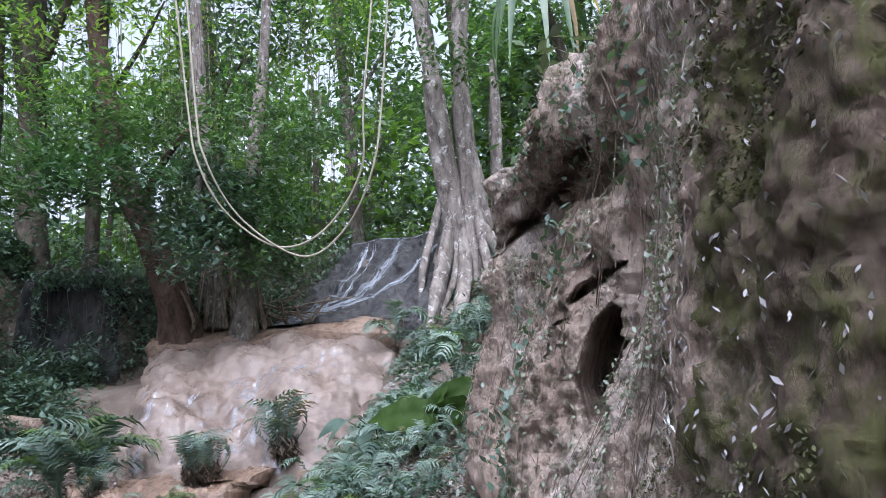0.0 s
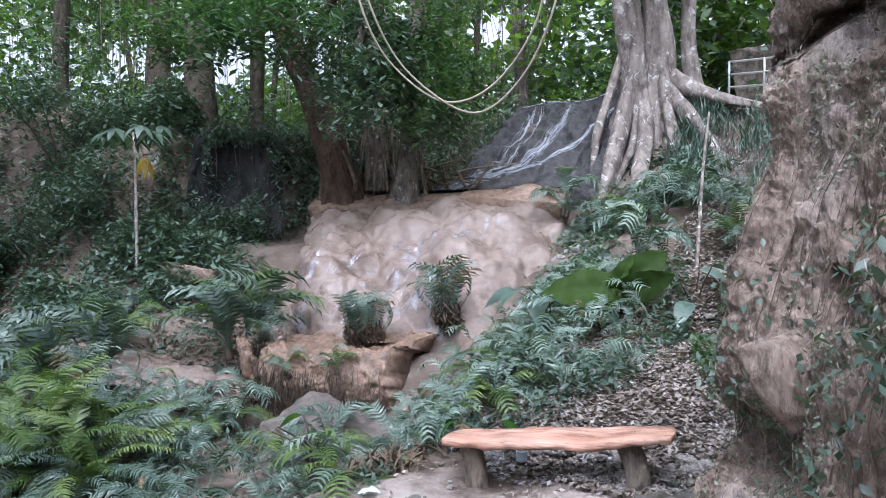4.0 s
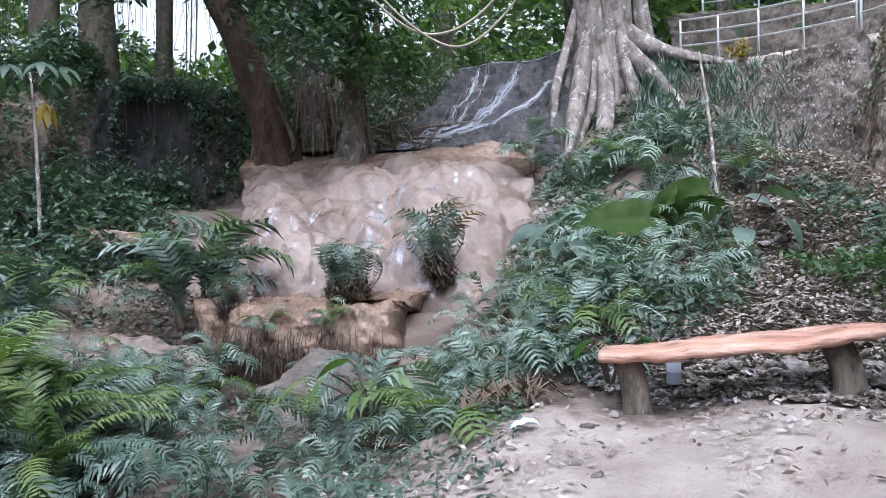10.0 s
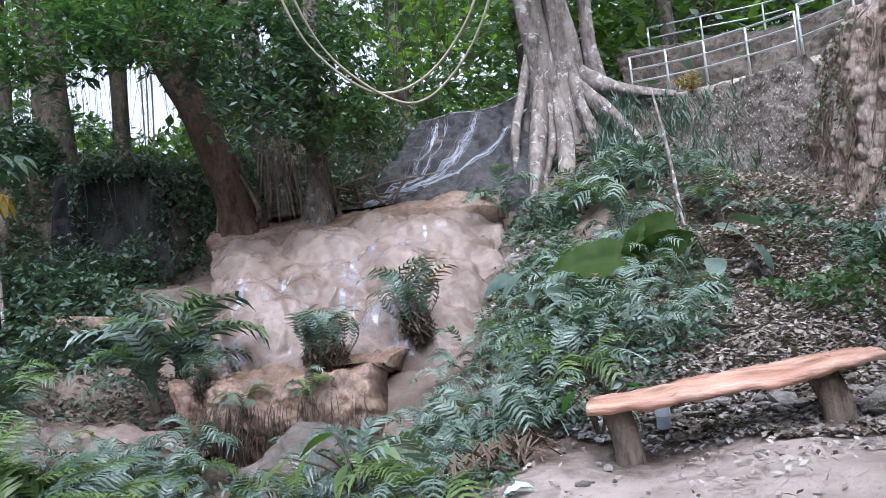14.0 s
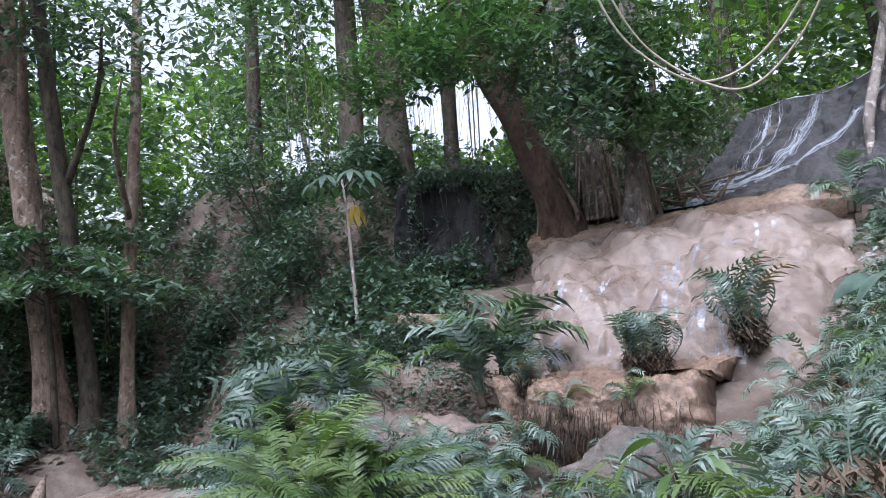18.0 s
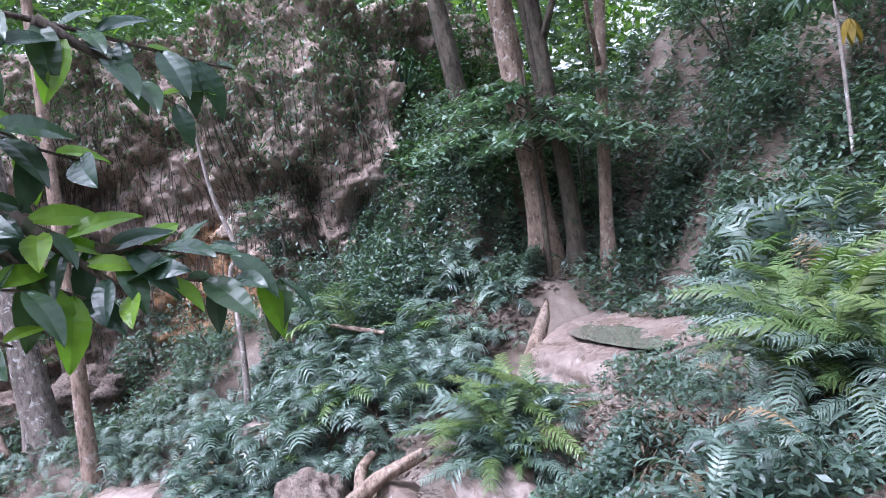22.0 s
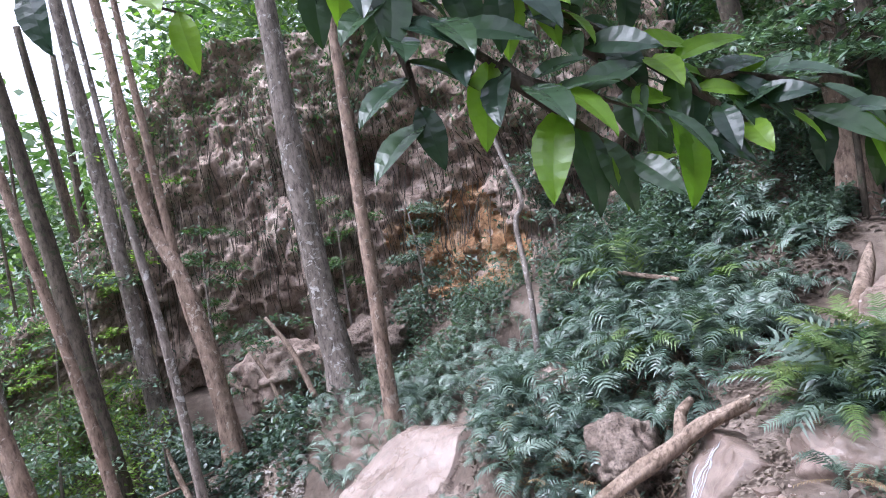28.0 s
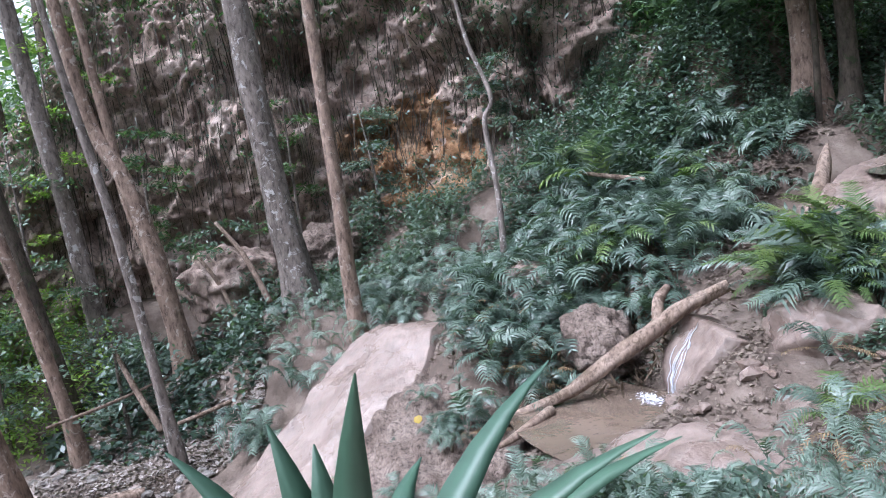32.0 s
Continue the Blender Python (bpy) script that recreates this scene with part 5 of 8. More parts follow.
for lab, pts, r in (("leaning splintered dead stump on the shelf", [(-11.9, 9.75, -2.1), (-12.3, 10.3, -1.6), (-12.8, 10.9, -1.1), (-13.0, 11.15, -0.8)], [0.16, 0.15, 0.12, 0.03]), ("old brown log in the bank behind the ferns", [(-9.7, 15.2, 1.2), (-8.6, 14.9, 1.15), (-7.3, 14.6, 1.05)], [0.14, 0.17, 0.15]), ("weathered log along the pool shore", [(-14.6, -3.5, -5.1), (-14.9, -2.4, -5.0), (-15.2, -1.3, -5.05)], [0.1, 0.12, 0.1]), ("grey driftwood beside the shore log", [(-14.3, -3.3, -5.3), (-14.5, -2.6, -5.28), (-14.6, -1.9, -5.3)], [0.06, 0.08, 0.06]), ("pale fallen branch leaning on the slope", [(-17.9, -1.95, -2.9), (-17.4, -1.6, -3.7), (-16.9, -1.15, -4.6)], [0.04, 0.06, 0.07]), ("thin fallen stick lying between trunks", [(-16.4, -3.0, -3.9), (-17.2, -2.0, -3.9), (-17.9, -1.0, -3.8)], [0.03, 0.035, 0.02]), ("short fallen branch on the litter", [(-16.7, -0.8, -4.45), (-17.0, -0.1, -4.4), (-17.3, 0.4, -4.35)], [0.04, 0.05, 0.03]), ("pale dead branch leaning against the big trunk", [(-19.5, 0.4, -0.9), (-19.1, 0.9, -1.7), (-18.7, 1.3, -2.8)], [0.04, 0.06, 0.07]), ("dead branch leaning below the cliff", [(-20.0, -0.2, -1.6), (-19.6, 0.2, -2.3), (-19.3, 0.5, -3.2)], [0.04, 0.05, 0.05]), ("bleached branch lying over the ferns", [(-15.0, 7.4, -0.75), (-14.6, 7.9, -0.9), (-14.2, 8.3, -1.0)], [0.03, 0.05, 0.04])):
    b0 = np.array(pts[0])
    t = thing("fallen_branch", lab, "branch", tuple(b0))
    part("wood", tube([np.array(p) - b0 for p in pts], r, 9, 26, 0.25, seed=b0[1]), DEADWOOD, t)

# lianas
for pts in ([(-4.6, 14.6, 11.0), (-4.1, 14.2, 6.6), (-3.89, 14.14, 5.45), (-3.49, 14.63, 4.47), (-2.56, 15.04, 3.79), (-1.77, 15.05, 4.2), (-1.15, 14.79, 5.15), (-0.9, 14.8, 6.6), (-0.6, 15.2, 11.0)], [(-4.9, 14.6, 11.0), (-4.3, 14.3, 6.6), (-4.05, 14.2, 5.4), (-3.7, 14.54, 4.56), (-2.94, 14.92, 3.97), (-2.09, 15.0, 4.24), (-1.34, 14.77, 5.18), (-1.2, 14.7, 6.6), (-0.8, 15.2, 11.0)]):
    tagged(part("liana", tube(pts, [0.021, 0.017, 0.02, 0.017], 8, 90, 0.3), VINE), "bare liana hanging in a loop before the waterfall", "liana", group="lianas")

# ---- bench ----
bench = thing("bench", "rustic bench, one varnished red-brown plank on two log legs", "bench", (0.25, 9.1, 0.1))
BB = np.array((0.25, 9.1, 0.1))
top = surface([[(-0.58, 8.9, 0.38), (-0.1, 8.86, 0.42), (0.45, 8.88, 0.47), (1.08, 8.95, 0.54)], [(-0.55, 9.05, 0.395), (-0.1, 9.06, 0.435), (0.45, 9.08, 0.485), (1.1, 9.12, 0.55)], [(-0.5, 9.22, 0.395), (-0.1, 9.27, 0.435), (0.45, 9.26, 0.485), (1.08, 9.3, 0.55)]], 60, 14)
part("seat", solid(displaced(top, [(2.2, 0.03, "fbm"), (7, 0.006, "fbm")], (0, 0, 1)) - BB, (0, 0, -0.05)), BENCHTOP, bench)
for x, y, z0, z1, dx in ((-0.36, 9.05, -0.1, 0.36, -0.05), (0.84, 9.1, 0.02, 0.5, -0.09)):
    part("leg", tube([np.array(p) - BB for p in ((x + 0.02, y, z0), (x, y, (z0 + z1) / 2), (x + dx, y, z1))], [0.095, 0.085, 0.088], 16, 14, 0.12, seed=x), BENCHLEG, bench)

bottle = thing("bottle", "bluish clear plastic bottle standing behind the bench leg", "bottle", (-0.1, 9.42, gz(-0.1, 9.42) + 0.02))
bm_p = [(0, 0, z) for z in (0.0, 0.01, 0.05, 0.12, 0.17, 0.2, 0.225, 0.24)]
part("body", tube(bm_p, [0.042, 0.046, 0.045, 0.046, 0.045, 0.032, 0.016, 0.014], 18, 30), plain("bluish_plastic", (0.30, 0.36, 0.42), 0.15, 0.0, 0.15), bottle)
part("label", tube([(0, 0, 0.08), (0, 0, 0.11), (0, 0, 0.14)], [0.0475, 0.0475], 18, 4, cap=False), plain("pale_label", (0.55, 0.62, 0.70), 0.5), bottle, "pale blue wrap-round label")
part("cap", tube([(0, 0, 0.236), (0, 0, 0.25), (0, 0, 0.262)], [0.017, 0.017], 14, 4), plain("blue_cap", (0.10, 0.22, 0.5), 0.4), bottle, "blue screw cap")

# ---- railed path above the bank ----
tagged(part("upper_path", solid(displaced(surface([[(0.6, 20.9, 4.55), (1.9, 20.2, 4.4), (3.0, 19.2, 4.32), (4.0, 18.3, 4.3), (6.0, 16.6, 4.5)], [(1.6, 22.2, 4.6), (2.9, 21.4, 4.45), (4.1, 20.4, 4.36), (5.2, 19.4, 4.35), (7.2, 17.6, 4.55)]], 60, 10), [(2, 0.03, "fbm")], (0, 0, 1)), (0, 0, -0.22)), CONC), "narrow concrete path along the top of the bank", "path", kind="structure")
earth = surface([[(0.3, 20.2, 4.5), (1.1, 20.0, 4.5), (1.8, 19.65, 4.42), (2.5, 19.2, 4.36), (3.15, 18.7, 4.32), (3.9, 18.0, 4.3)], [(0.3, 19.7, 3.8), (1.0, 19.3, 3.75), (1.7, 18.9, 3.6), (2.4, 18.4, 3.5), (3.1, 17.9, 3.4), (3.8, 17.3, 3.4)], [(0.4, 19.0, 3.1), (1.0, 18.6, 3.0), (1.7, 18.2, 2.8), (2.4, 17.6, 2.6), (3.0, 17.1, 2.4), (3.6, 16.6, 2.4)], [(0.4, 18.2, 2.4), (1.0, 17.8, 2.3), (1.7, 17.3, 2.1), (2.3, 16.7, 1.9), (2.9, 16.2, 1.8), (3.5, 15.8, 1.8)]], 150, 90)
earth = displaced(earth, [(0.6, 0.28, "fbm"), (1.6, 0.12, "drip"), (3.4, -0.07, "drip"), (5, 0.06, "fbm"), (12, 0.03, "fbm")], (-0.4, -1, 0.2))
tagged(part("earth_bank", solid(earth, (0.4, 0.6, -0.3)), EARTH), "steep bare grey-brown earth face below the railed path", "bank", kind="structure")
RAIL = [(1.24, 20.55, 4.52), (1.91, 20.15, 4.46), (2.57, 19.68, 4.41), (3.23, 19.13, 4.38), (3.92, 18.5, 4.36)]


def railing(pts, height, label, bars=3):
    r = thing("railing", label, "railing", pts[0], "railings on the path")
    b = np.array(pts[0])
    for p in pts:
        q = np.array(p) - b
        part("post", tube([q + (0, 0, -0.05), q + (0, 0, height / 2), q + (0, 0, height)], [0.026, 0.026], 10, 4), STEEL, r)
    for k in range(bars):
        z = height * (1 - 0.31 * k) - 0.01
        part("rail", tube([np.array(p) - b + (0, 0, z) for p in pts], [0.022, 0.022], 8, 30), STEEL, r)


railing(RAIL, 0.85, "galvanised pipe railing beside the concrete path")
railing([(3.96, 18.42, 4.36), (4.6, 17.7, 4.4), (5.3, 17.0, 4.45)], 0.95, "galvanised pipe railing where the path turns")
railing([(2.2, 24.2, 6.1), (3.4, 23.6, 6.0), (4.7, 23.0, 5.9), (6.0, 22.3, 5.9)], 0.9, "distant pipe railing on the terrace above", 2)
back = surface([[(1.4, 22.3, 4.4), (3.0, 21.6, 4.3), (4.6, 20.6, 4.2), (6.8, 18.6, 4.3)], [(1.3, 22.7, 5.3), (3.1, 22.0, 5.2), (4.8, 21.0, 5.2), (7.0, 19.0, 5.3)], [(1.2, 23.0, 6.1), (3.2, 22.4, 6.0), (5.0, 21.4, 5.9), (7.2, 19.4, 6.0)]], 110, 40)
tagged(part("upper_bank", solid(displaced(back, [(0.7, 0.2, "fbm"), (2.2, 0.1, "drip"), (5, 0.06, "fbm")], (0, -1, 0)), (0.8, 1.2, -0.1)), BANK), "dark earth bank behind the railed path", "bank", kind="structure")

# ---- ferns and undergrowth ----


def frond_mesh(name, length, arch, pairs, wide, material, lean=0.0, pin=0.05, gap=0.16):
    """One fern frond: an arching stalk with two rows of narrow, drooping leaflets."""
    t = np.linspace(0, 1, 15)
    stalk = np.stack([length * (0.82 * t - 0.06 * t * t), lean * length * t * t, length * (arch * t * (1.55 - t) - 0.25 * t**3)], 1)
    v, f = tube(stalk, [0.007 * length + 0.002, 0.0015], 3, 15, 0, cap=False)
    v, f = [tuple(p) for p in v], list(f)
    d = np.gradient(stalk, axis=0)
    r = random.Random(len(name) + pairs)
    for k in range(pairs):
        q = gap + (1 - gap) * (k + 0.5) / pairs
        p = np.array([np.interp(q, t, stalk[:, i]) for i in range(3)])
        ax = np.array([np.interp(q, t, d[:, i]) for i in range(3)])
        ax /= np.linalg.norm(ax)
        side = np.cross(ax, (0, 0, 1.0))
        side /= np.linalg.norm(side)
        nrm = np.cross(side, ax)
        w = wide * length * (math.sin(math.pi * min(1.0, (0.22 + 0.78 * (1 - (q - gap) / (1 - gap))) * 0.94)) ** 0.8) * r.uniform(0.85, 1.1)
        for s in (-1, 1):
            out = side * s + ax * (0.3 + 0.4 * q + r.uniform(-0.12, 0.12)) + nrm * r.uniform(-0.35, 0.2)
            out /= np.linalg.norm(out)
            b = ax * length * pin * 0.5
            m1, tip = p + out * w * 0.42 + nrm * 0.04 * w, p + out * w - nrm * 0.2 * w + ax * 0.12 * w
            i = len(v)
            v += [tuple(p - b * 0.5), tuple(p + b * 0.7), tuple(m1 + b * 0.85), tuple(tip), tuple(m1 - b * 0.75)]
            f += [(i, i + 1, i + 2, i + 4), (i + 4, i + 2, i + 3)]
    me = bpy.data.meshes.new(name)
    me.from_pydata(v, [], f)
    me.materials.append(material)
    return me


FRONDS = {
    "green": [frond_mesh("frond", 1.0, a, n, 0.22, FERN, ln, 0.044) for a, ln, n in ((0.75, 0.1, 15), (0.5, -0.12, 14), (0.95, 0.05, 16), (0.3, 0.15, 15), (0.6, 0.3, 14))],
    "lime": [frond_mesh("frond", 1.0, a, 16, 0.21, FERN_LIME, ln, 0.042) for a, ln in ((0.8, 0.1), (0.5, -0.1))],
    "dry": [frond_mesh("frond", 1.0, a, 22, 0.12, FERN_DRY, ln, 0.022) for a, ln in ((0.15, 0.2), (-0.1, -0.1))],
    "thin": [frond_mesh("frond", 1.0, a, 15, 0.14, m, ln, 0.034) for a, ln, m in ((0.7, 0.15, FERN), (0.5, -0.2, FERN), (0.3, 0.1, FERN_DRY))],
    "tall": [frond_mesh("frond", 1.0, a, 36, 0.105, m, ln, 0.02, 0.2) for a, ln, m in ((0.4, 0.1, FERN_LIME), (0.25, -0.15, FERN), (0.5, 0.05, FERN_LIME), (0.3, 0.2, FERN))],
    "palm": [frond_mesh("frond", 1.0, a, 13, 0.25, FERN, ln, 0.05, 0.22) for a, ln in ((0.65, 0.06), (0.45, -0.1), (0.8, 0.1))],
}


def fern(kinds, count, size, label, tilt=0.0, spread=1.0):
    """A fern: its fronds rise from one crown and arch outwards."""
    f = thing("fern", label, "fern")
    a0 = random.uniform(0, 6.28)
    for k in range(count):
        me = random.choice(FRONDS[random.choice(kinds)])
        o = part("frond", me, None, f)
        s = size * random.uniform(0.7, 1.15)
        o.matrix_basis = Matrix.LocRotScale((random.uniform(-0.04, 0.04), random.uniform(-0.04, 0.04), 0), Euler((random.uniform(-0.25, 0.25), -random.uniform(-0.15, 0.75) - tilt, a0 + 2.4 * k + random.uniform(-0.3, 0.3))), (s * spread, s, s))
    part("root_crown", tube([(0, 0, -0.12), (0.01, 0, 0.0), (0, 0, 0.05)], [0.05, 0.04, 0.012], 8, 8, 0.5), STEM, f)
    return f


random.seed(5)
PATTERNS = [fern(["green"], 12, 0.62, "bushy blue-green fern on the bank"), fern(["green", "green", "lime"], 13, 0.75, "full fern with pale younger fronds"), fern(["green", "green", "dry"], 11, 0.7, "fern with some withered brown fronds"), fern(["palm"], 9, 0.8, "broad-leafleted fern on the slope"), fern(["green"], 9, 0.5, "small low fern among stones", -0.2)]
PATTERNS.append(fern(["green", "green", "lime"], 16, 1.0, "tall fern with upright fronds and dark stems", 0.55))
PATTERNS.append(fern(["thin"], 18, 0.8, "upright fern on a dark matted root clump", 0.85))
mat_p = rng.normal(0, 1, (420, 3))
mat_p = mat_p / np.linalg.norm(mat_p, axis=1, keepdims=True) * rng.uniform(0.5, 1.1, (420, 1)) * np.array([0.13, 0.13, 0.17]) + np.array([0, 0, 0.06])
part("root_clump", leaves(mat_p, 0.14, 0.9, 0.16), MATTED, PATTERNS[-1], "matted dead fronds")
PATTERNS.append(fern(["tall"], 24, 1.35, "tall bushy fern with long upright yellow-green fronds", 0.5))
USED = [False] * len(PATTERNS)


def grow(k, x, y, z, s, rz=None):
    m = pose(x, y, z, random.uniform(-10, 10), random.uniform(-10, 10), random.uniform(0, 360) if rz is None else rz) @ Matrix.Diagonal((s, s, s * random.uniform(0.85, 1.15), 1))
    if not USED[k]:
        USED[k] = True
        PATTERNS[k].matrix_basis = m
        tagged(PATTERNS[k], group="ferns")
        return PATTERNS[k]
    return copy_thing(PATTERNS[k], m)


def patch(n, cx, cy, rx, ry, smin, smax, kinds=(0, 1, 2, 3, 4), lift=0.0, rot=0.0):
    for _ in range(n):
        a, r = random.uniform(0, 6.283), math.sqrt(random.random())
        u, w = rx * r * math.cos(a), ry * r * math.sin(a)
        x, y = cx + u * math.cos(rot) - w * math.sin(rot), cy + u * math.sin(rot) + w * math.cos(rot)
        grow(random.choice(kinds), x, y, gz(x, y) + lift, random.uniform(smin, smax))


# bank between bench and stream
patch(19, -1.0, 11.4, 1.3, 1.6, 0.75, 1.1, (0, 1, 2, 3))
patch(9, -0.7, 13.3, 1.3, 0.8, 0.5, 0.8, (0, 1, 4), 0.05)
patch(10, 0.8, 15.6, 1.2, 1.7, 0.8, 1.2, (0, 3, 1), 0.2)
patch(5, -1.8, 9.4, 0.7, 0.9, 0.7, 1.0, (0, 2, 4))
# near stream bank
patch(9, -4.4, 9.3, 1.3, 0.9, 0.8, 1.2, (0, 2, 3))
patch(8, -3.0, 7.6, 1.0, 1.3, 0.7, 1.1, (0, 2, 3, 4))
patch(10, -5.6, 11.4, 1.4, 0.8, 0.8, 1.2, (0, 1, 2))
patch(5, -8.6, 12.8, 1.2, 0.8, 0.8, 1.3, (0, 1, 3))
# around the shelf and down the ravine side
patch(16, -13.7, 9.5, 1.3, 1.5, 0.8, 1.3, (0, 3), 0.1)
patch(33, -14.6, 7.3, 2.5, 1.7, 0.9, 1.5, (0, 1, 3, 5))
patch(16, -13.4, 5.4, 1.8, 0.9, 0.9, 1.5, (0, 2, 3))
patch(10, -16.8, 4.4, 1.2, 1.6, 0.9, 1.5, (0, 3))
patch(8, -15.9, 1.3, 0.7, 1.7, 0.7, 1.1, (0, 3))
patch(6, -11.9, 4.1, 0.9, 0.6, 0.6, 1.0, (0, 2, 3), 0.2)
patch(12, -9.9, 8.5, 0.7, 0.5, 0.95, 1.3, (7, 5, 3), 0.2)
patch(11, -14.7, 10.3, 1.3, 0.8, 0.9, 1.4, (0, 3))
patch(7, -13.0, 9.2, 0.6, 0.7, 0.9, 1.3, (0, 3))
patch(6, -0.6, 17.5, 0.6, 0.8, 0.7, 1.0, (0, 3), 0.1)
patch(5, 0.5, 16.4, 0.6, 0.8, 0.7, 1.1, (0, 3), 0.2)
patch(4, 2.2, 14.6, 0.4, 0.9, 0.5, 0.8, (4, 0), 0.05)
patch(19, -6.2, 3.9, 1.7, 1.4, 0.6, 1.0, (0, 2, 4))
patch(5, -4.6, 2.8, 0.7, 1.0, 0.5, 0.8, (0, 4))
patch(3, 2.1, 11.4, 0.25, 0.5, 0.5, 0.7, (3, 0), 0.1)
# single clumps that stand out
for k, x, y, z, s in ((6, -3.75, 13.35, 0.3, 1.3), (6, -2.6, 14.15, 0.55, 1.25), (5, -5.5, 13.2, 0.2, 1.35), (5, -5.75, 13.0, 0.1, 1.2), (6, -5.3, 13.3, 0.2, 1.1), (6, -3.55, 13.5, 0.3, 1.0), (3, -1.6, 17.6, 2.3, 1.2), (0, -1.5, 17.4, 2.2, 1.0), (7, -6.0, 9.6, -0.95, 1.2), (7, -5.7, 9.3, -1.0, 0.95), (7, -5.6, 9.9, -0.95, 1.3), (7, -6.2, 10.1, -0.95, 1.4), (7, -5.3, 9.5, -0.95, 1.15), (7, -5.0, 9.9, -0.9, 1.1), (7, -4.7, 9.4, -0.95, 1.0), (7, -5.5, 10.3, -0.9, 1.1), (1, -2.2, 9.9, -0.4, 0.9), (0, -2.6, 9.7, -0.5, 0.9), (1, -2.9, 10.2, -0.5, 0.9), (3, -2.5, 10.5, -0.45, 0.9), (1, -3.55, 12.45, 0.05, 0.6), (1, -4.3, 12.35, 0.0, 0.65), (3, -4.7, 11.9, -0.45, 0.8), (2, -3.6, 11.9, -0.5, 0.75), (0, -5.3, 12.0, -0.4, 0.8), (6, -4.9, 12.6, 0.2, 0.7), (5, -7.4, 12.2, -0.2, 1.2), (5, -7.9, 11.6, -0.5, 1.3), (6, -6.9, 11.4, -0.5, 1.1), (1, -1.5, 9.1, -0.35, 1.25), (2, -4.9, 7.4, -1.1, 1.2), (1, -7.6, 6.5, -2.8, 1.1), (2, -8.6, 7.3, -2.5, 1.0)):
    grow(k, x, y, z, s)


def thicket(label, n, cx, cy, rx, ry, smin, smax, kinds=("green",), lift=0.05, rot=0.0):
    """Hundreds of fern fronds growing through one another, as one mass."""
    pv, pf, mats, mi = [], [], [], []
    pool_of = [(np.array([v.co for v in m.vertices]), [tuple(p.vertices) for p in m.polygons], m.materials[0]) for k in kinds for m in FRONDS[k]]
    at = 0
    for _ in range(n):
        v, f, m = random.choice(pool_of)
        a, r = random.uniform(0, 6.283), math.sqrt(random.random())
        u, w = rx * r * math.cos(a), ry * r * math.sin(a)
        x, y = cx + u * math.cos(rot) - w * math.sin(rot), cy + u * math.sin(rot) + w * math.cos(rot)
        s = random.uniform(smin, smax)
        q = Matrix.LocRotScale((x, y, gz(x, y) + lift + random.uniform(0, 0.25)), Euler((random.uniform(-0.35, 0.35), -random.uniform(-0.2, 0.9), random.uniform(0, 6.283))), (s, s, s))
        pv.append(v @ np.array(q.to_3x3()).T + np.array(q.translation))
        if m not in mats:
            mats.append(m)
        k = mats.index(m)
        pf += [tuple(i + at for i in g) for g in f]
        mi += [k] * len(f)
        at += len(v)
    o = part("fern_thicket", (np.vstack(pv), pf), mats[0])
    for m in mats[1:]:
        o.data.materials.append(m)
    o.data.polygons.foreach_set("material_index", mi)
    o.data.polygons.foreach_set("use_smooth", [False] * len(mi))
    return tagged(o, label, "ferns", kind="stuff")


random.seed(77)
thicket("dense mass of fern fronds on the bank by the bench", 320, -0.9, 11.8, 1.5, 2.4, 0.35, 0.7, ("green", "palm", "thin"))
thicket("fern fronds crowding the near stream bank", 130, -4.2, 8.9, 1.8, 1.4, 0.35, 0.75, ("green", "palm", "thin"))
thicket("fern fronds along the stream edge", 130, -6.4, 10.8, 2.0, 1.4, 0.35, 0.7, ("green", "green", "thin", "lime"))
thicket("dense mass of ferns across the ravine", 620, -14.4, 7.2, 2.6, 2.2, 0.5, 1.0, ("green", "green", "palm"))
thicket("ferns spilling towards the chute", 340, -13.6, 5.2, 2.2, 1.0, 0.4, 0.8, ("green", "thin"))
thicket("ferns at the foot of the great trunk", 260, -16.9, 3.6, 1.3, 2.6, 0.4, 0.8, ("green",))
thicket("ferns on the slope below the trail", 380, -6.2, 3.9, 2.0, 1.6, 0.25, 0.5, ("green", "thin"))
thicket("ferns below the shelf", 200, -9.9, 8.5, 0.9, 0.6, 0.6, 1.0, ("tall", "green", "thin"), 0.25)


def shrub(name, label, centre, radii, n, per, spread, size, material, category="shrub", group="", stems=3, ratio=0.38):
    b = np.array(centre)
    z = gz(centre[0], centre[1])
    t = thing(name, label, category, (centre[0], centre[1], z), group)
    b0 = np.array((centre[0], centre[1], z))
    p, c = clumps(b - b0, radii, n, per, spread)
    part("foliage", leaves(p, size, ratio=ratio), material, t)
    for k in range(stems):
        e = c[k]
        part("stem", tube([(0.05 * k, 0, -0.1), (e[0] * 0.4, e[1] * 0.4, e[2] * 0.5), tuple(e)], [0.03, 0.02, 0.008], 6, 10, 0.1), BARK_DARK, t)
    return t


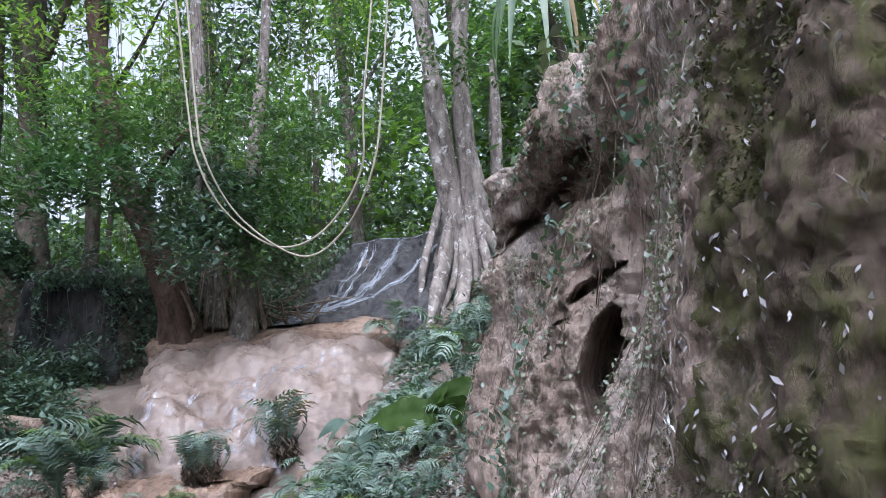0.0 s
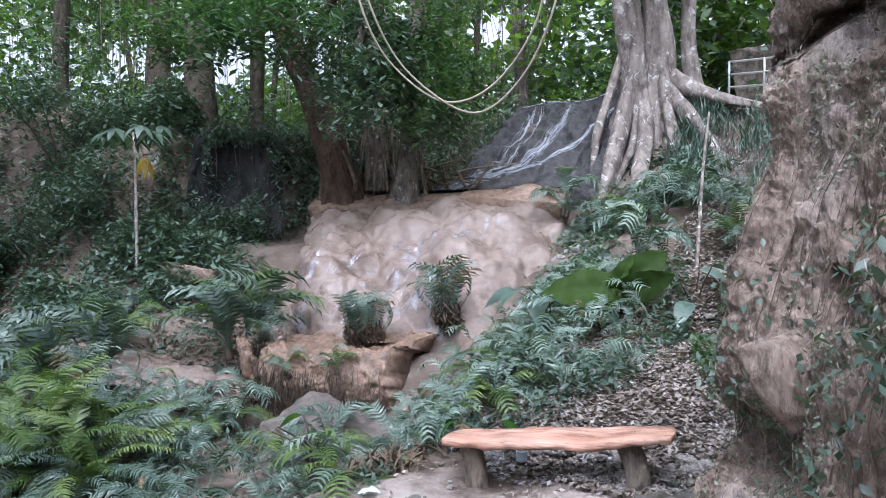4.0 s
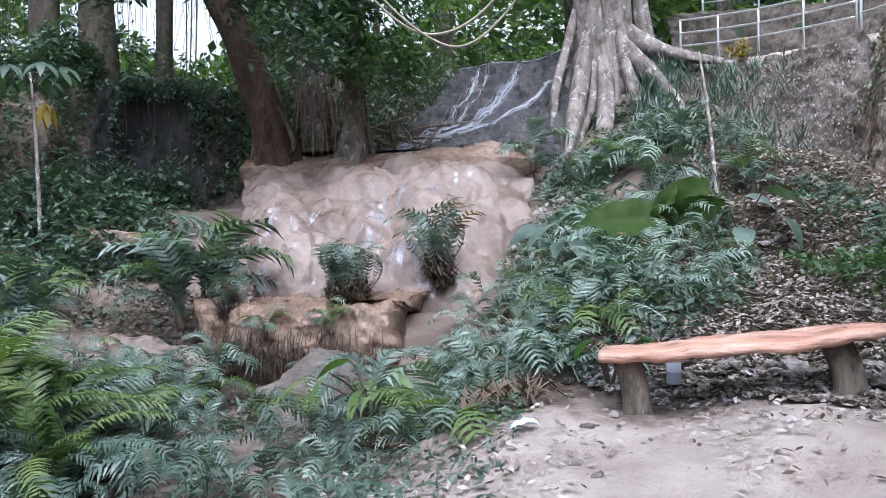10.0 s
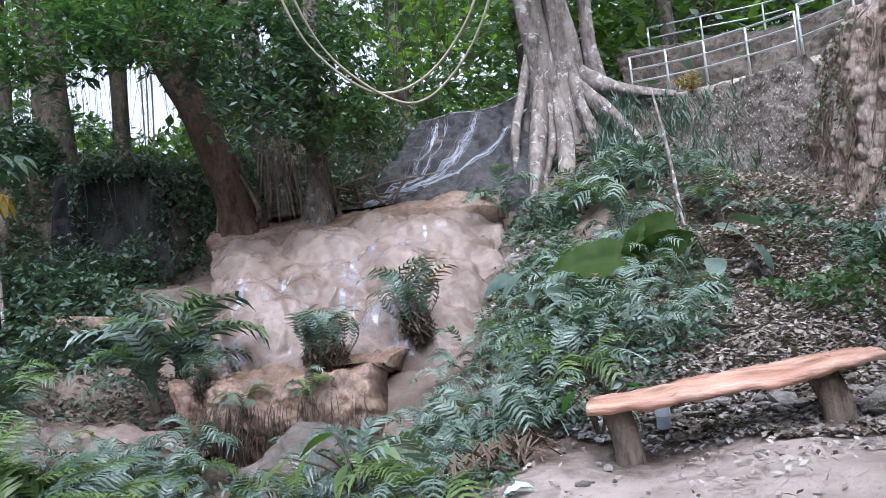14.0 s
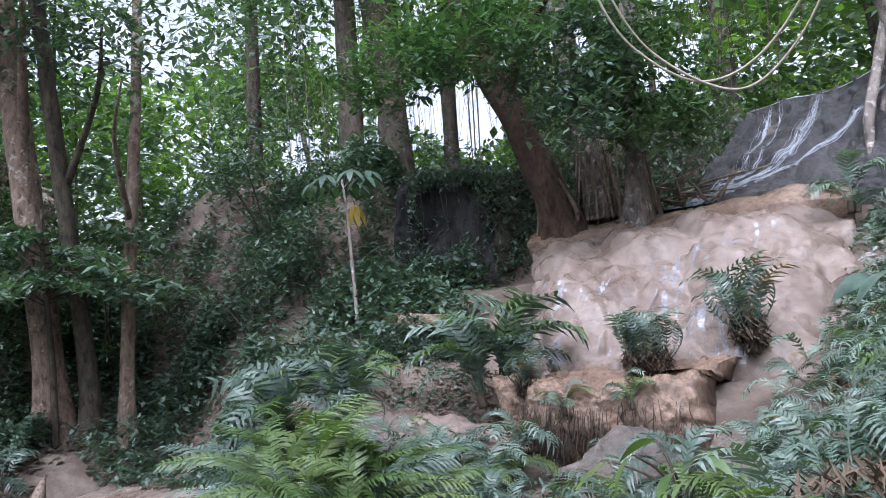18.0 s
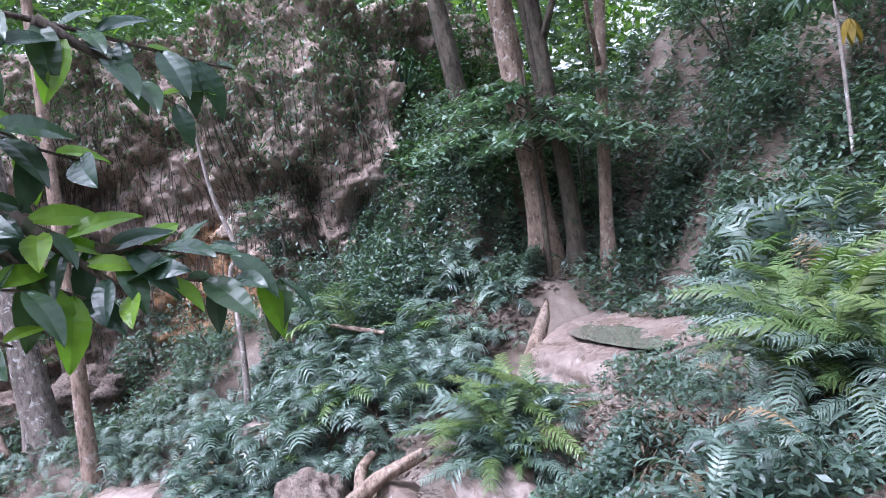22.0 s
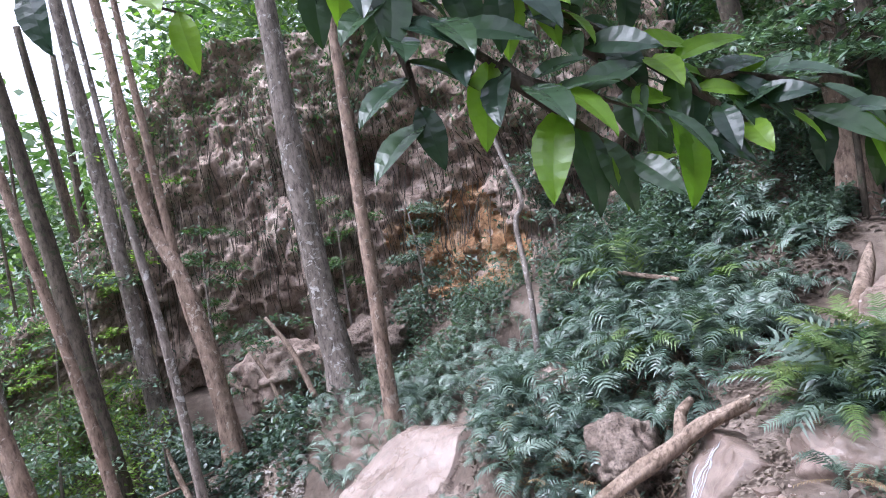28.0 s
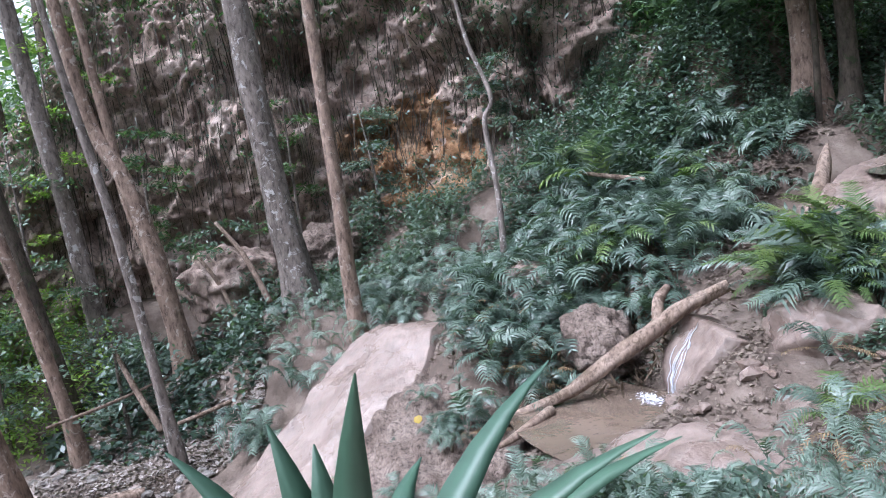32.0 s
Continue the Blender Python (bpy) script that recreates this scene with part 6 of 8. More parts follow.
G4 = "undergrowth shrubs"
for x, y, dz, r, mtl, sz in ((-10.5, 15.6, 1.0, 1.3, LEAF_DARK, 0.16), (-11.8, 14.6, 1.2, 1.4, LEAF_DARK, 0.15), (-12.6, 16.0, 2.0, 1.6, LEAF_DARK, 0.16), (-9.2, 16.2, 0.6, 0.8, LEAF_DARK, 0.14), (-10.2, 18.2, 0.7, 1.3, LEAF_DARK, 0.15), (-8.0, 19.6, 0.5, 0.9, LEAF_DARK, 0.15), (-15.6, 14.0, 1.5, 1.7, LEAF_MID, 0.16), (-17.0, 11.5, 1.2, 1.2, LEAF_DARK, 0.15), (-16.5, 9.4, 0.8, 1.3, LEAF_DARK, 0.13), (-17.6, 8.0, 0.9, 1.2, LEAF_DARK, 0.12), (-18.4, 5.6, 0.6, 1.2, LEAF_DARK, 0.12), (-18.0, 4.0, 0.4, 0.8, LEAF_DARK, 0.13), (-20.0, 1.0, 0.6, 0.9, LEAF_DARK, 0.15), (-18.0, 0.8, 0.3, 0.7, LEAF_DARK, 0.16), (-20.3, -2.6, 0.7, 1.0, LEAF_DARK, 0.15), (-20.8, -5.0, 1.5, 1.8, LEAF_MID, 0.16), (-18.8, -5.8, 0.5, 0.9, LEAF_MID, 0.15), (-22.0, -8.0, 0.8, 1.4, LEAF_LIGHT, 0.18), (-17.5, -8.5, 0.5, 1.0, LEAF_MID, 0.16), (-2.4, 22.4, 0.5, 1.0, LEAF_LIGHT, 0.12), (-1.4, 23.0, 0.6, 1.2, LEAF_LIGHT, 0.12), (0.9, 17.0, 0.5, 0.7, LEAF_DARK, 0.14)):
    shrub("shrub", "dark leafy undergrowth on the slope" if mtl is LEAF_DARK else "bright leafy bush at the forest edge", (x, y, gz(x, y) + dz), (r, r, r * 0.75), int(26 * r * r) + 12, 22, 0.2, sz, mtl, group=G4)


# ---- ground cover ----


def cover(name, label, n, cx, cy, rx, ry, high, size, material, rot=0.0, clump=0.9, category="undergrowth", ratio=0.4, droop=0.3, lift=0.0):
    """Many small leaves over a stretch of ground, thick in drifts and thin between."""
    a, r = rng.uniform(0, 2 * math.pi, n * 3), np.sqrt(rng.uniform(0, 1, n * 3))
    u, w = rx * r * np.cos(a), ry * r * np.sin(a)
    x, y = cx + u * math.cos(rot) - w * math.sin(rot), cy + u * math.sin(rot) + w * math.cos(rot)
    k = np.array([noise.fractal(Vector((p * clump, q * clump, cx)), 0.9, 2.0, 3) for p, q in zip(x, y)])
    keep = np.argsort(-(k + rng.normal(0, 0.35, len(k))))[:n]
    x, y, k = x[keep], y[keep], k[keep]
    z = ground_z(x, y) + np.array([unevenness(p, q) for p, q in zip(x, y)]) + lift * 0.6 + rng.uniform(0, 1, n) * high * np.clip(0.55 + 0.7 * k, 0.15, 1.3)
    return tagged(part(name, leaves(np.stack([x, y, z], 1), size, droop, ratio), material), label, category, kind="stuff")


cover("undergrowth", "dark creeping undergrowth over the stream bank", 30000, -12.2, 15.0, 5.2, 3.0, 1.1, 0.17, LEAF_DARK, 0.1)
cover("undergrowth", "leafy creepers over the bank above the stream", 13000, -9.0, 19.0, 5.0, 1.8, 1.0, 0.16, LEAF_DARK, 0.35)
cover("undergrowth", "dark shrubs at the foot of the cliff", 20000, -17.3, 9.6, 2.2, 3.4, 1.4, 0.15, LEAF_DARK, 0.4)
cover("undergrowth", "dark seedlings below the cliff", 7000, -19.2, 4.0, 1.8, 2.8, 0.9, 0.15, LEAF_DARK)
cover("undergrowth", "broad seedlings among the trunks", 4500, -18.8, -1.0, 2.4, 2.8, 0.6, 0.18, LEAF_DARK, 0, 1.2, ratio=0.6)
cover("undergrowth", "green thicket beyond the pool", 11000, -20.0, -6.6, 3.2, 4.2, 1.8, 0.17, LEAF_LIGHT)
cover("undergrowth", "low plants among the ferns", 9000, -14.2, 6.4, 2.8, 2.4, 0.5, 0.11, LEAF_DARK)
cover("undergrowth", "low leafy weeds by the stream", 5000, -5.6, 9.6, 3.4, 2.2, 0.4, 0.1, LEAF_DARK)
cover("undergrowth", "low weeds under the bank ferns", 8000, -0.7, 12.4, 1.7, 2.8, 0.4, 0.1, LEAF_DARK)
cover("undergrowth", "small weeds by the ravine", 9000, -5.9, 3.7, 2.2, 2.0, 0.4, 0.09, LEAF_DARK)
n = 5000
j, i = rng.integers(2, 146, n), rng.integers(4, 86, n)
tagged(part("bank_litter", leaves(earth[i, j] + np.array([-0.02, -0.03, 0.02]), 0.06, 1.0, 0.4), LITTER), "dead leaves and rootlets caught on the earth face", "leaf litter", kind="stuff")
n = 4200
j, i = np.clip(np.abs(rng.normal(0, 45, n)), 1, 105).astype(int), rng.integers(4, 84, n)
keep = np.array([noise.noise(Vector(earth[b, a] * 1.2)) > -0.25 for a, b in zip(j, i)])
tagged(part("undergrowth", leaves(earth[i, j][keep] + np.array([-0.1, -0.2, 0.05]) + rng.normal(0, 0.1, (int(keep.sum()), 3)), 0.25, 1.6, 0.12), LEAF_DARK), "strap-leaved creepers hanging on the bank", "undergrowth", kind="stuff")
cover("undergrowth", "small green weeds at the foot of the wall", 1900, 1.85, 11.6, 0.8, 1.7, 0.22, 0.1, LEAF_MID)
cover("mossy_grass", "bright lime grass tuft above the waterfall", 5000, -2.0, 21.9, 1.8, 0.7, 0.35, 0.2, LEAF_LIGHT, 0, 1.5, "grass", 0.12, -1.2, 0.3)
cover("leaf_litter", "dry brown and grey leaves on the slope", 6000, 1.0, 11.3, 1.9, 2.4, 0.03, 0.085, LITTER, 0, 0.6, "leaf litter", 0.5, 0.0, 0.05)
cover("leaf_litter", "thick grey and brown litter behind the bench", 26000, 1.0, 11.3, 1.7, 2.5, 0.05, 0.065, LITTER, 0, 0.4, "leaf litter", 0.5, 0.1, 0.05)
cover("leaf_litter", "dead leaves on the slope below the earth face", 12000, 2.0, 15.0, 1.4, 1.8, 0.05, 0.08, LITTER, 0, 0.4, "leaf litter", 0.5, 0.1, 0.05)
cover("leaf_litter", "brown litter over the slope behind the bench", 15000, 1.45, 11.2, 1.4, 2.0, 0.05, 0.07, LITTER, 0, 0.7, "leaf litter", 0.5, 0.1, 0.05)
cover("leaf_litter", "dead leaves between bench and wall", 9000, 1.9, 12.0, 1.2, 1.6, 0.05, 0.07, LITTER, 0, 1.1, "leaf litter", 0.5, 0.1, 0.05)
cover("leaf_litter", "pale dry leaves and chips behind the bench", 7000, 0.6, 10.0, 1.4, 1.0, 0.05, 0.06, LITTER_PALE, 0, 0.4, "leaf litter", 0.45, 0.1, 0.05)
cover("leaf_litter", "scattered fallen leaves on the trodden dirt", 1100, 0.2, 7.6, 2.0, 2.0, 0.015, 0.055, LITTER, 0, 1.6, "leaf litter", 0.45, 0.0, 0.04)
cover("leaf_litter", "fallen leaves along the terrace edge", 1800, -1.7, 7.3, 0.8, 2.2, 0.03, 0.065, LITTER, 0, 1.0, "leaf litter", 0.45, 0.0, 0.05)
cover("leaf_litter", "dry leaves under the trunks", 11000, -17.6, -1.3, 2.6, 2.4, 0.04, 0.14, LITTER, 0, 0.8, "leaf litter", 0.5, 0.0, 0.06)
cover("leaf_litter", "dead leaves between the ferns", 5000, -12.6, 5.6, 3.0, 2.2, 0.04, 0.1, LITTER_DARK, 0, 0.8, "leaf litter", 0.5, 0.0, 0.06)
cover("leaf_litter", "dead leaves below the dark bank", 5000, -16.0, 11.0, 2.6, 2.6, 0.06, 0.13, LITTER_DARK, 0, 0.8, "leaf litter", 0.5, 0.0, 0.06)

# twigs, moss and small leaves on the near wall
n = 60000
j, i = wall_at(2.9, 4.7, n), rng.integers(40, WN - 4, n)
keep = np.array([noise.noise(Vector(wall_p[a, b] * 2.0)) + 0.5 * noise.noise(Vector(wall_p[a, b] * 7)) > 0.0 for a, b in zip(i, j)])
tagged(part("wall_moss", leaves(wall_p[i, j][keep] + np.array([-0.004, 0, 0]) + rng.normal(0, 0.004, (int(keep.sum()), 3)), 0.013, 0.5, 0.5), MOSS), "olive cushions of fine moss on the dark earth wall", "moss", kind="stuff")
n = 2600
j, i = wall_at(3.0, 4.6, n), rng.integers(40, WN - 4, n)
tagged(part("wall_debris", leaves(wall_p[i, j] + np.array([-0.008, 0, 0]) + rng.normal(0, 0.006, (n, 3)), 0.02, 1.0, 0.35), LITTER_PALE), "pale chips of leaf caught on the mossy wall", "leaf litter", kind="stuff")
n = 34000
j, i = wall_at(4.4, 9.5, n), rng.integers(60, WN - 4, n)
keep = np.array([noise.noise(Vector(wall_p[a, b] * 1.3)) + 0.5 * noise.noise(Vector(wall_p[a, b] * 4)) > 0.02 for a, b in zip(i, j)])
tagged(part("wall_moss", leaves(wall_p[i, j][keep] + np.array([-0.012, 0, 0]) + rng.normal(0, 0.012, (int(keep.sum()), 3)), 0.024, 0.6, 0.5), LEAF_GREY), "small grey-green leaves and moss on the rock wall", "moss", kind="stuff")
n = 22000
j, i = wall_at(4.3, 9.5, n), rng.integers(8, WN - 4, n)
tagged(part("wall_debris", leaves(wall_p[i, j] + np.array([-0.01, 0, 0]) + rng.normal(0, 0.01, (n, 3)), 0.038, 1.6, 0.12), LITTER), "dry rootlets and dead leaves caught on the rock wall", "leaf litter", kind="stuff")
n = 3000
j, i = wall_at(4.6, 8.4, n), rng.integers(int(WN * 0.45), WN - 4, n)
keep = np.array([noise.noise(Vector(wall_p[a, b] * 0.8 + np.array([3.3, 0, 0]))) > 0.0 and wall_p[a, b, 1] > 5.0 for a, b in zip(i, j)])
tagged(part("wall_creeper", leaves(wall_p[i, j][keep] + np.array([-0.04, 0, 0]) + rng.normal(0, 0.03, (int(keep.sum()), 3)), 0.05, 0.7, 0.5), LEAF_DARK), "dark green creeper leaves high on the rock wall", "creeper", kind="stuff")

n = 9000
j, i = rng.integers(3, 127, n), rng.integers(2, 35, n)
bq = bank_p[i % bank_p.shape[0], j % bank_p.shape[1]]
tagged(part("bank_creepers", leaves(bq + np.array([0, -0.25, 0]) + rng.normal(0, 0.18, (n, 3)), 0.15, 0.6), LEAF_DARK), "dark creepers over the rooty stream bank", "creeper", kind="stuff")
# greenery hanging over the cliff, and twigs on its face
n = 14000
j, i = rng.integers(30, 415, n), np.clip(rng.normal(150, 20, n), 80, 169).astype(int)
tagged(part("cliff_creepers", leaves(cliff_p[i, j] + np.abs(rng.normal(0, 0.3, (n, 3))) * np.array([1, 0, 0]) + rng.normal(0, 0.2, (n, 3)), 0.17, 0.6), LEAF_MID), "leafy creepers spilling over the cliff top", "creeper", kind="stuff")
n = 9000
j, i = rng.integers(30, 415, n), rng.integers(30, 150, n)
keep = np.array([noise.noise(Vector(cliff_p[a, b] * 0.6)) > 0.1 for a, b in zip(i, j)])
tagged(part("cliff_creepers", leaves(cliff_p[i, j][keep] + np.array([0.1, 0, 0]) + rng.normal(0, 0.12, (int(keep.sum()), 3)), 0.15, 0.6), LEAF_DARK), "patches of dark creeper on the cliff face", "creeper", kind="stuff")

# dark leaves added so this end of the cliff reads as shaded
n = 9000
j, i = rng.integers(270, 428, n), rng.integers(40, 169, n)
keep = np.array([noise.noise(Vector(cliff_p[a, b] * 0.7)) > -0.12 for a, b in zip(i, j)])
tagged(part("cliff_creepers", leaves(cliff_p[i, j][keep] + np.array([0.15, 0, 0]) + rng.normal(0, 0.16, (int(keep.sum()), 3)), 0.16, 0.6), LEAF_DARK), "dark creepers added to darken the shaded end of the cliff", "creeper", kind="stuff")

# ---- plants that stand out ----


def blade_leaf(length, width, arch, folds=7, cup=0.12, tip=1.0):
    """A broad leaf with a midrib fold, along +x from its base."""
    t = np.linspace(0, 1, folds + 1)
    v, f = [], []
    for q in t:
        w = width * (math.sin(math.pi * q**0.75) ** 0.85) * (1 - 0.15 * q)
        x, z = length * q, arch * length * (q - q * q) - 0.25 * length * q * q * tip
        v += [(x, -w, z + cup * w), (x, 0, z), (x, w, z + cup * w)]
    for k in range(folds):
        a = 3 * k
        f += [(a, a + 3, a + 4, a + 1), (a + 1, a + 4, a + 5, a + 2)]
    me = bpy.data.meshes.new("leaf")
    me.from_pydata(v, [], f)
    me.polygons.foreach_set("use_smooth", [True] * len(f))
    return me


def stalked(name, label, category, at, tips, size, material, stalk=STEM, width=0.42, arch=0.25, droop=0.35, group=""):
    """A plant whose big leaves stand on stalks that part from one base."""
    t = thing(name, label, category, at, group)
    b = np.array(at)
    me = blade_leaf(1.0, width * 0.5, arch)
    me.materials.append(material)
    for k, p in enumerate(tips):
        q = np.array(p) - b
        part("stalk", tube([(0, 0, -0.08), q * np.array([0.35, 0.35, 0.6]), q], [0.014, 0.011, 0.007], 6, 12), stalk, t)
        o = part("leaf", me, None, t)
        a = math.atan2(q[1], q[0]) + random.uniform(-0.4, 0.4)
        s = size * random.uniform(0.75, 1.15)
        o.matrix_basis = Matrix.LocRotScale(q, Euler((random.uniform(-0.5, 0.5), droop + random.uniform(-0.25, 0.25), a)), (s, s, s))
    return t


random.seed(21)
taro = thing("taro_plant", "large glossy green elephant-ear leaves behind the bench", "plant", (0.1, 13.1, 0.5))
ear_v = []
for k, q in enumerate(np.linspace(0, 1, 19)):
    x = -0.22 + 1.22 * q
    w = 0.36 * math.sin(math.pi * min(1.0, 0.12 + 0.88 * q)) ** 0.7 * (1 - 0.25 * q) + (0.012 if k % 3 == 0 else 0)
    notch = 0.16 * max(0.0, 1 - q / 0.18)
    for j in range(9):
        y = (j - 4) / 4
        ear_v.append((x + notch * (1 - abs(y)), w * y, 0.42 * abs(y) * w + 0.03 * abs(y) * math.sin(26 * q) + 0.012 * math.cos(9 * q + 5 * abs(y)) - 0.22 * q * q - 0.05 * y * y))
ear_f = quads(19, 9)
ear = bpy.data.meshes.new("leaf")
ear.from_pydata(ear_v, [], ear_f)
ear.polygons.foreach_set("use_smooth", [True] * len(ear_f))
ear.materials.append(LEAF_EAR)


def ear_leaf(owner, base, tip, at, facing=(0.0, -0.75, 0.66)):
    a, b = Vector(at) - Vector(base), Vector(tip) - Vector(at)
    up = Vector(facing)
    out = (b - up * b.dot(up) * 0.6).normalized()
    up = (up - out * up.dot(out)).normalized()
    part("stalk", tube([(0, 0, -0.1), tuple(a * 0.55 + Vector((0, 0, 0.08))), tuple(a)], [0.016, 0.013, 0.008], 6, 12), STEM, owner)
    o = part("leaf", ear, None, owner)
    o.matrix_basis = Matrix.Translation(a) @ Matrix((out, up.cross(out), up)).transposed().to_4x4() @ Matrix.Scale(b.length * 1.0, 4)


for at, tip, facing in (
        ((-0.02, 12.75, 1.2), (-0.8, 12.65, 1.24), (0.1, -0.8, 0.6)), ((0.05, 12.8, 1.15), (0.2, 12.75, 1.62), (-0.5, -0.8, 0.3)),
        ((0.2, 12.8, 1.25), (0.72, 12.75, 1.75), (0.45, -0.75, 0.5)), ((0.25, 12.7, 1.2), (0.8, 12.6, 1.36), (0.2, -0.95, -0.1)),
        ((0.1, 12.7, 1.12), (-0.3, 12.5, 0.86), (-0.2, -0.6, 0.75))):
    ear_leaf(taro, (0.1, 13.1, 0.5), tip, at, facing)
stalked("broadleaf_plant", "broad blue-green leaves on the fern bank", "plant", (-0.75, 13.1, 0.6), [(-0.95, 12.8, 1.2), (-0.7, 12.7, 1.12), (-1.15, 12.9, 1.15), (-0.9, 12.7, 1.0)], 0.55, FERN, width=0.55)
stalked("broadleaf_plant", "tall broad blue-green leaves beside the taro", "plant", (1.0, 13.1, 0.7), [(0.85, 12.9, 1.3), (1.2, 12.9, 1.5), (1.05, 13.1, 1.45), (1.3, 12.8, 1.25), (0.95, 12.7, 1.1)], 0.5, FERN, width=0.5)
stalked("lime_plant", "arching yellow-green leaves over the stream", "plant", (-2.3, 9.85, -0.35), [(-2.1, 9.75, 0.1), (-2.5, 9.55, 0.12), (-2.7, 9.65, 0.05), (-2.25, 9.6, 0.0), (-2.0, 9.9, 0.05), (-2.45, 9.9, 0.15)], 0.42, FERN_LIME, width=0.26)
stalked("broadleaf_plant", "pale broad leaf behind the bench", "plant", (-0.5, 9.5, 0.1), [(-0.62, 9.3, 0.42), (-0.3, 9.5, 0.4), (-0.7, 9.6, 0.35)], 0.26, LEAF_BIG, width=0.6)

# papaya: a bare stem with lobed leaves at its head
pap = thing("papaya_tree", "slim papaya with one yellowing leaf", "tree", (-9.0, 14.5, 1.3))
part("trunk", tube([(0, 0, -0.15), (-0.1, 0.1, 0.9), (-0.25, 0.25, 1.9), (-0.38, 0.35, 2.5)], [0.035, 0.03, 0.025, 0.02], 8, 20, 0.1), BARK_FIG, pap)
lobe = blade_leaf(0.46, 0.075, 0.1)
lobe.materials.append(LEAF_DARK)
lobe_y = lobe.copy()
lobe_y.materials.clear()
lobe_y.materials.append(LEAF_YELLOW)
for k in range(9):
    a, low = 2.4 * k, k == 8
    e = np.array([-0.36 + (0.2 if low else 0.5) * math.cos(a), 0.34 + (0.2 if low else 0.5) * math.sin(a), (2.1 if low else 2.55) + random.uniform(-0.1, 0.12)])
    petiole = part("leaf_stalk", tube([(-0.34, 0.33, 2.3), (e + np.array([-0.34, 0.33, 2.5])) / 2, tuple(e)], [0.008, 0.005], 5, 8), STEM, pap)
    for s in range(6):
        o = part("leaf_lobe", lobe_y if low else lobe, None, petiole)
        o.matrix_basis = Matrix.LocRotScale(e, Euler((0, 0.9 if low else 0.45, a + (s - 2.5) * 0.75)), (1, 1, 1))
tagged(part("cane", tube([(1.02, 16.3, 3.75), (0.98, 15.2, 2.7), (0.95, 14.2, 1.2)], [0.018, 0.024, 0.028], 8, 20, 0.1), BARK_FIG), "slim leaning cane standing in the fern bank", "cane")
shrub("yellow_shrub", "small yellow-leaved sprig at the edge of the path", (2.25, 19.75, 4.5), (0.22, 0.2, 0.16), 14, 12, 0.06, 0.11, LEAF_YELLOW, "shrub")


def agave(at, tips, width, label, name="agave"):
    t = thing(name, label, "agave", at)
    b = np.array(at)
    for p in tips:
        q = np.array(p) - b
        side = np.cross(q, (0.2, 0.1, 1.0))
        side /= np.linalg.norm(side)
        up = np.cross(side, q / np.linalg.norm(q))
        v, f = [], []
        for k, s in enumerate(np.linspace(0, 1, 9)):
            c = q * s + np.array([0, 0, 0.06 * math.sin(math.pi * s)])
            w = width * (1 - s) ** 0.8 * (0.75 + 0.5 * math.sin(math.pi * s)) + 0.001
            v += [tuple(c - side * w + up * 0.35 * w), tuple(c - up * 0.012 * (1 - s)), tuple(c + side * w + up * 0.35 * w), tuple(c + up * 0.01 * (1 - s))]
        v = [tuple(x) for x in v]
        f = quads(9, 4, 0, True)
        part("leaf", (v, f), AGAVE, t)
    return t


agave((-2.62, 1.8, -0.22), [(-2.58, 1.85, 0.215), (-2.78, 2.11, 0.115), (-2.70, 1.755, 0.142), (-2.60, 2.16, 0.075), (-2.69, 1.80, 0.112), (-2.69, 1.65, 0.14), (-2.66, 2.22, 0.03), (-2.95, 1.95, -0.05), (-2.9, 1.5, -0.02), (-2.55, 1.45, 0.0), (-2.35, 1.55, -0.05), (-2.98, 1.72, -0.1)], 0.03, "grey-green agave with stiff pointed leaves beside the trail")
part("stem", tube([(0, 0, gz(-2.62, 1.8) + 0.1), (0.02, 0, -0.25), (0, 0, 0.06)], [0.07, 0.06, 0.045], 9, 12, 0.4), MATTED, bpy.data.objects["agave"], "stub of dead leaf bases")
agave((-19.6, 11.5, 4.2), [(-19.6 + 0.9 * math.cos(a), 11.5 + 0.9 * math.sin(a), 4.2 + h) for a, h in zip(np.linspace(0, 12.5, 26), np.tile((0.95, 0.5, 0.15), 9))], 0.05, "spiky dark green rosette plant on the slope", "dracaena")

# leafy bough hanging over the trail
cover("undergrowth", "shrubs crowding the far bank", 16000, -18.5, 13.0, 2.6, 2.6, 1.8, 0.17, LEAF_MID)
cover("undergrowth", "dark weeds along the ravine foot", 3000, -9.3, 8.3, 1.4, 0.8, 0.4, 0.1, LEAF_DARK)

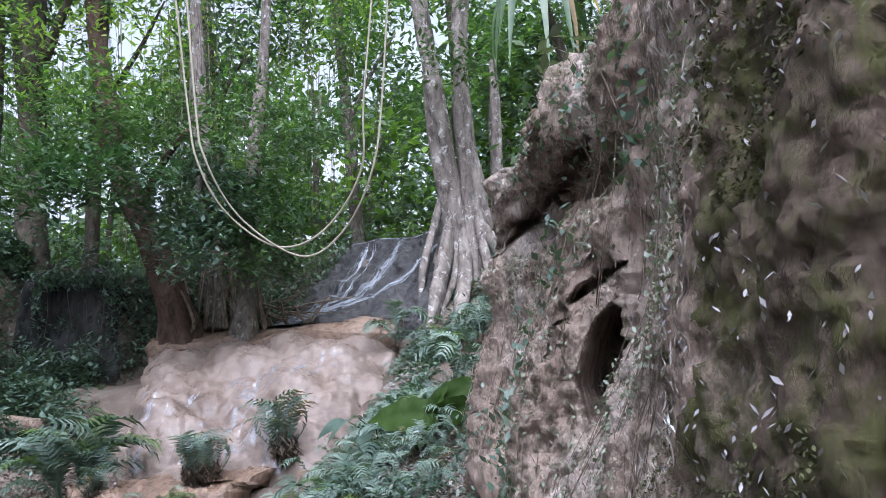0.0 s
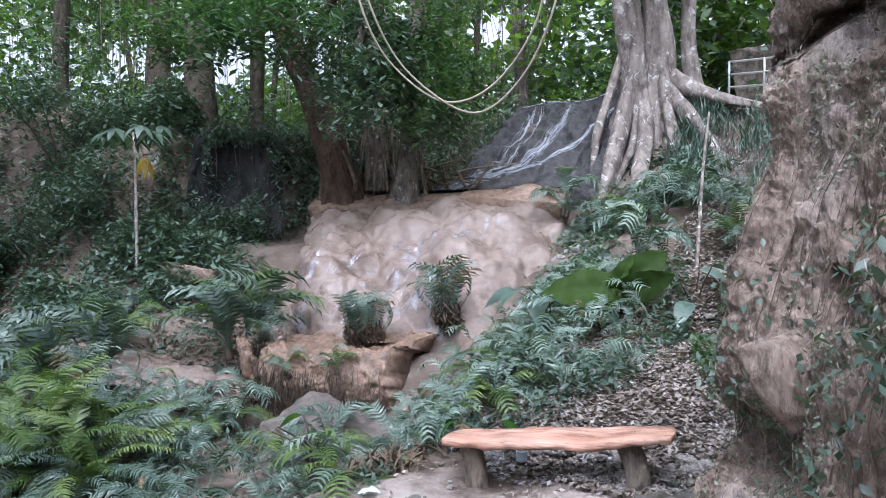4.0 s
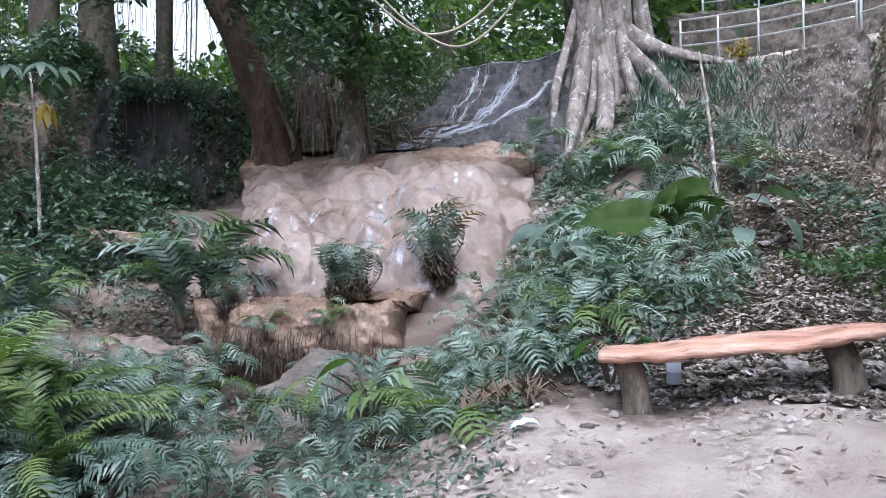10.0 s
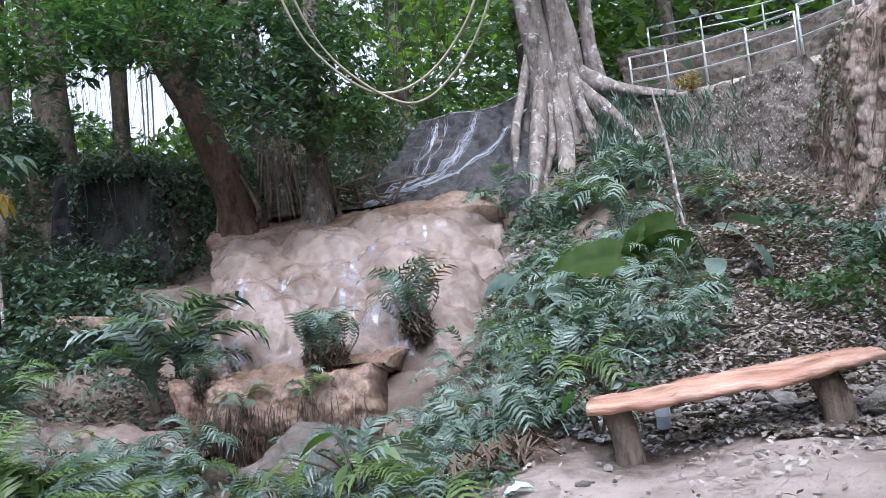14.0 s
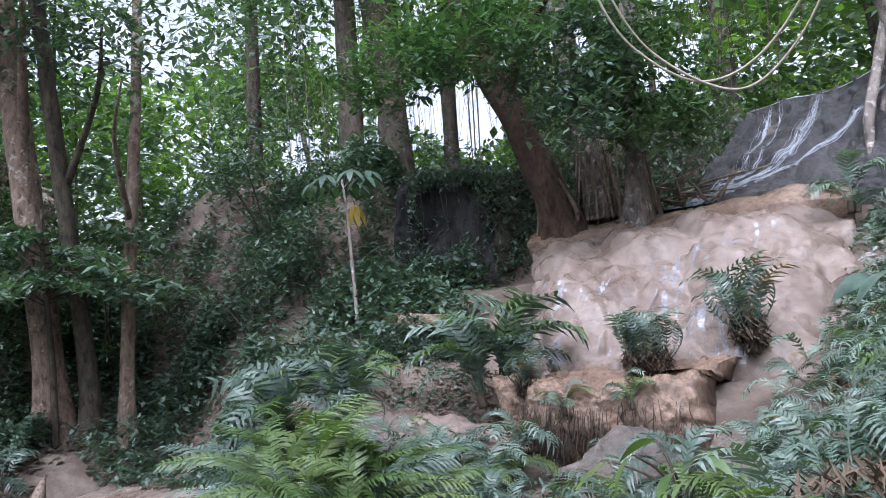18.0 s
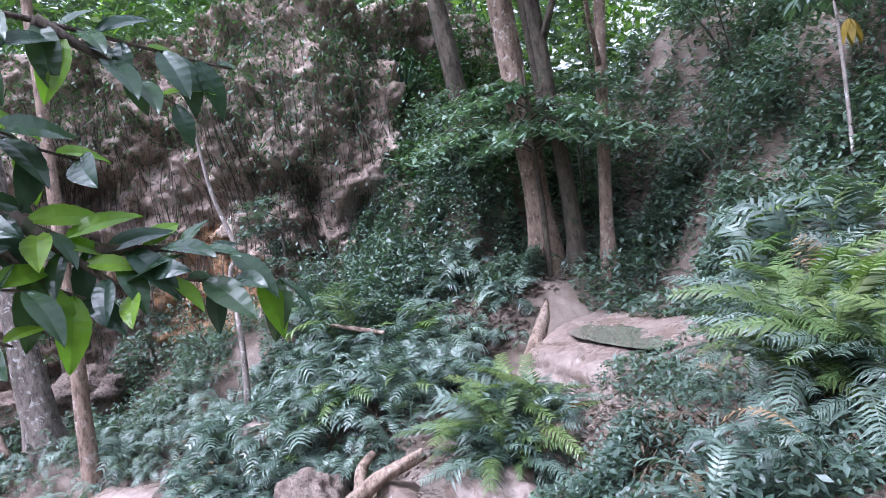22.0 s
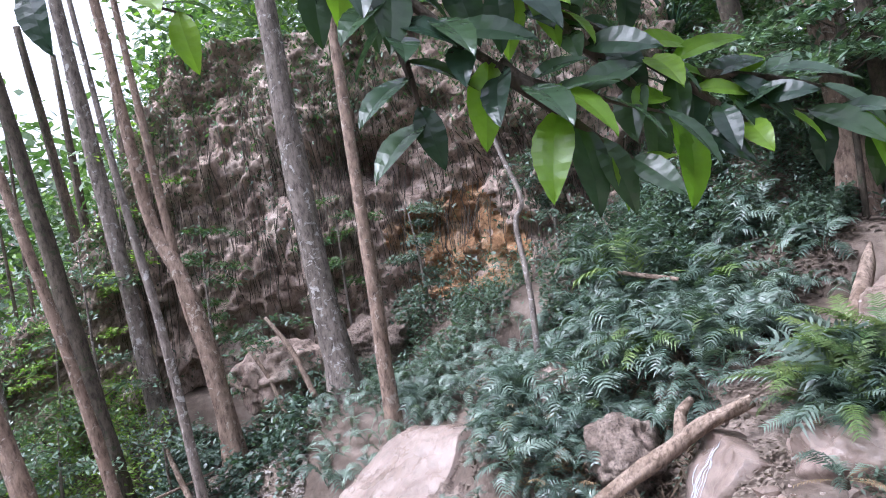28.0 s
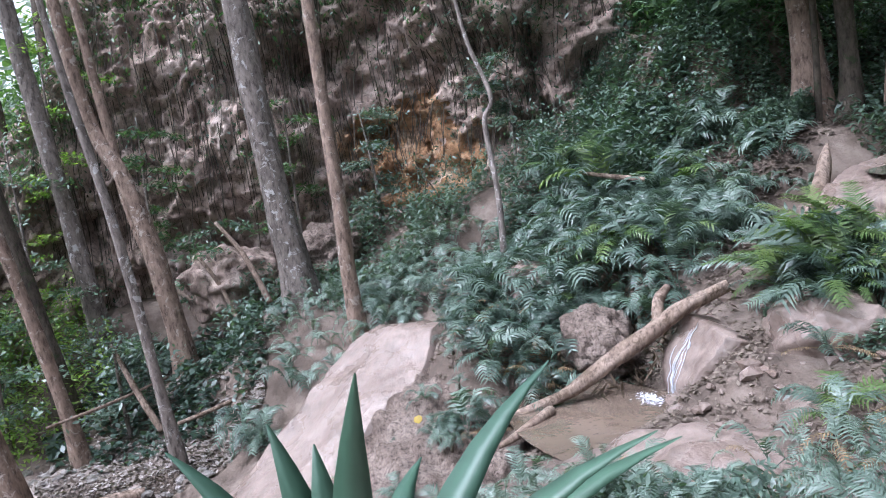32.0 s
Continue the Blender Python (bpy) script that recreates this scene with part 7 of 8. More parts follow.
bough = thing("overhanging_bough", "leafy bough with large toothed leaves hanging from a slim tree", "tree", (-3.0, -1.5, -1.4))
HB = np.array((-3.0, -1.5, -1.4))
part("trunk", tube([np.array(p) - HB for p in ((-3.0, -1.5, -1.7), (-3.1, -1.4, 1.0), (-3.2, -1.1, 3.4), (-3.5, 0.2, 4.6))], [0.13, 0.11, 0.09, 0.07], 12, 30, 0.1), BARK_DARK, bough)
BOUGHS = [
    [(-3.5, 0.2, 4.6), (-3.8, 1.6, 3.1), (-3.9, 2.5, 2.15), (-3.9, 3.11, 1.71), (-3.9, 3.43, 1.54), (-3.9, 3.75, 1.34), (-3.9, 3.99, 1.19), (-3.9, 4.24, 1.05), (-3.95, 4.67, 0.99)],
    [(-3.8, 1.6, 3.1), (-3.9, 2.5, 2.25), (-3.9, 3.05, 1.95), (-3.9, 3.4, 1.9), (-3.95, 3.8, 1.93)],
    [(-3.9, 2.5, 2.25), (-4.0, 3.3, 2.18), (-4.1, 3.9, 2.06), (-4.15, 4.3, 1.95), (-4.2, 4.6, 1.87)],
    [(-3.9, 2.5, 2.15), (-3.75, 3.0, 1.6), (-3.7, 3.3, 1.28), (-3.7, 3.6, 1.14), (-3.75, 3.8, 1.08)],
    [(-3.9, 3.43, 1.54), (-3.85, 3.7, 1.24), (-3.85, 3.85, 1.08), (-3.9, 4.0, 1.0)],
    [(-3.75, 3.0, 1.6), (-3.7, 3.05, 1.3), (-3.72, 3.08, 1.12)],
    [(-3.9, 3.05, 1.95), (-4.0, 3.4, 1.76), (-4.0, 3.7, 1.64), (-4.05, 4.0, 1.52)],
    [(-3.9, 2.5, 2.15), (-3.8, 2.9, 1.85), (-3.75, 3.2, 1.64), (-3.8, 3.5, 1.5)],
    [(-3.8, 1.6, 3.1), (-4.2, 1.9, 2.2), (-4.3, 2.15, 1.85), (-4.35, 2.4, 1.72)],
    [(-3.9, 2.5, 2.15), (-4.2, 2.7, 1.9), (-4.3, 2.95, 1.72), (-4.35, 3.3, 1.64)],
    [(-3.8, 1.6, 3.1), (-4.0, 1.7, 2.3), (-4.1, 1.85, 1.95), (-4.1, 2.0, 1.8)],
    [(-4.1, 3.9, 2.06), (-4.1, 4.15, 1.88), (-4.1, 4.35, 1.72)],
    [(-3.9, 3.75, 1.34), (-3.85, 4.0, 1.1), (-3.85, 4.15, 0.98)],
    [(-3.9, 3.99, 1.19), (-3.95, 4.25, 1.16), (-4.0, 4.5, 1.1)],
    [(-3.7, 3.3, 1.28), (-3.65, 3.55, 1.02), (-3.7, 3.72, 0.92)],
    [(-3.9, 3.4, 1.9), (-3.85, 3.6, 1.72), (-3.85, 3.8, 1.6)],
]
big_leaf = []
# one leaf mesh in the plain tone, one in the tone painted as backlit
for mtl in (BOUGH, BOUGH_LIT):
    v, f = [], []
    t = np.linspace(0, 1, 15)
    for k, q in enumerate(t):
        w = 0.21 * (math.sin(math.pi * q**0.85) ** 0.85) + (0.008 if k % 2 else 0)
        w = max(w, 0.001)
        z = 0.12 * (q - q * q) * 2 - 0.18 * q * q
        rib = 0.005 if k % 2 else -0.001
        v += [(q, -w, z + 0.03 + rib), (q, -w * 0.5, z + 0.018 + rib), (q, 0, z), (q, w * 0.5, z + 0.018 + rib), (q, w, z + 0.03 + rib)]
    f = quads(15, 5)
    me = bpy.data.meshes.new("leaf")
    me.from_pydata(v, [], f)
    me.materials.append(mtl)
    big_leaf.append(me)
random.seed(33)
for k, pts in enumerate(BOUGHS):
    limb = part("bough", tube([np.array(p) - HB for p in pts], [0.03, 0.016, 0.008, 0.004] if k else [0.06, 0.03, 0.014, 0.009, 0.004], 7, 40, 0.1), BARK_DARK, bough)
    line = spline(pts, 200)
    run = np.concatenate([[0], np.cumsum(np.linalg.norm(np.diff(line, axis=0), axis=1))])
    side, at = 1, 0.1
    while at < run[-1]:
        q = min(198, int(np.searchsorted(run, at)))
        at += random.uniform(0.045, 0.1)
        if line[q][2] > 2.25:
            continue
        along = Vector(line[q + 1] - line[q - 1]).normalized()
        side = -side
        if random.random() < 0.3:
            up = Vector((0.85, random.uniform(-0.5, 0.5), 0.3)).normalized()
            out = Vector((0.1, random.uniform(-0.35, 0.35), -1.0))
        else:
            up = Vector((random.gauss(0.5, 0.22), random.gauss(0, 0.3), 0.8)).normalized()
            out = along * random.uniform(0.4, 0.9) + up.cross(along) * side * 0.8 + Vector((0, 0, -0.5))
        out = (out - up * out.dot(up)).normalized()
        wide = up.cross(out)
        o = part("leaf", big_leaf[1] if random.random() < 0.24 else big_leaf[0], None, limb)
        sz = random.uniform(0.17, 0.29)
        turn = Matrix((out, wide, up)).transposed().to_4x4()
        o.matrix_basis = Matrix.Translation(line[q] - HB) @ turn @ Matrix.Diagonal((sz, sz, sz, 1))

# young tree with layered boughs in front of the dark bank
sap = thing("young_tree", "young tree with flat layers of pale-edged leaves", "tree", (-14.2, 12.0, -0.6))
part("trunk", tube([(0, 0, -0.3), (0.05, 0, 1.5), (0.1, -0.1, 3.2), (0.1, -0.1, 4.4)], [0.07, 0.06, 0.045, 0.02], 9, 24, 0.1), BARK_DARK, sap)
for k in range(26):
    a = -2.9 + 0.21 * k + rng.uniform(-0.2, 0.2)
    ln = rng.uniform(1.3, 2.9)
    z = rng.uniform(2.9, 4.2)
    e = np.array([ln * math.cos(a), ln * math.sin(a), z - 0.2 * ln])
    limb = part("bough", tube([(0.08, -0.05, z - 0.3), e * np.array([0.5, 0.5, 0]) + (0, 0, z + 0.05), e], [0.02, 0.012, 0.005], 6, 14), BARK_DARK, sap)
    q = rng.uniform(0.25, 1.05, 170)[:, None]
    p = q * e * np.array([1, 1, 0]) + np.concatenate([rng.normal(0, 0.16, (170, 2)), z + 0.05 - 0.22 * ln * q**2 + rng.normal(0, 0.04, (170, 1))], 1)
    part("foliage", leaves(p, 0.24, 0.25, 0.34), YOUNG, limb)

# bits on the ground
scrap = displaced(surface([[(-1.06, 8.45, gz(-1, 8.5) + 0.03), (-1.0, 8.55, gz(-1, 8.5) + 0.07)], [(-0.96, 8.42, gz(-1, 8.5) + 0.07), (-0.9, 8.5, gz(-1, 8.5) + 0.04)]], 8, 8), [(9, 0.03, "fbm")])
tagged(part("plastic_scrap", solid(scrap, (0, 0, -0.004)), plain("pale_blue_plastic", (0.5, 0.66, 0.8), 0.4)), "crumpled pale blue scrap of plastic on the dirt", "litter")

# small trees and leafy screens below the cliff
def sapling(x, y, h, reach, material, label, layers=9, per=120):
    """A slim young tree whose leaves lie in flat layers on thin boughs."""
    z0 = gz(x, y)
    t = thing("young_tree", label, "tree", (x, y, z0), "young trees below the cliff")
    lx, ly = rng.normal(0, 0.3, 2)
    part("trunk", tube([(0, 0, -0.3), (lx * 0.3, ly * 0.3, h * 0.5), (lx, ly, h)], [0.05, 0.04, 0.012], 8, 22, 0.15), BARK_GREY, t)
    for k in range(layers):
        a, ln, z = rng.uniform(0, 6.28), reach * rng.uniform(0.6, 1.1), h * (0.28 + 0.72 * (k + rng.uniform(0, 1)) / layers)
        e = np.array([lx * z / h + ln * math.cos(a), ly * z / h + ln * math.sin(a), z - 0.15 * ln])
        limb = part("bough", tube([(lx * z / h, ly * z / h, z - 0.2), (e[0] * 0.5, e[1] * 0.5, z + 0.05), e], [0.014, 0.01, 0.004], 5, 10), BARK_DARK, t)
        q = rng.uniform(0.2, 1.1, per)[:, None]
        p = q * e * np.array([1, 1, 0]) + np.concatenate([rng.normal(0, 0.2, (per, 2)), z + 0.03 - 0.2 * ln * q**2 + rng.normal(0, 0.05, (per, 1))], 1)
        part("foliage", leaves(p, 0.17, 0.25, 0.4), material, limb)
    return t


for x, y, h, reach, m in ((-20.4, -3.9, 6.0, 1.3, YOUNG), (-21.6, -5.4, 4.0, 1.4, LEAF_LIGHT), (-18.9, -6.4, 3.0, 1.2, LEAF_MID), (-21.9, -1.4, 5.0, 1.1, LEAF_MID), (-18.6, -4.5, 2.6, 1.0, YOUNG), (-20.2, 0.2, 3.2, 1.0, YOUNG), (-21.4, 2.3, 4.6, 1.0, LEAF_MID), (-22.2, -3.4, 8.0, 1.4, LEAF_LIGHT), (-20.8, 4.4, 3.0, 0.9, FERN), (-19.2, 7.6, 3.0, 1.0, FERN), (-18.0, -2.0, 2.2, 0.8, FERN)):
    sapling(x, y, h, reach, m, "slim young tree with layered leaves below the cliff")

# leafy vines that hang before the forest
for k in range(16):
    x, y = rng.uniform(-17, -6.5), rng.uniform(18.5, 22)
    z1, z0 = rng.uniform(8, 13), rng.uniform(4.2, 5.4)
    m = 520
    p = np.stack([x + rng.normal(0, 0.22, m), y + rng.normal(0, 0.22, m), rng.uniform(z0, z1, m)], 1)
    v = thing("hanging_vine", "leafy vine hanging from the canopy", "vine", (x, y, z0), "vines before the forest")
    part("stem", tube([(0, 0, 0), (0.1, 0, (z1 - z0) / 2), (0, 0.1, z1 - z0)], [0.015, 0.02, 0.015], 6, 20, 0.3), VINE, v)
    part("foliage", leaves(p[under_canopy(p)] - np.array((x, y, z0)), 0.15, 0.9, 0.45), (LEAF_LIGHT, LEAF_MID, LEAF_DARK)[k % 3], v)
thread = []
for k in range(340):
    x, y = rng.uniform(-18, -2), rng.uniform(17.5, 22)
    z1 = rng.uniform(7, 12)
    z0 = z1 - rng.uniform(2, 5)
    thread.append(tube([(x, y, z1), (x + rng.normal(0, 0.15), y, (z0 + z1) / 2), (x + rng.normal(0, 0.3), y, z0)], [0.007, 0.006, 0.004], 4, 8))
tagged(part("hanging_vines", joined(thread), BARK_DARK), "bare thin vines trailing from the canopy", "vines", kind="stuff")

# litter, weeds and stones around the ravine
cover("leaf_litter", "dead leaves strewn about the ravine", 9000, -10.4, 8.2, 3.4, 2.8, 0.05, 0.09, LITTER_DARK, 0, 0.9, "leaf litter", 0.45, 0.0, 0.05)
cover("leaf_litter", "dead leaves on the stream bank", 6000, -8.4, 12.6, 3.4, 2.2, 0.05, 0.1, LITTER_DARK, 0, 0.9, "leaf litter", 0.45, 0.0, 0.05)
cover("leaf_litter", "dark leaves by the pool shore", 6000, -15.8, -2.6, 1.5, 2.4, 0.03, 0.1, LITTER_DARK, 0, 0.9, "leaf litter", 0.45, 0.0, 0.04)
cover("undergrowth", "weeds between the stream boulders", 8000, -8.6, 12.0, 3.0, 2.4, 0.35, 0.11, LEAF_DARK)
cover("undergrowth", "small weeds about the bench ground", 1600, -1.5, 8.4, 0.5, 1.8, 0.18, 0.07, LEAF_DARK)


def strewn(label, n, cx, cy, rx, ry, lo, hi, material):
    """Loose stones half sunk in the ground."""
    bm = bmesh.new()
    bmesh.ops.create_icosphere(bm, subdivisions=1, radius=1)
    bv, bf = np.array([v.co for v in bm.verts]), [tuple(v.index for v in f.verts) for f in bm.faces]
    bm.free()
    pieces = []
    for _ in range(n):
        a, r = rng.uniform(0, 6.283), math.sqrt(rng.uniform())
        x, y = cx + rx * r * math.cos(a), cy + ry * r * math.sin(a)
        s = lo + (hi - lo) * rng.uniform() ** 3
        q = bv * rng.uniform(0.6, 1.3, (len(bv), 1)) * s * np.array([1.2, 1.0, 0.6])
        c, d = math.cos(a * 7), math.sin(a * 7)
        pieces.append((q @ np.array([[c, d, 0], [-d, c, 0], [0, 0, 1]]) + np.array((x, y, gz(x, y) + s * 0.1)), bf))
    o = part("loose_stones", joined(pieces), material)
    o.data.polygons.foreach_set("use_smooth", [False] * len(o.data.polygons))
    return tagged(o, label, "stones", kind="stuff")


strewn("small loose stones about the terrace", 420, 0.4, 8.2, 2.0, 2.6, 0.012, 0.05, GREYSTONE)
strewn("grey chips and stones heaped behind the bench", 1200, 0.9, 10.3, 1.5, 1.2, 0.015, 0.06, GREYSTONE)
strewn("loose stones on the leaf-strewn slope", 420, 1.2, 11.6, 1.4, 2.4, 0.02, 0.09, GREYSTONE)
strewn("broken stones along the ravine", 420, -10.4, 7.6, 3.2, 3.0, 0.03, 0.16, TRAV)
strewn("stones and clods below the trunks", 420, -17.2, -1.6, 2.6, 2.4, 0.03, 0.14, GREYSTONE)

# drooping strap leaves on top of the near wall
straps = thing("strap_leaf_plant", "drooping strap leaves with one dry orange leaf on the wall top", "plant", (2.0, 9.4, 5.4))
random.seed(8)
for k in range(12):
    a = -2.6 + 0.28 * k
    ln = random.uniform(0.8, 1.3)
    me = blade_leaf(1.0, 0.05, 0.9, 9, 0.3, 3.2)
    me.materials.append(FERN_DRY if k == 6 else LEAF_YELLOW if k == 7 else LEAF_MID)
    o = part("leaf", me, None, straps, "dry orange leaf" if k in (6, 7) else "")
    o.matrix_basis = Matrix.LocRotScale((0, 0, 0), Euler((0, random.uniform(0.0, 0.5), a)), (ln, ln, ln))
part("stem", tube([(0.3, 0.1, -1.2), (0.15, 0.05, -0.5), (0, 0, 0.05)], [0.06, 0.05, 0.03], 8, 12, 0.2), BARK_DARK, straps)

# greenery along the top of the near wall
for x, y, z, r, mtl in ((2.7, 6.4, 3.5, 0.5, LEAF_GREY), (2.6, 7.3, 3.3, 0.45, LEAF_MID), (2.9, 5.5, 3.8, 0.5, LEAF_GREY), (3.1, 8.3, 3.6, 0.6, LEAF_MID), (3.4, 6.8, 4.0, 0.8, LEAF_LIGHT), (3.3, 4.8, 4.2, 0.6, LEAF_MID), (4.2, 8.0, 4.4, 1.0, LEAF_LIGHT), (4.4, 5.8, 4.6, 1.0, LEAF_MID), (3.9, 9.6, 5.0, 0.9, LEAF_MID)):
    shrub("shrub", "leafy scrub on top of the near rock wall", (x, y, z), (r, r, r * 0.6), int(26 * r) + 14, 22, 0.14, 0.1, mtl, group="scrub on the wall top")

# ---- forest all round, beyond the stream ----
wood, tries = [], 0
while len(wood) < 2900 and tries < 60000:
    tries += 1
    a, d = rng.uniform(0, 2 * math.pi), rng.uniform(17, 40)
    x, y = -6 + d * math.cos(a), 6 + d * math.sin(a)
    if -25.5 < x < 9 and -13 < y < 23.0:
        continue
    if 8.9 < x and y < 12 and rng.uniform() > 0.35:
        continue
    z = max(gz(x, y), 5.0 if x < -22 and -4 < y < 20 else -9) + 12 * rng.uniform() ** 1.2
    if abs(math.atan2(y + 3.2, -(x + 13.6)) + 0.43) < 0.3 and z + 5.4 > 0.4 * math.hypot(x + 13.6, y + 3.2):
        continue
    if noise.noise(Vector((x * 0.22, y * 0.22, z * 0.3))) < -0.12:
        continue
    wood.append((x, y, z))
wood = np.array(wood)
for sel, mtl in enumerate((LEAF_MID, LEAF_LIGHT, LEAF_DARK)):
    c = wood[sel::3]
    p = np.repeat(c, 90, 0) + rng.normal(0, 1, (len(c) * 90, 3)) * np.array([0.9, 0.9, 0.6])
    p = p[under_canopy(p)]
    tagged(part("forest", leaves(p, 0.42, ratio=0.5), mtl), "dense jungle foliage closing the valley", "forest", kind="stuff")
a, d = rng.uniform(0, 2 * math.pi, 1500), rng.uniform(41, 56, 1500)
far_c = np.stack([-6 + d * np.cos(a), 6 + d * np.sin(a), np.zeros(1500)], 1)
far_c[:, 2] = ground_z(far_c[:, 0], far_c[:, 1]) + 16 * rng.uniform(0, 1, 1500) ** 1.1
far_c = far_c[~((np.abs(np.arctan2(far_c[:, 1] + 3.2, -(far_c[:, 0] + 13.6)) + 0.43) < 0.3) & (far_c[:, 2] + 5.4 > 0.4 * np.hypot(far_c[:, 0] + 13.6, far_c[:, 1] + 3.2)))]
p = np.repeat(far_c, 46, 0) + rng.normal(0, 1, (len(far_c) * 46, 3)) * np.array([1.8, 1.8, 1.2])
tagged(part("forest", leaves(p[under_canopy(p)], 1.1, ratio=0.55), LEAF_MID), "further jungle on the hillside behind", "forest", kind="stuff")
stems = []
for k in range(70):
    a, d = rng.uniform(0.1, 1.3) * math.pi, rng.uniform(22, 34)
    x, y = -6 + d * math.cos(a), 6 + d * math.sin(a)
    if -24 < x < 9 and -13 < y < 23.0:
        continue
    z, r = gz(x, y) - 0.5, rng.uniform(0.06, 0.24)
    if not under_canopy(np.array([(x, y, z + h) for h in (3.0, 6.0, 9.0)])).all():
        continue
    stems.append(tube([(x, y, z), (x + rng.normal(0, 0.3), y, z + 5), (x + rng.normal(0, 0.8), y, z + 12)], [r, r * 0.8, r * 0.4], 7, 12, 0.1))
tagged(part("forest_trunks", joined(stems), BARK_DARK), "slender dark trunks in the jungle behind", "forest", kind="stuff")
cover("undergrowth", "small weeds on the slope by the far wall", 1500, 2.3, 13.6, 0.7, 1.4, 0.2, 0.11, LEAF_DARK)
cover("undergrowth", "leafy weeds at the foot of the fig tree", 3500, -0.2, 17.9, 1.2, 1.2, 0.4, 0.12, LEAF_DARK)
patch_rng = random.Random(4)
for x, y in ((-12.3, 3.4), (-11.9, 2.9), (-12.6, 4.0), (-11.2, 3.3), (-11.5, 2.1), (-10.6, 3.4), (-12.0, 3.9), (-10.2, 2.6)):
    grow(patch_rng.choice((0, 2, 4)), x, y, gz(x, y) + 0.45, patch_rng.uniform(0.6, 0.95))
star = thing("fallen_petals", "small white petals caught on the rock wall", "petals", (2.35, 4.46, 1.99))
petal = blade_leaf(0.05, 0.008, 0.1, 4)
petal.materials.append(plain("white_petal", (0.75, 0.76, 0.78), 0.6))
for a in (0.3, 1.6, 3.3, 4.4):
    part("petal", petal, None, star).matrix_basis = Matrix.LocRotScale((0, 0, 0), Euler((0, a, -1.2)), (0.5, 0.5, 0.5))
yellow = thing("fallen_leaf", "bright yellow leaf lying on the rubble slope", "leaf", (-12.05, 3.18, -3.58))
me = blade_leaf(0.2, 0.07, 0.2, 5)
me.materials.append(LEAF_YELLOW)
part("blade", me, None, yellow).matrix_basis = Matrix.LocRotScale((0, 0, 0), Euler((0.5, 0.2, 0.6)), (1, 1, 1))
cover("undergrowth", "dark bushes on the slope behind the shelf", 12000, -15.6, 11.2, 1.7, 1.3, 0.9, 0.13, LEAF_DARK)
cover("undergrowth", "broad-leaved weeds below the leaning trees", 5000, -16.4, 9.9, 1.2, 1.0, 0.7, 0.16, FERN, 0, 1.4, ratio=0.5)
# creepers that cling to the upright slab
n = 1500
u, w = rng.uniform(0, 1, n), np.abs(rng.normal(0, 0.25, n))
edge_p = np.stack([-9.5 + 1.65 * u, 17.1 + 0.75 * u, 4.05 - w * (0.4 + 1.4 * (np.abs(u - 0.45) > 0.33))], 1) + rng.normal(0, 0.06, (n, 3))
tagged(part("slab_creeper", leaves(edge_p + np.array([0, -0.1, 0]), 0.12, 0.8, 0.5), LEAF_DARK), "dark creeper hanging over the upright slab", "creeper", kind="stuff")
for k in range(6):
    x = -9.3 + 0.26 * k + rng.uniform(-0.1, 0.1)
    y = 17.12 + (x + 9.4) * 0.47
    tagged(part("slab_vine", tube([(x, y, 4.05), (x + rng.normal(0, 0.12), y - 0.06, 3.2), (x + rng.normal(0, 0.25), y - 0.05, 2.2)], [0.009, 0.007, 0.004], 5, 16, 0.3), BARK_DARK), "thin bare vine trailing down the dark slab", "vine", group="vines on the slab")
# dark weeds and fronds added to put shade in the gaps under ferns
cover("undergrowth", "dark weeds added as shade under the tall ferns", 7000, -5.6, 8.2, 1.5, 1.1, 0.5, 0.11, LEAF_DARK)
cover("dead_fronds", "dark fronds added as shade under the tall ferns", 2500, -5.7, 8.8, 1.4, 1.0, 0.4, 0.28, MATTED, 0, 0.9, "dead fronds", 0.12, 0.6)
cover("dead_fronds", "dark fronds added as shade below the bank ferns", 1800, -1.5, 10.2, 1.0, 1.4, 0.3, 0.26, MATTED, 0, 0.9, "dead fronds", 0.12, 0.6)
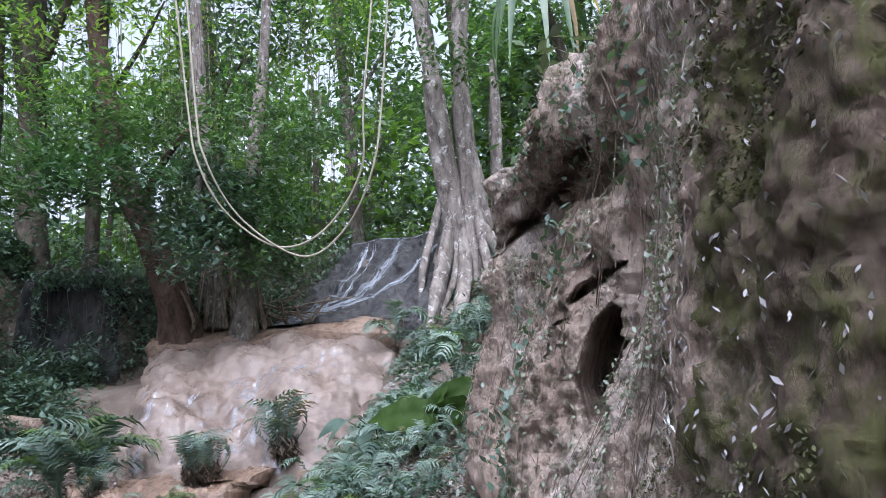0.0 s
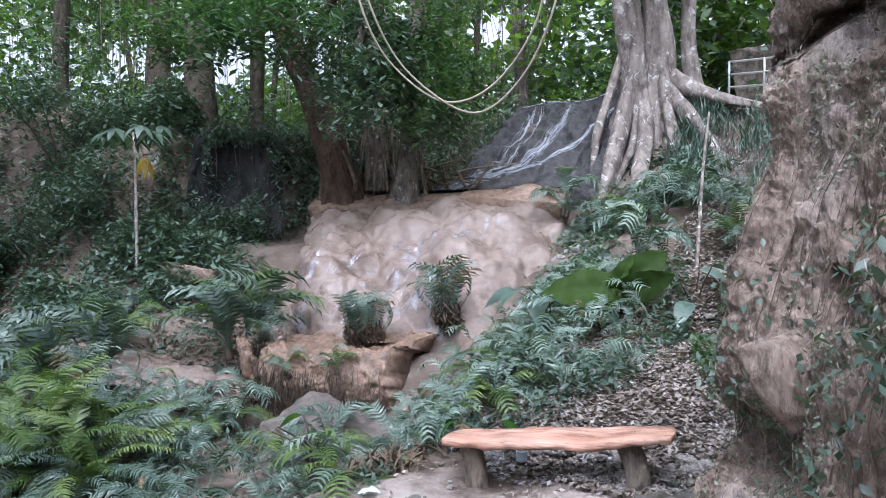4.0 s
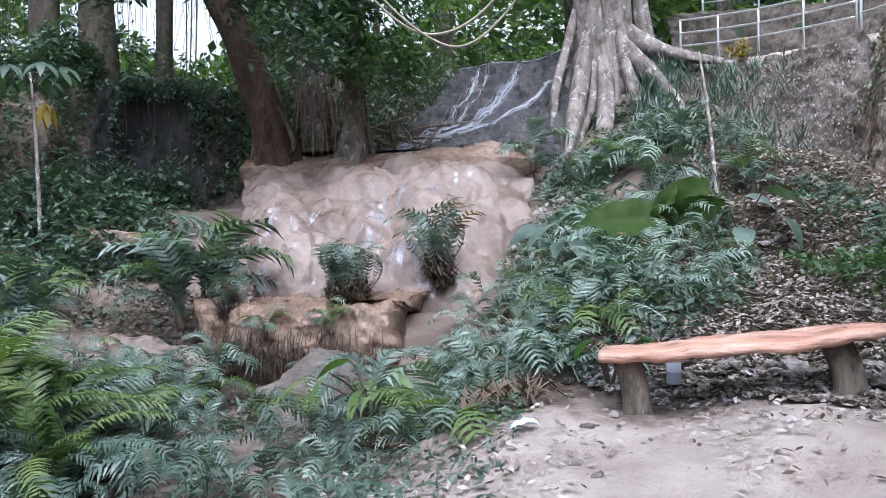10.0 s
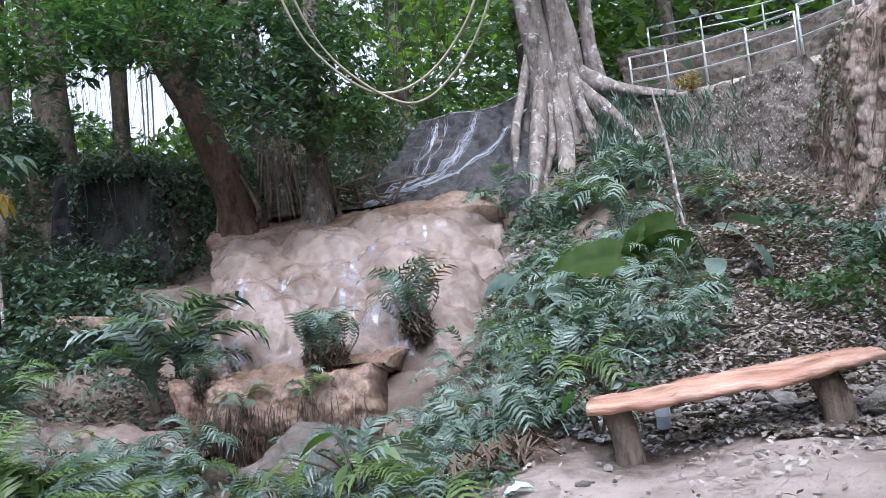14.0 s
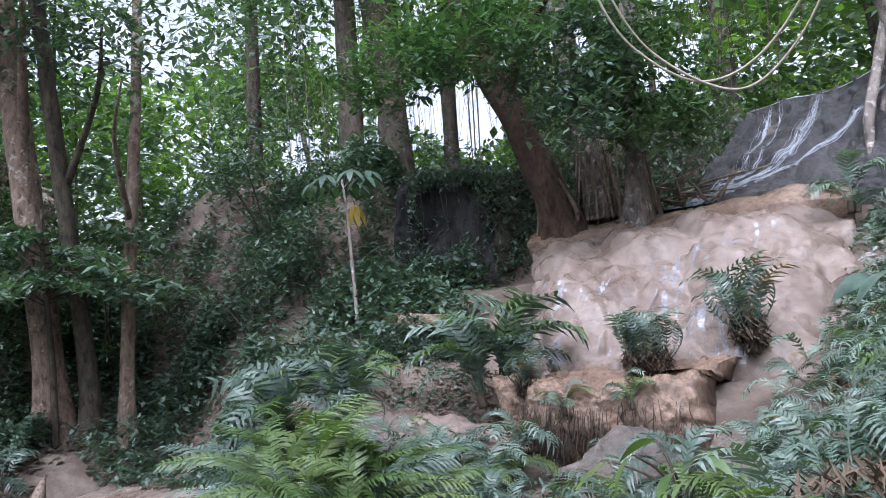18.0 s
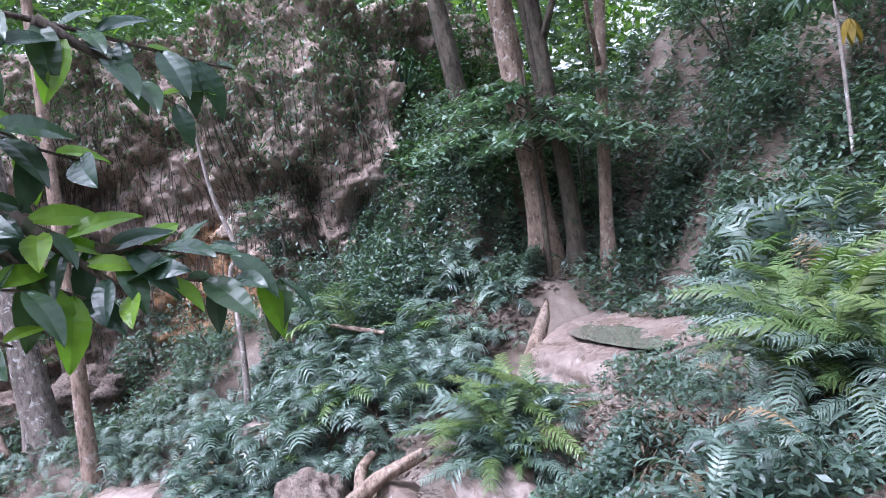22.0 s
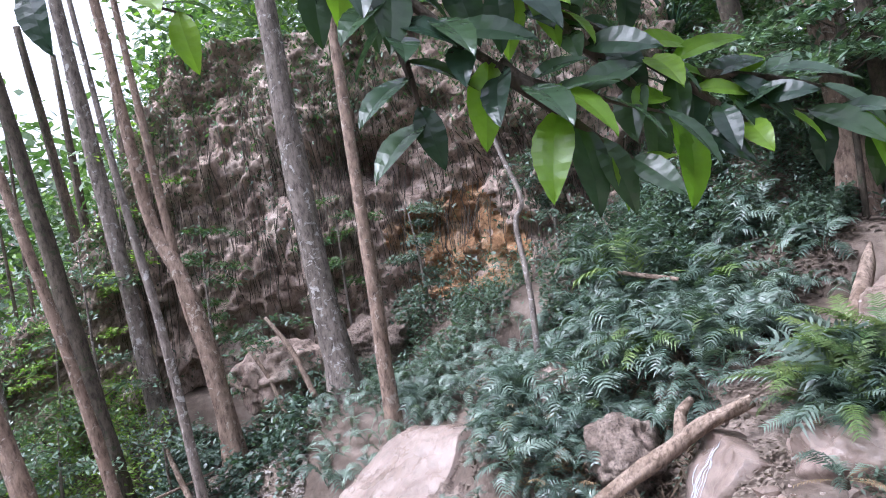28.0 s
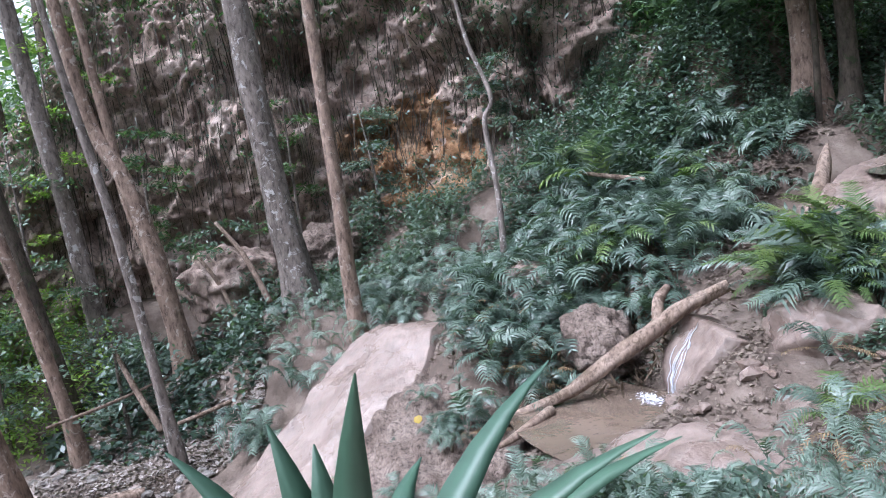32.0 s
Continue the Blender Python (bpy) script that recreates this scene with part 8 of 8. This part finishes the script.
cover("dead_fronds", "dark fronds added as shade between the ravine ferns", 2600, -13.2, 6.2, 2.0, 1.6, 0.4, 0.28, MATTED, 0, 0.9, "dead fronds", 0.12, 0.6)
cover("undergrowth", "weeds and moss beside the travertine dome", 4200, -1.0, 16.2, 0.7, 2.0, 0.3, 0.11, LEAF_DARK)
cover("undergrowth", "bright small weeds beside the travertine dome", 1500, -1.1, 15.6, 0.6, 1.8, 0.25, 0.1, LEAF_MID)
for x, y, k, z in ((-1.2, 15.2, 0, 0.5), (-0.9, 16.0, 4, 0.45), (-1.3, 16.7, 0, 0.5), (-0.8, 17.0, 4, 0.5), (-1.3, 14.4, 2, 0.55)):
    grow(k, x, y, gz(x, y) + 0.1, z * 1.5)
strewn("broken stones beside the travertine dome", 320, -1.1, 16.2, 0.7, 1.9, 0.03, 0.14, GREYSTONE)
# roots and creepers down the far stretch of the wall
far_j = np.nonzero(wall_p[5, :, 1] > 9.6)[0]
far_roots = []
for k in range(220):
    j, i0 = int(rng.choice(far_j[2:-2])), int(rng.uniform(130, WN - 3))
    ln = int(rng.uniform(30, 110))
    pts = [wall_p[max(2, i0 - ln * q // 4), min(WM - 2, max(1, j + int(rng.normal(0, 1.2))))] + np.array([-0.03, -0.01, 0]) for q in range(5)]
    r = rng.uniform(0.004, 0.016)
    far_roots.append(tube(pts, [r, r * 0.8, r * 0.4], 5, 9, 0.3))
tagged(part("hanging_roots", joined(far_roots), ROOT), "matted brown roots hanging down the far stretch of wall", "roots", kind="stuff")
n = 5000
j, i = rng.choice(far_j[2:-2], n), rng.integers(50, WN - 4, n)
keep = np.array([noise.noise(Vector(wall_p[a, b] * 1.1 + np.array([7.1, 0, 0]))) > 0.05 for a, b in zip(i, j)])
tagged(part("wall_creeper", leaves(wall_p[i, j][keep] + np.array([-0.05, -0.03, 0]) + rng.normal(0, 0.04, (int(keep.sum()), 3)), 0.09, 0.7, 0.5), LEAF_GREY), "grey-green creeper on the far stretch of wall", "creeper", kind="stuff")
